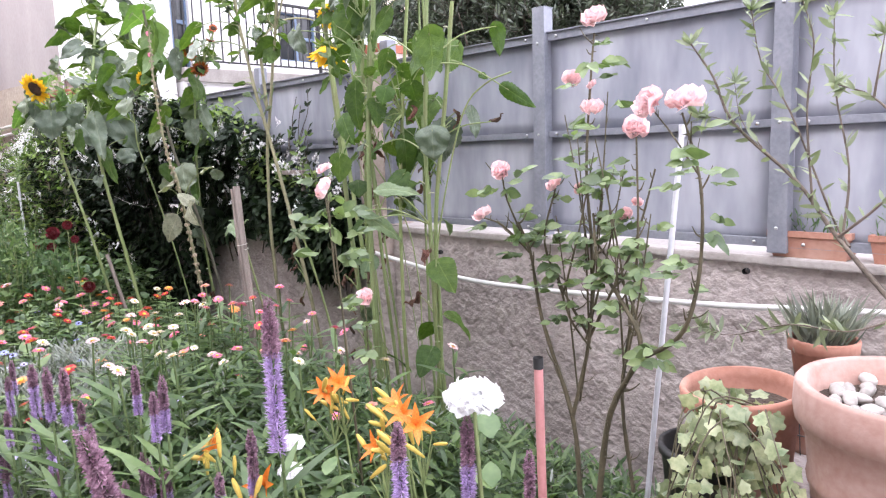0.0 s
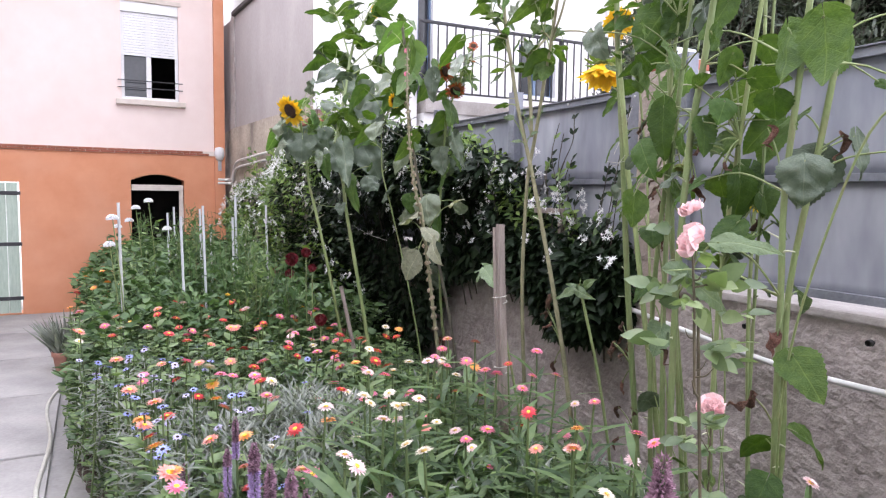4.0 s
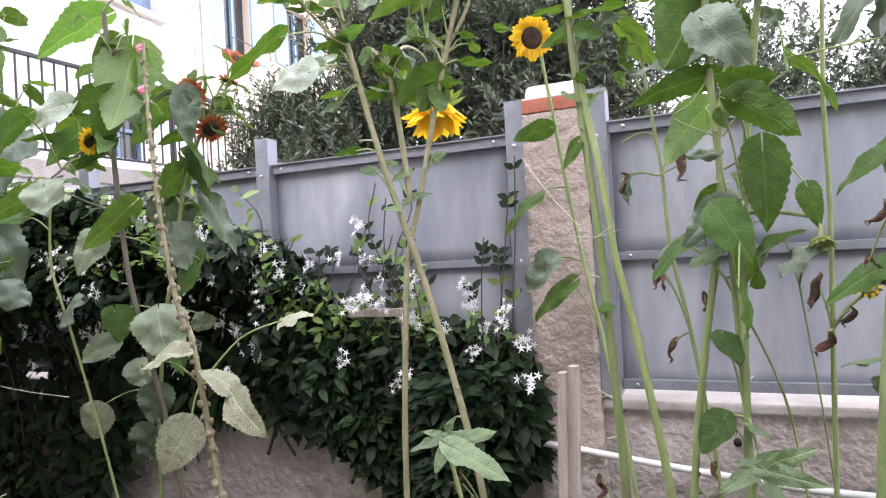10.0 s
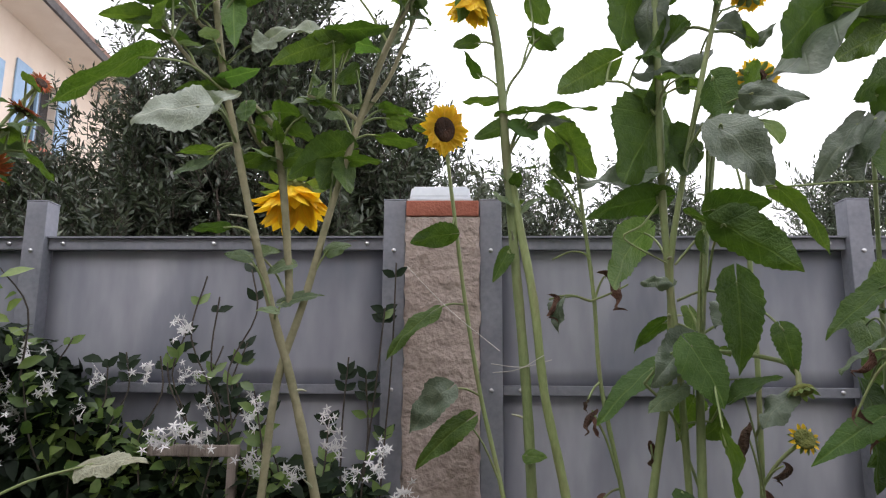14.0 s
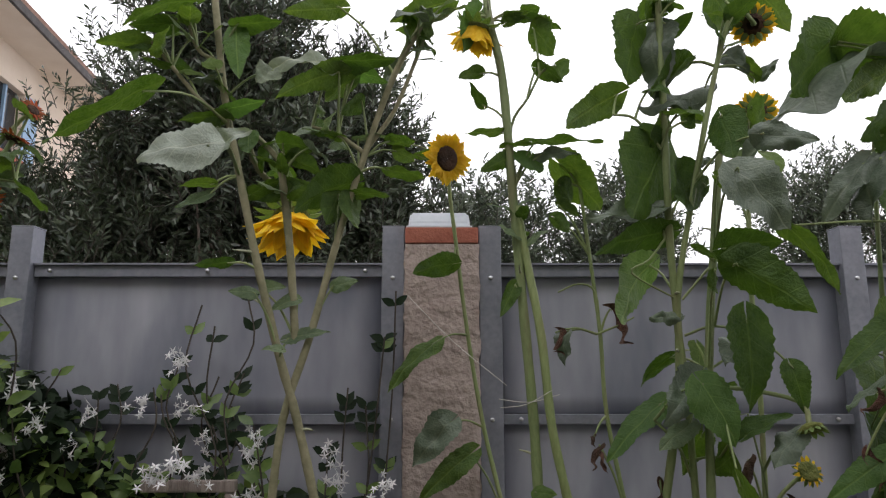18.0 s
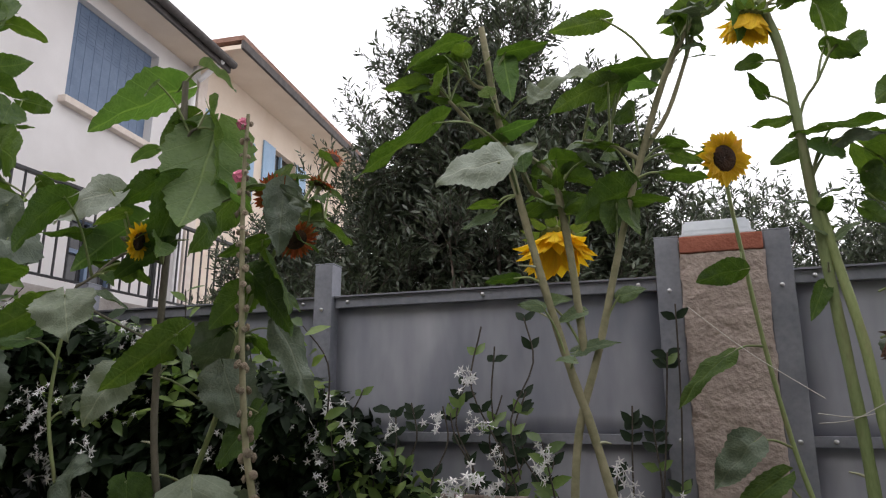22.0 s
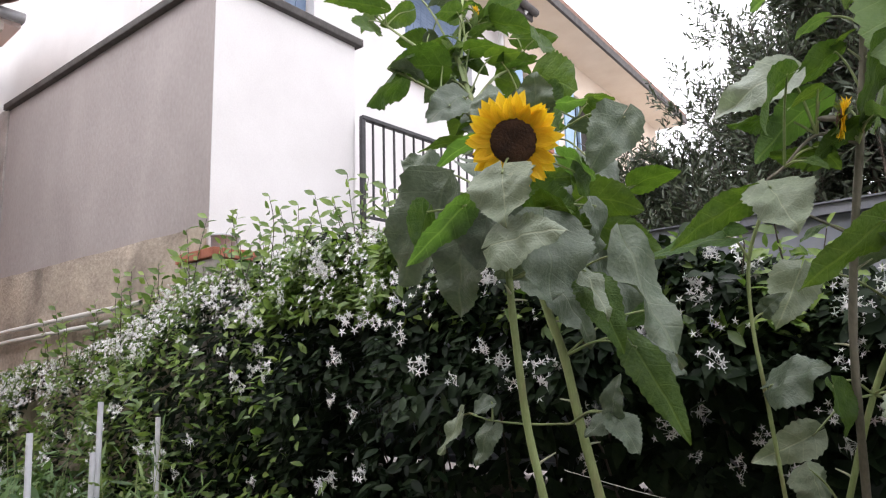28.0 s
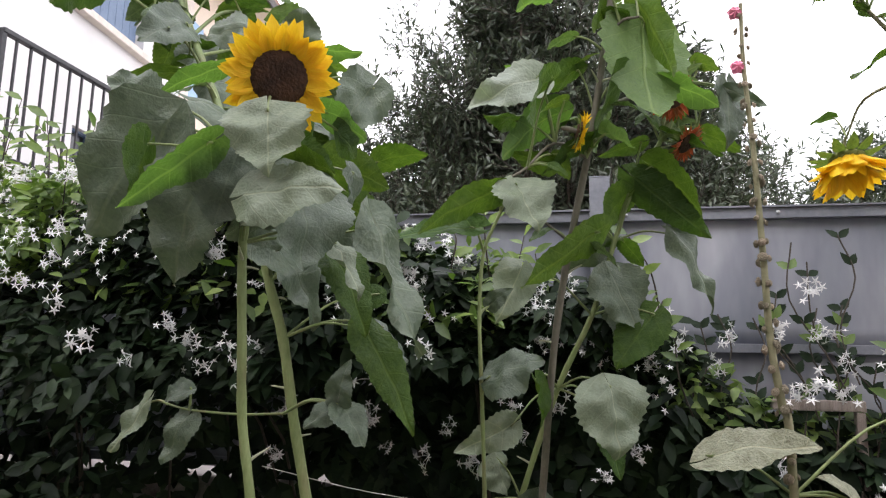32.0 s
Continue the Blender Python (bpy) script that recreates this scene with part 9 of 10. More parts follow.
def daylily(place, face):
    rng = random.Random(int(place[0] * 1000))
    x, y, z = place
    g = ground_z(x)
    t = thing("daylily", "orange daylily flowers with yellow buds and strap leaves", "flower", (x, y, g), "daylilies")
    h = z - g
    link("stem", tube([(.03, .06, 0), (.02, .03, h * .6), (0, 0, h - .02)], [.005, .004, .003], 6), STEM, t)
    f = Vector(face).normalized()
    ax = f.orthogonal().normalized()
    turn = Matrix((ax, f.cross(ax), f)).transposed().to_4x4()
    turn.translation = (0, 0, h)
    for k in range(6):
        ob = link("tepal", tepal, None, t)
        ob.matrix_basis = turn @ Matrix.Rotation(k * math.pi / 3, 4, "Z") @ Matrix.Rotation(radians(62 if k % 2 else 52), 4, "X") @ Matrix.Scale(.052, 4)
    for k in range(6):
        ob = link("bud", lily_bud, None, t)
        d = Vector((rng.uniform(-1, 1), rng.uniform(-1, .4), rng.uniform(.2, 1.2))).normalized()
        ax = d.orthogonal().normalized()
        m = Matrix((ax, d.cross(ax), d)).transposed().to_4x4()
        m.translation = Vector((rng.uniform(-.05, .05), rng.uniform(-.05, .05), h - rng.uniform(.02, .10)))
        ob.matrix_basis = m @ Matrix.Scale(rng.uniform(.05, .085), 4)
        link("bud_stalk", tube([(0.01, .01, h - .16), tuple(m.translation)], .002, 4), STEM, t)
    r2 = np.random.default_rng(int(abs(x) * 977))
    n = 20
    a = r2.uniform(0, 6.28, n)
    link("foliage", scatter(blade(1.0, .045, 2, 7, .4, .55, .5, .6), r2.normal(size=(n, 3)) * np.array([.03, .03, 0]), np.stack([np.cos(a) * .55, np.sin(a) * .55, np.full(n, 1.2)], -1), np.stack([-np.cos(a), -np.sin(a), np.full(n, .6)], -1), r2.uniform(.45, .75, n)), GRASSLEAF, t)


def white_cluster(place, radius, stem_foot, label):
    """A full white flower head of many ruffled petals."""
    rng = np.random.default_rng(int(radius * 1e5))
    t = thing("white_flower", label, "flower", stem_foot, "white flowers")
    b = Vector(place) - Vector(stem_foot)
    link("stem", tube([(0, 0, 0), (b.x * .4, b.y * .4, b.z * .6), tuple(b)], [.006, .005, .004], 6), STEM, t)
    n = 420
    o = unit(rng, n)
    o[:, 2] = np.abs(o[:, 2]) * .9 - .15
    fl = link("flower", scatter(blade(1, 1.1, 4, 4, .5, .35, .8, .36), o * radius * .62 * rng.uniform(.75, 1.05, (n, 1)) * np.array([1.25, 1.1, .8]), o + unit(rng, n) * .5, np.cross(o, unit(rng, n)) + o * .6, np.full(n, radius * .36) * rng.uniform(.7, 1.2, n)), PHLOXWHITE, t)
    fl.location = b
    m = 26
    a = rng.uniform(0, 6.28, m)
    link("foliage", scatter(broad, np.stack([np.zeros(m), np.zeros(m), rng.uniform(.3, .92, m) * b.z], -1), np.stack([np.cos(a), np.sin(a), np.full(m, .5)], -1), np.tile([0, 0, 1.0], (m, 1)), rng.uniform(.05, .11, m)), BEDLEAF, t)


white_cluster((2.27, -1.62, 1.155), .058, (2.25, -1.55, 0), "full white flower head on a leafy stem")
white_cluster((1.72, -1.70, .93), .032, (1.74, -1.62, 0), "small white flower half hidden among daylilies")
white_cluster((1.74, -1.72, .87), .032, (1.76, -1.64, 0), "small white flower half hidden among daylilies")
for k, (x, y, z) in enumerate(((-4.9, -1.95, 1.55), (-5.1, -2.0, 1.42), (-4.7, -1.85, 1.62), (-5.3, -2.1, 1.35), (-3.05, -2.2, 1.52), (-3.2, -2.22, 1.32), (-4.6, -1.7, 1.36))):
    white_cluster((x + .09, y - .04, z - .1), .042, (x, y + .05, ground_z(x)), "white dahlia bloom tied to a cane")
zinnia((-2.78, -1.46, 0.80), "red")
zinnia((-2.40, -1.45, 0.80), "red")
zinnia((-2.99, -1.21, 0.80), "coral")
zinnia((-2.68, -1.69, 0.80), "red")
zinnia((-3.49, -1.15, 0.80), "coral")
zinnia((-3.17, -1.42, 0.80), "yellow")
zinnia((-2.38, -1.02, 0.80), "yellow")
zinnia((-2.05, -1.28, 0.80), "pink")
zinnia((-2.12, -1.06, 0.80), "pink")
zinnia((-1.87, -1.43, 0.80), "red")
zinnia((-1.58, -1.20, 0.80), "pink")
zinnia((-1.56, -1.34, 0.80), "blush")
zinnia((-0.98, -1.35, 0.80), "pink")
zinnia((-0.94, -1.27, 0.80), "orange")
zinnia((-1.80, -1.64, 0.80), "coral")
zinnia((-1.59, -1.81, 0.80), "coral")
zinnia((-1.20, -2.28, 0.80), "coral")
zinnia((-2.94, -1.84, 0.80), "red")
zinnia((-2.44, -2.00, 0.80), "red")
zinnia((-0.98, -1.93, 0.80), "coral")
zinnia((-0.41, -2.17, 0.80), "coral")
zinnia((-0.35, -1.95, 0.80), "orange")
zinnia((-0.23, -1.94, 0.80), "coral")
zinnia((-0.21, -2.26, 0.80), "orange")
zinnia((-0.14, -2.24, 0.80), "coral")
zinnia((0.10, -2.04, 0.80), "coral")
zinnia((0.33, -2.31, 0.80), "coral")
zinnia((0.32, -2.18, 0.80), "orange")
zinnia((0.44, -2.18, 0.80), "pink")
zinnia((-0.01, -2.38, 0.80), "red")
zinnia((0.09, -2.47, 0.80), "orange")
zinnia((-1.19, -1.03, 0.80), "red")
zinnia((-0.27, -1.46, 0.80), "red")
zinnia((-0.67, -1.15, 0.80), "red")
zinnia((-4.83, -2.44, 0.80), "orange")
zinnia((-5.28, -2.29, 0.80), "orange")
zinnia((-4.32, -2.26, 0.80), "orange")
zinnia((-3.97, -2.37, 0.80), "orange")
zinnia((-4.73, -2.18, 0.80), "orange")
zinnia((-2.95, -2.52, 0.80), "orange")
zinnia((-3.70, -2.57, 0.80), "red")
zinnia((-1.04, -1.98, 0.80), "pink")
zinnia((-0.32, -1.76, 0.80), "pink")
zinnia((-0.63, -2.25, 0.80), "coral")
zinnia((0.12, -1.76, 0.80), "red")
cornflower((-1.53, -2.50, 0.74), "lilac")
cornflower((-0.75, -2.41, 0.79), "blue")
cornflower((-0.36, -2.49, 0.84), "blue")
cornflower((-1.34, -2.34, 0.74), "lilac")
cornflower((-0.60, -2.29, 0.79), "blue")
cornflower((-0.14, -2.38, 0.84), "blue")
cornflower((-1.09, -2.18, 0.74), "lilac")
cornflower((-0.15, -2.27, 0.79), "blue")
cornflower((-0.20, -2.16, 0.84), "blue")
cornflower((-1.19, -2.02, 0.74), "lilac")
cornflower((-0.11, -2.44, 0.79), "blue")
cornflower((0.24, -2.33, 0.84), "blue")
cornflower((-0.03, -2.21, 0.74), "lilac")
cornflower((-0.56, -2.01, 0.79), "blue")
cornflower((0.14, -2.12, 0.84), "blue")
cornflower((-1.20, -2.55, 0.74), "lilac")
cornflower((-1.03, -1.87, 0.79), "blue")
cornflower((-0.24, -1.91, 0.84), "blue")
cornflower((-1.65, -2.13, 0.74), "lilac")
cornflower((0.17, -2.40, 0.79), "blue")
cornflower((-1.76, -2.18, 0.72), "blue")
cornflower((-1.81, -2.11, 0.72), "blue")
cornflower((-1.02, -2.14, 0.72), "lilac")
cornflower((-1.15, -1.88, 0.72), "blue")
cornflower((-0.72, -1.49, 0.72), "blue")
cornflower((-1.52, -2.36, 0.72), "blue")
cornflower((-0.56, -2.50, 0.72), "blue")
cornflower((-0.46, -2.14, 0.72), "lilac")
cornflower((-0.43, -2.11, 0.72), "lilac")
cornflower((-0.27, -2.18, 0.72), "lilac")
cornflower((-0.03, -2.33, 0.72), "lilac")
cornflower((0.15, -2.36, 0.72), "blue")
cornflower((-0.25, -1.96, 0.72), "blue")
cornflower((-1.40, -2.31, 0.72), "blue")
cornflower((-0.37, -2.41, 0.72), "blue")
cornflower((-0.28, -1.60, 0.72), "blue")
cornflower((-1.50, -2.22, 0.72), "lilac")
cornflower((-0.73, -2.02, 0.72), "lilac")
cornflower((-1.68, -1.43, 0.72), "blue")
cornflower((-0.27, -2.47, 0.72), "blue")
cornflower((-0.19, -2.16, 0.72), "lilac")
cornflower((-1.20, -2.37, 0.72), "blue")
strawflower((0.47, -1.64, 1.00), "cream")
strawflower((0.48, -1.56, 1.00), "cream")
strawflower((0.55, -1.65, 1.00), "cream")
strawflower((0.53, -1.78, 1.00), "blush")
strawflower((0.22, -1.53, 1.00), "blush")
strawflower((0.90, -1.69, 1.00), "cream")
strawflower((0.96, -1.67, 1.00), "cream")
strawflower((0.70, -1.67, 1.00), "blush")
strawflower((0.90, -1.85, 1.00), "blush")
strawflower((0.98, -1.85, 1.00), "blush")
strawflower((0.61, -1.57, 1.00), "cream")
strawflower((0.57, -1.50, 1.00), "blush")
strawflower((0.22, -1.24, 1.00), "blush")
strawflower((0.22, -1.14, 1.00), "pink")
strawflower((0.36, -1.14, 1.00), "pink")
strawflower((0.32, -1.02, 1.00), "red")
strawflower((0.42, -1.13, 1.00), "pink")
strawflower((-0.06, -0.94, 1.00), "coral")
strawflower((0.61, -1.15, 1.00), "pink")
strawflower((0.19, -0.80, 1.00), "pink")
strawflower((0.82, -1.27, 1.00), "red")
strawflower((0.52, -0.95, 1.00), "pink")
strawflower((0.82, -1.03, 1.00), "pink")
strawflower((1.09, -1.11, 1.00), "pink")
strawflower((1.16, -1.12, 1.00), "pink")
strawflower((0.99, -1.23, 1.00), "orange")
strawflower((1.10, -1.33, 1.00), "coral")
strawflower((0.61, -1.59, 1.00), "cream")
strawflower((1.34, -1.43, 1.00), "cream")
strawflower((0.16, -1.27, 1.00), "blush")
strawflower((-0.16, -1.02, 1.00), "coral")
zinnia((-2.78, -1.30, 0.70), "coral")
zinnia((-2.51, -1.32, 0.70), "red")
zinnia((-2.46, -1.22, 0.70), "pink")
zinnia((-2.66, -1.21, 0.70), "red")
zinnia((-3.27, -0.95, 0.70), "blush")
zinnia((-2.53, -0.92, 0.70), "coral")
zinnia((-2.60, -1.55, 0.70), "red")
zinnia((-2.77, -1.64, 0.70), "coral")
zinnia((-2.29, -1.52, 0.70), "coral")
zinnia((-1.88, -1.49, 0.70), "coral")
zinnia((-2.13, -0.88, 0.70), "pink")
zinnia((-1.93, -0.89, 0.70), "pink")
zinnia((-1.64, -1.03, 0.70), "pink")
zinnia((-1.13, -1.19, 0.70), "pink")
zinnia((-1.06, -1.11, 0.70), "orange")
zinnia((-1.62, -0.70, 0.70), "red")
zinnia((-1.92, -0.58, 0.70), "cream")
zinnia((-1.56, -1.20, 0.70), "cream")
zinnia((-1.29, -1.56, 0.70), "pink")
zinnia((-1.65, -1.67, 0.70), "red")
zinnia((-1.83, -1.75, 0.70), "coral")
zinnia((-2.40, -1.87, 0.70), "red")
zinnia((-2.30, -1.80, 0.70), "pink")
zinnia((-2.16, -1.85, 0.70), "pink")
zinnia((-0.91, -1.11, 0.70), "pink")
zinnia((-0.79, -1.10, 0.70), "red")
zinnia((-2.80, -0.83, 0.70), "yellow")
zinnia((-2.26, -1.38, 0.70), "orange")
zinnia((-2.26, -1.34, 0.70), "yellow")
zinnia((-3.50, -1.31, 0.70), "yellow")
zinnia((-3.74, -1.41, 0.70), "yellow")
zinnia((-1.45, -2.06, 0.70), "coral")
zinnia((-1.11, -1.81, 0.70), "pink")
zinnia((-1.89, -1.25, 0.70), "blush")
zinnia((-1.72, -1.16, 0.70), "pink")
zinnia((-1.72, -1.08, 0.70), "pink")
zinnia((-1.59, -0.97, 0.70), "red")
zinnia((-1.53, -0.88, 0.70), "coral")
zinnia((-0.92, -0.98, 0.70), "red")
zinnia((-0.76, -1.06, 0.70), "pink")
zinnia((-2.24, -1.94, 0.70), "coral")
zinnia((-1.33, -1.36, 0.70), "red")
cornflower((-1.98, -1.80, 0.66), "blue")
cornflower((-1.72, -2.03, 0.66), "blue")
cornflower((-1.35, -1.23, 0.66), "blue")
cornflower((-1.40, -1.28, 0.66), "blue")
cornflower((-1.72, -1.94, 0.66), "blue")
dahlia((-2.43, -1.10, 1.14), 0.050)
dahlia((-2.06, -1.10, 1.22), 0.034)
dahlia((-2.49, -1.10, 1.03), 0.036)
dahlia((-2.92, -1.10, 1.01), 0.030)
dahlia((-1.92, -1.10, 1.13), 0.028)
dahlia((-1.73, -1.10, 0.82), 0.040)
liatris((1.88, -1.83, 1.34), 0.34, 1)
liatris((1.76, -1.83, 1.02), 0.16, 4)
liatris((0.66, -2.08, 0.97), 0.13, 1)
liatris((0.84, -2.05, 1.04), 0.17, 5)
liatris((1.13, -2.08, 1.10), 0.15, 2)
liatris((1.17, -2.05, 1.10), 0.16, 2)
liatris((0.69, -2.10, 0.87), 0.12, 5)
liatris((0.65, -2.02, 0.83), 0.13, 5)
liatris((1.00, -2.06, 0.87), 0.12, 5)
liatris((-0.09, -2.10, 0.66), 0.17, 1)
liatris((1.18, -2.00, 0.90), 0.18, 6)
liatris((0.67, -2.12, 0.68), 0.14, 1)
liatris((1.58, -1.95, 1.14), 0.14, 6)
liatris((1.41, -1.95, 1.13), 0.13, 6)
liatris((1.59, -1.98, 1.11), 0.12, 3)
liatris((1.55, -2.00, 0.93), 0.14, 6)
liatris((1.41, -2.00, 0.84), 0.10, 6)
liatris((1.73, -1.90, 0.93), 0.10, 0)
liatris((0.36, -2.15, 0.52), 0.13, 1)
liatris((1.56, -1.95, 0.90), 0.12, 3)
liatris((0.33, -2.00, 0.94), 0.13, 6)
liatris((0.59, -2.10, 0.68), 0.13, 3)
liatris((2.31, -1.85, 1.19), 0.16, 5)
liatris((2.39, -1.60, 1.08), 0.14, 4)
liatris((2.25, -1.62, 1.12), 0.18, 6)
liatris((2.05, -1.93, 1.28), 0.32, 2, 15)
liatris((1.41, -1.95, 0.90), 0.17, 4)
liatris((1.10, -1.98, 0.90), 0.18, 2)
liatris((0.96, -2.05, 0.78), 0.16, 0)
liatris((0.51, -2.10, 0.74), 0.16, 2)
liatris((1.54, -1.95, 0.92), 0.15, 4)
liatris((1.27, -2.00, 0.80), 0.16, 6)
liatris((0.74, -1.90, 0.86), 0.15, 0)
daylily((1.53, -1.46, 0.95), (0.3, -0.6, 0.5))
daylily((1.84, -1.52, 0.89), (-0.3, -0.7, 0.5))
daylily((1.87, -1.46, 0.97), (0.2, -0.6, 0.7))
daylily((1.96, -1.50, 0.98), (0.6, -0.4, 0.5))
daylily((1.58, -1.83, 0.92), (-0.4, -0.6, 0.6))
daylily((1.76, -1.80, 0.87), (0.2, -0.7, 0.4))
daylily((1.78, -1.40, 0.96), (-0.2, -0.5, 0.8))
daylily((1.56, -1.44, 0.98), (0.6, -0.3, 0.6))
rose_cane([(1.92, -0.74, 0.47), (1.89, -0.74, 0.75), (1.77, -0.74, 1.06), (1.74, -0.76, 1.29), (1.72, -0.80, 1.40)], 0.011, 0.004)
rose_cane([(1.89, -0.74, 0.75), (1.93, -0.70, 1.02), (1.94, -0.70, 1.30), (1.92, -0.70, 1.57), (1.94, -0.70, 1.88), (1.95, -0.70, 1.98)], 0.009, 0.003)
rose_cane([(1.93, -0.70, 1.02), (1.85, -0.72, 1.16), (1.79, -0.75, 1.33), (1.84, -0.75, 1.52)], 0.006, 0.003)
rose_cane([(2.06, -0.85, 0.56), (2.10, -0.85, 0.85), (2.21, -0.87, 1.07), (2.14, -0.85, 1.19), (2.04, -0.82, 1.30), (2.01, -0.80, 1.44)], 0.012, 0.004)
rose_cane([(2.22, -0.87, 1.05), (2.36, -0.95, 1.15), (2.41, -0.97, 1.26), (2.43, -0.98, 1.41), (2.42, -0.98, 1.56), (2.37, -0.97, 1.71)], 0.008, 0.003)
rose_cane([(2.15, -0.80, 0.60), (2.11, -0.80, 0.89), (2.14, -0.80, 1.14), (2.17, -0.82, 1.38), (2.18, -0.85, 1.66)], 0.008, 0.003)
rose_cane([(1.93, -0.70, 1.02), (2.02, -0.72, 1.18), (2.12, -0.75, 1.35), (2.21, -0.80, 1.57)], 0.006, 0.003)
rose_cane([(2.21, -0.87, 1.07), (2.13, -0.80, 1.21), (1.93, -0.72, 1.39)], 0.006, 0.003)
rose_cane([(1.83, -0.74, 1.24), (1.88, -0.74, 1.09), (1.95, -0.72, 0.99)], 0.005, 0.004)
rose_cane([(1.74, -0.76, 1.29), (1.72, -0.85, 1.47), (1.74, -0.90, 1.56)], 0.004, 0.003)
rose_cane([(1.74, -0.76, 1.29), (1.70, -0.85, 1.39), (1.66, -0.90, 1.42)], 0.004, 0.003)
rose_cane([(2.42, -0.98, 1.56), (2.35, -0.98, 1.66), (2.30, -0.98, 1.72)], 0.003, 0.002)
rose_bloom((1.951, -0.700, 2.025), 0.048)
rose_bloom((1.867, -0.700, 1.852), 0.036)
rose_bloom((1.955, -0.720, 1.754), 0.042)
rose_bloom((1.942, -0.700, 1.828), 0.020)
rose_bloom((2.290, -0.980, 1.740), 0.052)
rose_bloom((2.376, -0.970, 1.739), 0.055)
rose_bloom((2.206, -0.900, 1.681), 0.042)
rose_bloom((1.737, -0.900, 1.571), 0.040)
rose_bloom((1.656, -0.900, 1.430), 0.040)
rose_bloom((1.841, -0.760, 1.525), 0.034)
rose_bloom((1.913, -0.720, 1.506), 0.028)
rose_bloom((2.166, -0.820, 1.479), 0.020)
rose_bloom((2.120, -0.800, 1.441), 0.026)

# thin side shoots that fill the rose bush
for x0, z0, x1, z1, y in ((1.90, .82, 1.83, 1.42, -.72), (1.90, .80, 2.00, 1.50, -.71), (1.93, 1.0, 1.90, 1.68, -.70), (1.94, 1.2, 2.01, 1.80, -.70), (2.12, .92, 2.07, 1.52, -.80),
                          (2.11, .89, 2.22, 1.45, -.82), (1.94, 1.25, 1.86, 1.74, -.71), (1.85, 1.16, 1.98, 1.62, -.73), (2.14, 1.1, 2.03, 1.66, -.80), (1.93, 1.02, 2.08, 1.58, -.72)):
    rose_cane([(x0, y, z0), ((x0 + x1) / 2 + .02, y - .03, (z0 + z1) / 2), (x1, y - .02, z1)], .0045, .002)
single_rose((1.46, -1.25, 0), (1.55, -1.42, 1.42), (((1.555, -1.445, 1.545), .040), ((1.53, -1.425, 1.60), .026)), "single rose stem with two pale pink roses")
single_rose((1.30, -1.1, 0), (1.40, -1.2, 1.05), (((1.41, -1.21, 1.175), .036),), "single rose stem with a pale pink rose")

# ---- the leafy mass of the bed ----
def bed_foliage():
    rng = np.random.default_rng(51)
    bed = thing("bed_foliage", "dense mixed green foliage of the flower bed", "foliage", (0, 0, 0), kind="stuff")

    def height(x, y):
        d = (y - bed_edge(x)) / -bed_edge(x)
        h = np.interp(x, [-9, -5, -2.5, -.8, .6, 1.6, 2.2, 2.7], [.9, 1.0, .70, .66, .80, .70, .42, .12])
        back = 1.0 if x < -2.6 else (.95 - (.62 if x > -.9 else .3) * max(0, (d - .5) / .5))
        return h * back * (.55 + .45 * min(1, d * 7)) * (1 + .2 * noise.noise(Vector((x * 3, y * 3, 0))))

    for name, tpl, mat, n, lo, hi, x0, x1, up in (("broad_leaves", broad, BEDLEAF, 17000, .03, .07, -3.2, .2, .35), ("deep_leaves", broad, DEEPLEAF, 12500, .025, .062, .0, 2.6, .35), ("narrow_leaves", narrow, GRASSLEAF, 4500, .05, .12, .5, 2.6, 1.1), ("fine_leaves", blade(1.0, .34, 1, 2, .2, .2), DEEPLEAF, 14000, .018, .042, -2.6, 2.5, .6), ("grey_fine_leaves", narrow, GREYLEAF, 5000, .025, .06, -1.6, 2.2, .9), ("far_leaves", broad, FEATHER, 11000, .05, .12, -8.2, -2.4, .5), ("silver_leaves", narrow, GREYLEAF, 10000, .03, .075, -.4, 1.1, 1.4)):
        P, D = [], []
        while len(P) < n:
            x = rng.uniform(x0, x1)
            y = bed_edge(x) * rng.uniform(.06, .98)
            if name == "silver_leaves":
                x, y = -.35 + rng.normal() * .34, -1.72 + rng.normal() * .2
                x, y = min(max(x, -1.2), .6), max(y, bed_edge(x) + .05)
            if y > -.28 and x < 2.2 and rng.uniform() < .7:
                continue
            z = height(x, y) * (1 - .75 * rng.uniform() ** 1.6) * (1.06 if name not in ("broad_leaves", "deep_leaves") else 1.0)
            P.append((x, y, ground_z(x) + max(.02, z)))
            a = rng.uniform(0, 6.28)
            D.append((math.cos(a), math.sin(a), up + rng.normal() * .35))
        n = len(P)
        link(name, scatter(tpl, np.array(P), np.array(D), np.tile([0, -.2, 1.0], (n, 1)) + rng.normal(size=(n, 3)) * .3, rng.uniform(lo, hi, n)), mat, bed, kind="stuff")
    # thin upright stems that carry it
    pieces = []
    for k in range(900):
        x = rng.uniform(-3.2, 2.6)
        y = bed_edge(x) * rng.uniform(.12, .95)
        g, h = ground_z(x), height(x, y)
        v, f, _ = tube_data([(x, y, g), (x + rng.normal() * .03, y + rng.normal() * .03, g + h * .5), (x + rng.normal() * .05, y + rng.normal() * .05, g + h * rng.uniform(.8, 1.1))], [.003, .0025, .0015], 4)
        pieces.append((v, f))
    link("stem_mass", mesh_of(*join_data(pieces)), BEDSTEM, bed, kind="stuff")


bed_foliage()


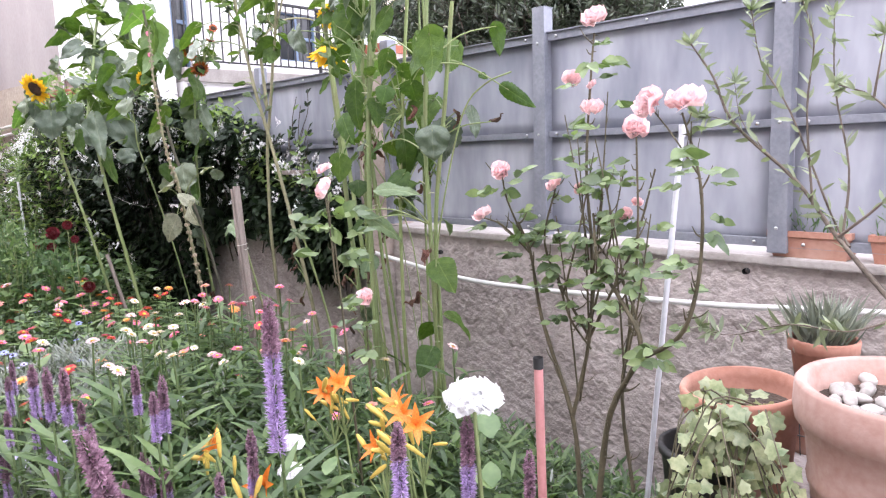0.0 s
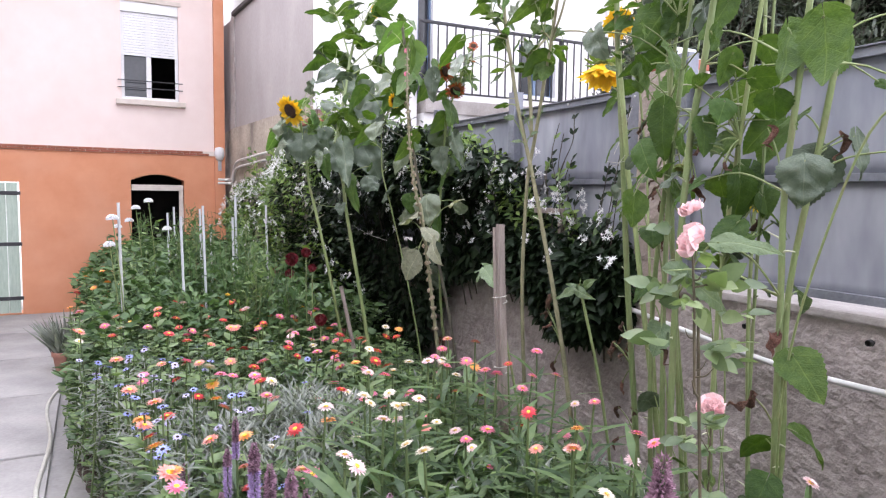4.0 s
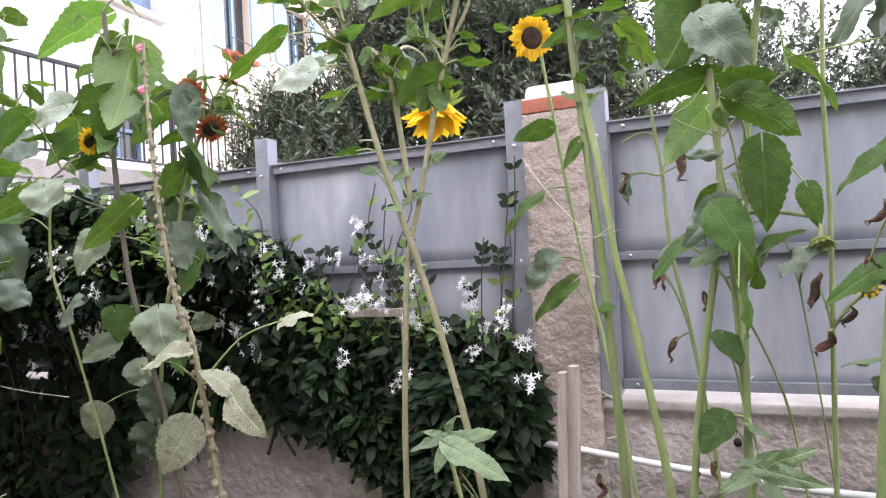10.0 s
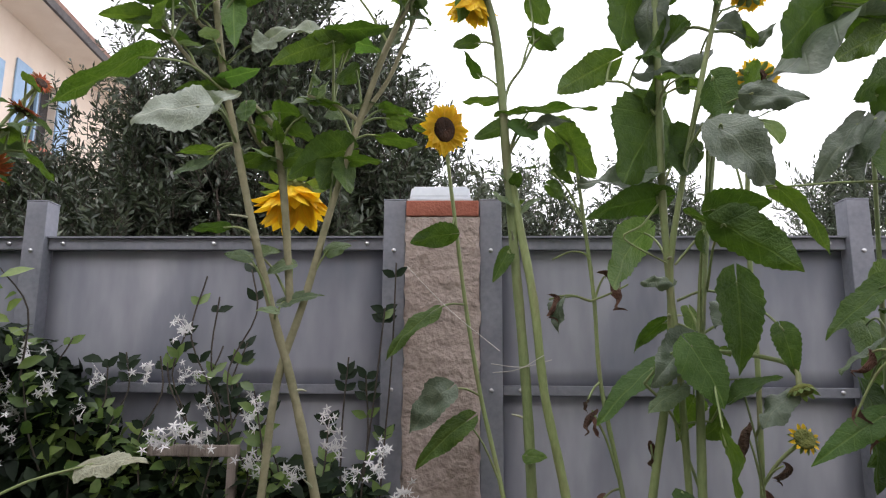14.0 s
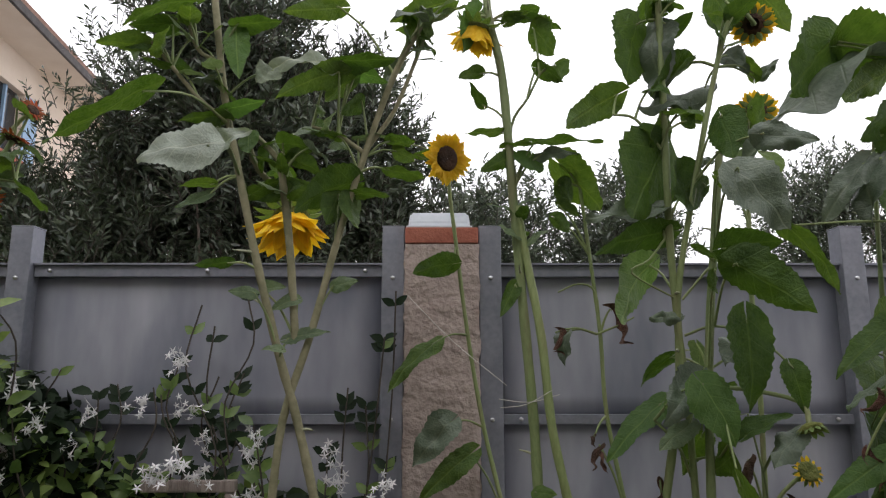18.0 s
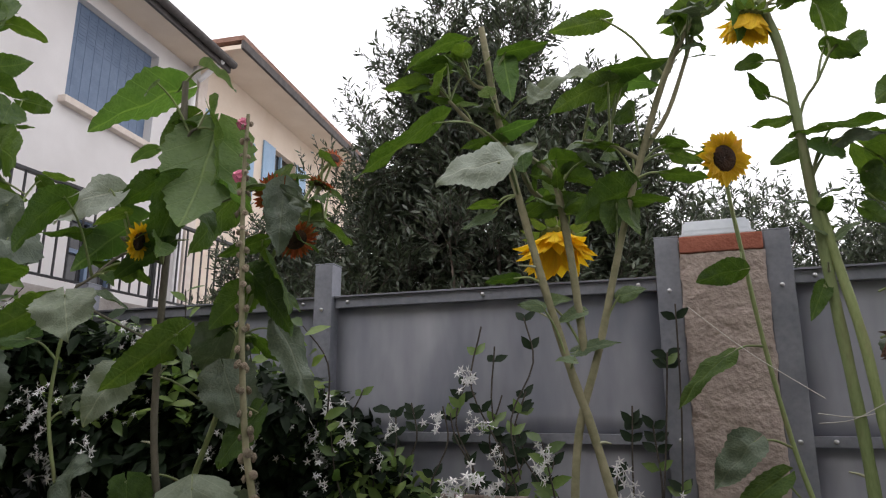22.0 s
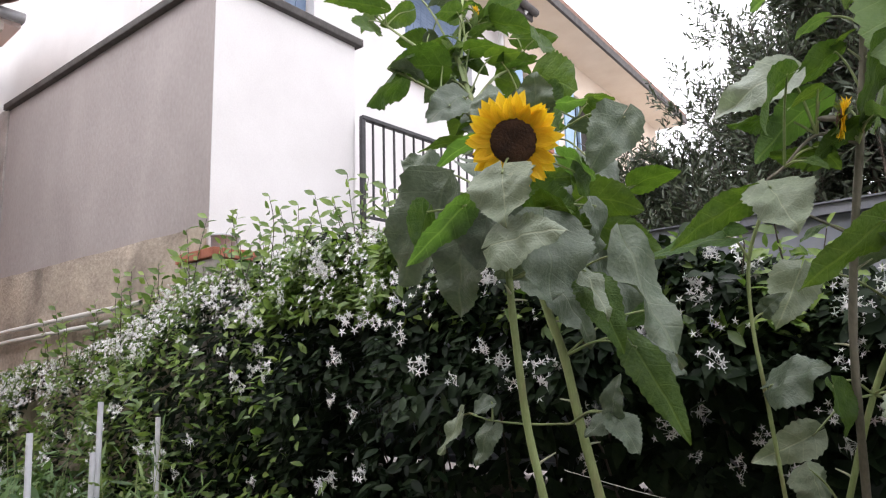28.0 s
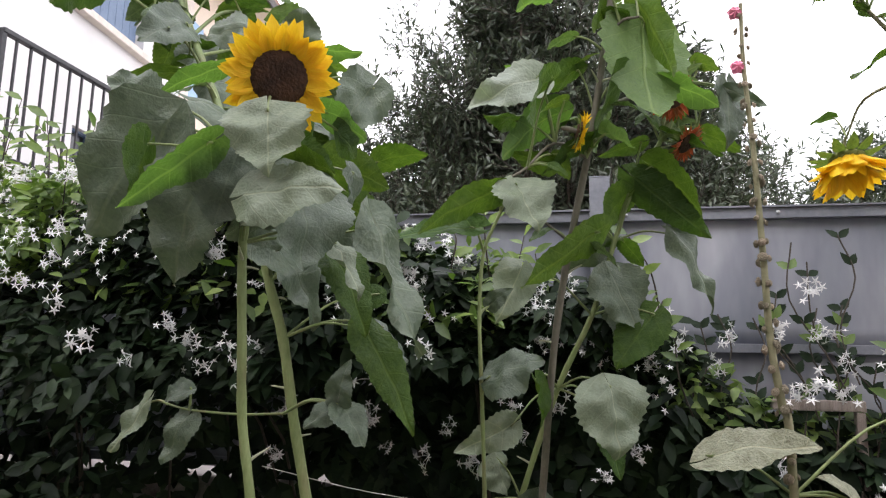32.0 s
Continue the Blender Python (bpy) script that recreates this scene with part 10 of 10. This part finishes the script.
def tall_greens():
    """Feathery cosmos and tomato-like greens that stand among the white canes."""
    rng = np.random.default_rng(88)
    for k, (x, y, h) in enumerate(((-2.5, -1.35, 1.25), (-2.9, -1.2, 1.35), (-3.2, -1.4, 1.2), (-3.6, -1.2, 1.45), (-3.9, -1.6, 1.35), (-4.3, -1.3, 1.5), (-4.7, -1.6, 1.4), (-5.2, -1.4, 1.5), (-5.6, -1.9, 1.35), (-6.2, -1.5, 1.4), (-2.7, -1.75, .95), (-3.4, -1.9, 1.0), (-4.2, -2.1, 1.05), (-7.0, -1.8, 1.4), (-2.15, -1.15, 1.05))):
        t = thing("feathery_plant", "feathery green plant among white canes", "plant", (x, y, ground_z(x)), "feathery plants")
        st, pl, dr = [], [], []
        for j in range(14):
            a = rng.uniform(0, 6.28)
            tip = np.array([math.cos(a) * .22 * rng.uniform(), math.sin(a) * .22 * rng.uniform(), h * rng.uniform(.7, 1.05)])
            v, f, _ = tube_data([(0, 0, 0), tip * np.array([.4, .4, .55]), tip], [.004, .003, .0015], 4)
            st.append((v, f))
            for i in range(60):
                s = rng.uniform(.25, 1)
                q = tip * s + rng.normal(size=3) * .035
                pl.append(q), dr.append(unit(rng, 1)[0] + np.array([0, 0, .5]))
        n = len(pl)
        link("stem_mass", mesh_of(*join_data(st)), STEM, t, kind="stuff")
        link("foliage", scatter(narrow if k % 2 else blade(1, .3, 2, 3, .2, .2), np.array(pl), np.array(dr), unit(rng, n), rng.uniform(.035, .09, n)), FEATHER if k % 3 else BEDLEAF, t)


tall_greens()
patio_slabs()


def more_flowers():
    """The smaller blooms that fill the bed between the others."""
    rng = random.Random(414)
    for k in range(85):
        x = rng.uniform(-2.9, .5)
        y = bed_edge(x) + .12 + rng.random() ** 1.3 * (-.75 - bed_edge(x))
        zinnia((x, y, rng.uniform(.66, .82)), rng.choice(("pink", "pink", "pink", "red", "red", "coral", "blush", "orange", "cream")))
    for k in range(45):
        x = rng.uniform(-1.4, 1.2)
        y = bed_edge(x) + .08 + rng.random() * .55
        cornflower((x, y, rng.uniform(.60, .80)), rng.choice(("blue", "lilac", "lilac")))
    for k in range(30):
        x = rng.uniform(-.3, 1.5)
        strawflower((x, rng.uniform(-1.45, -.7), rng.uniform(.72, .98)), rng.choice(("blush", "cream", "pink", "coral")))


more_flowers()
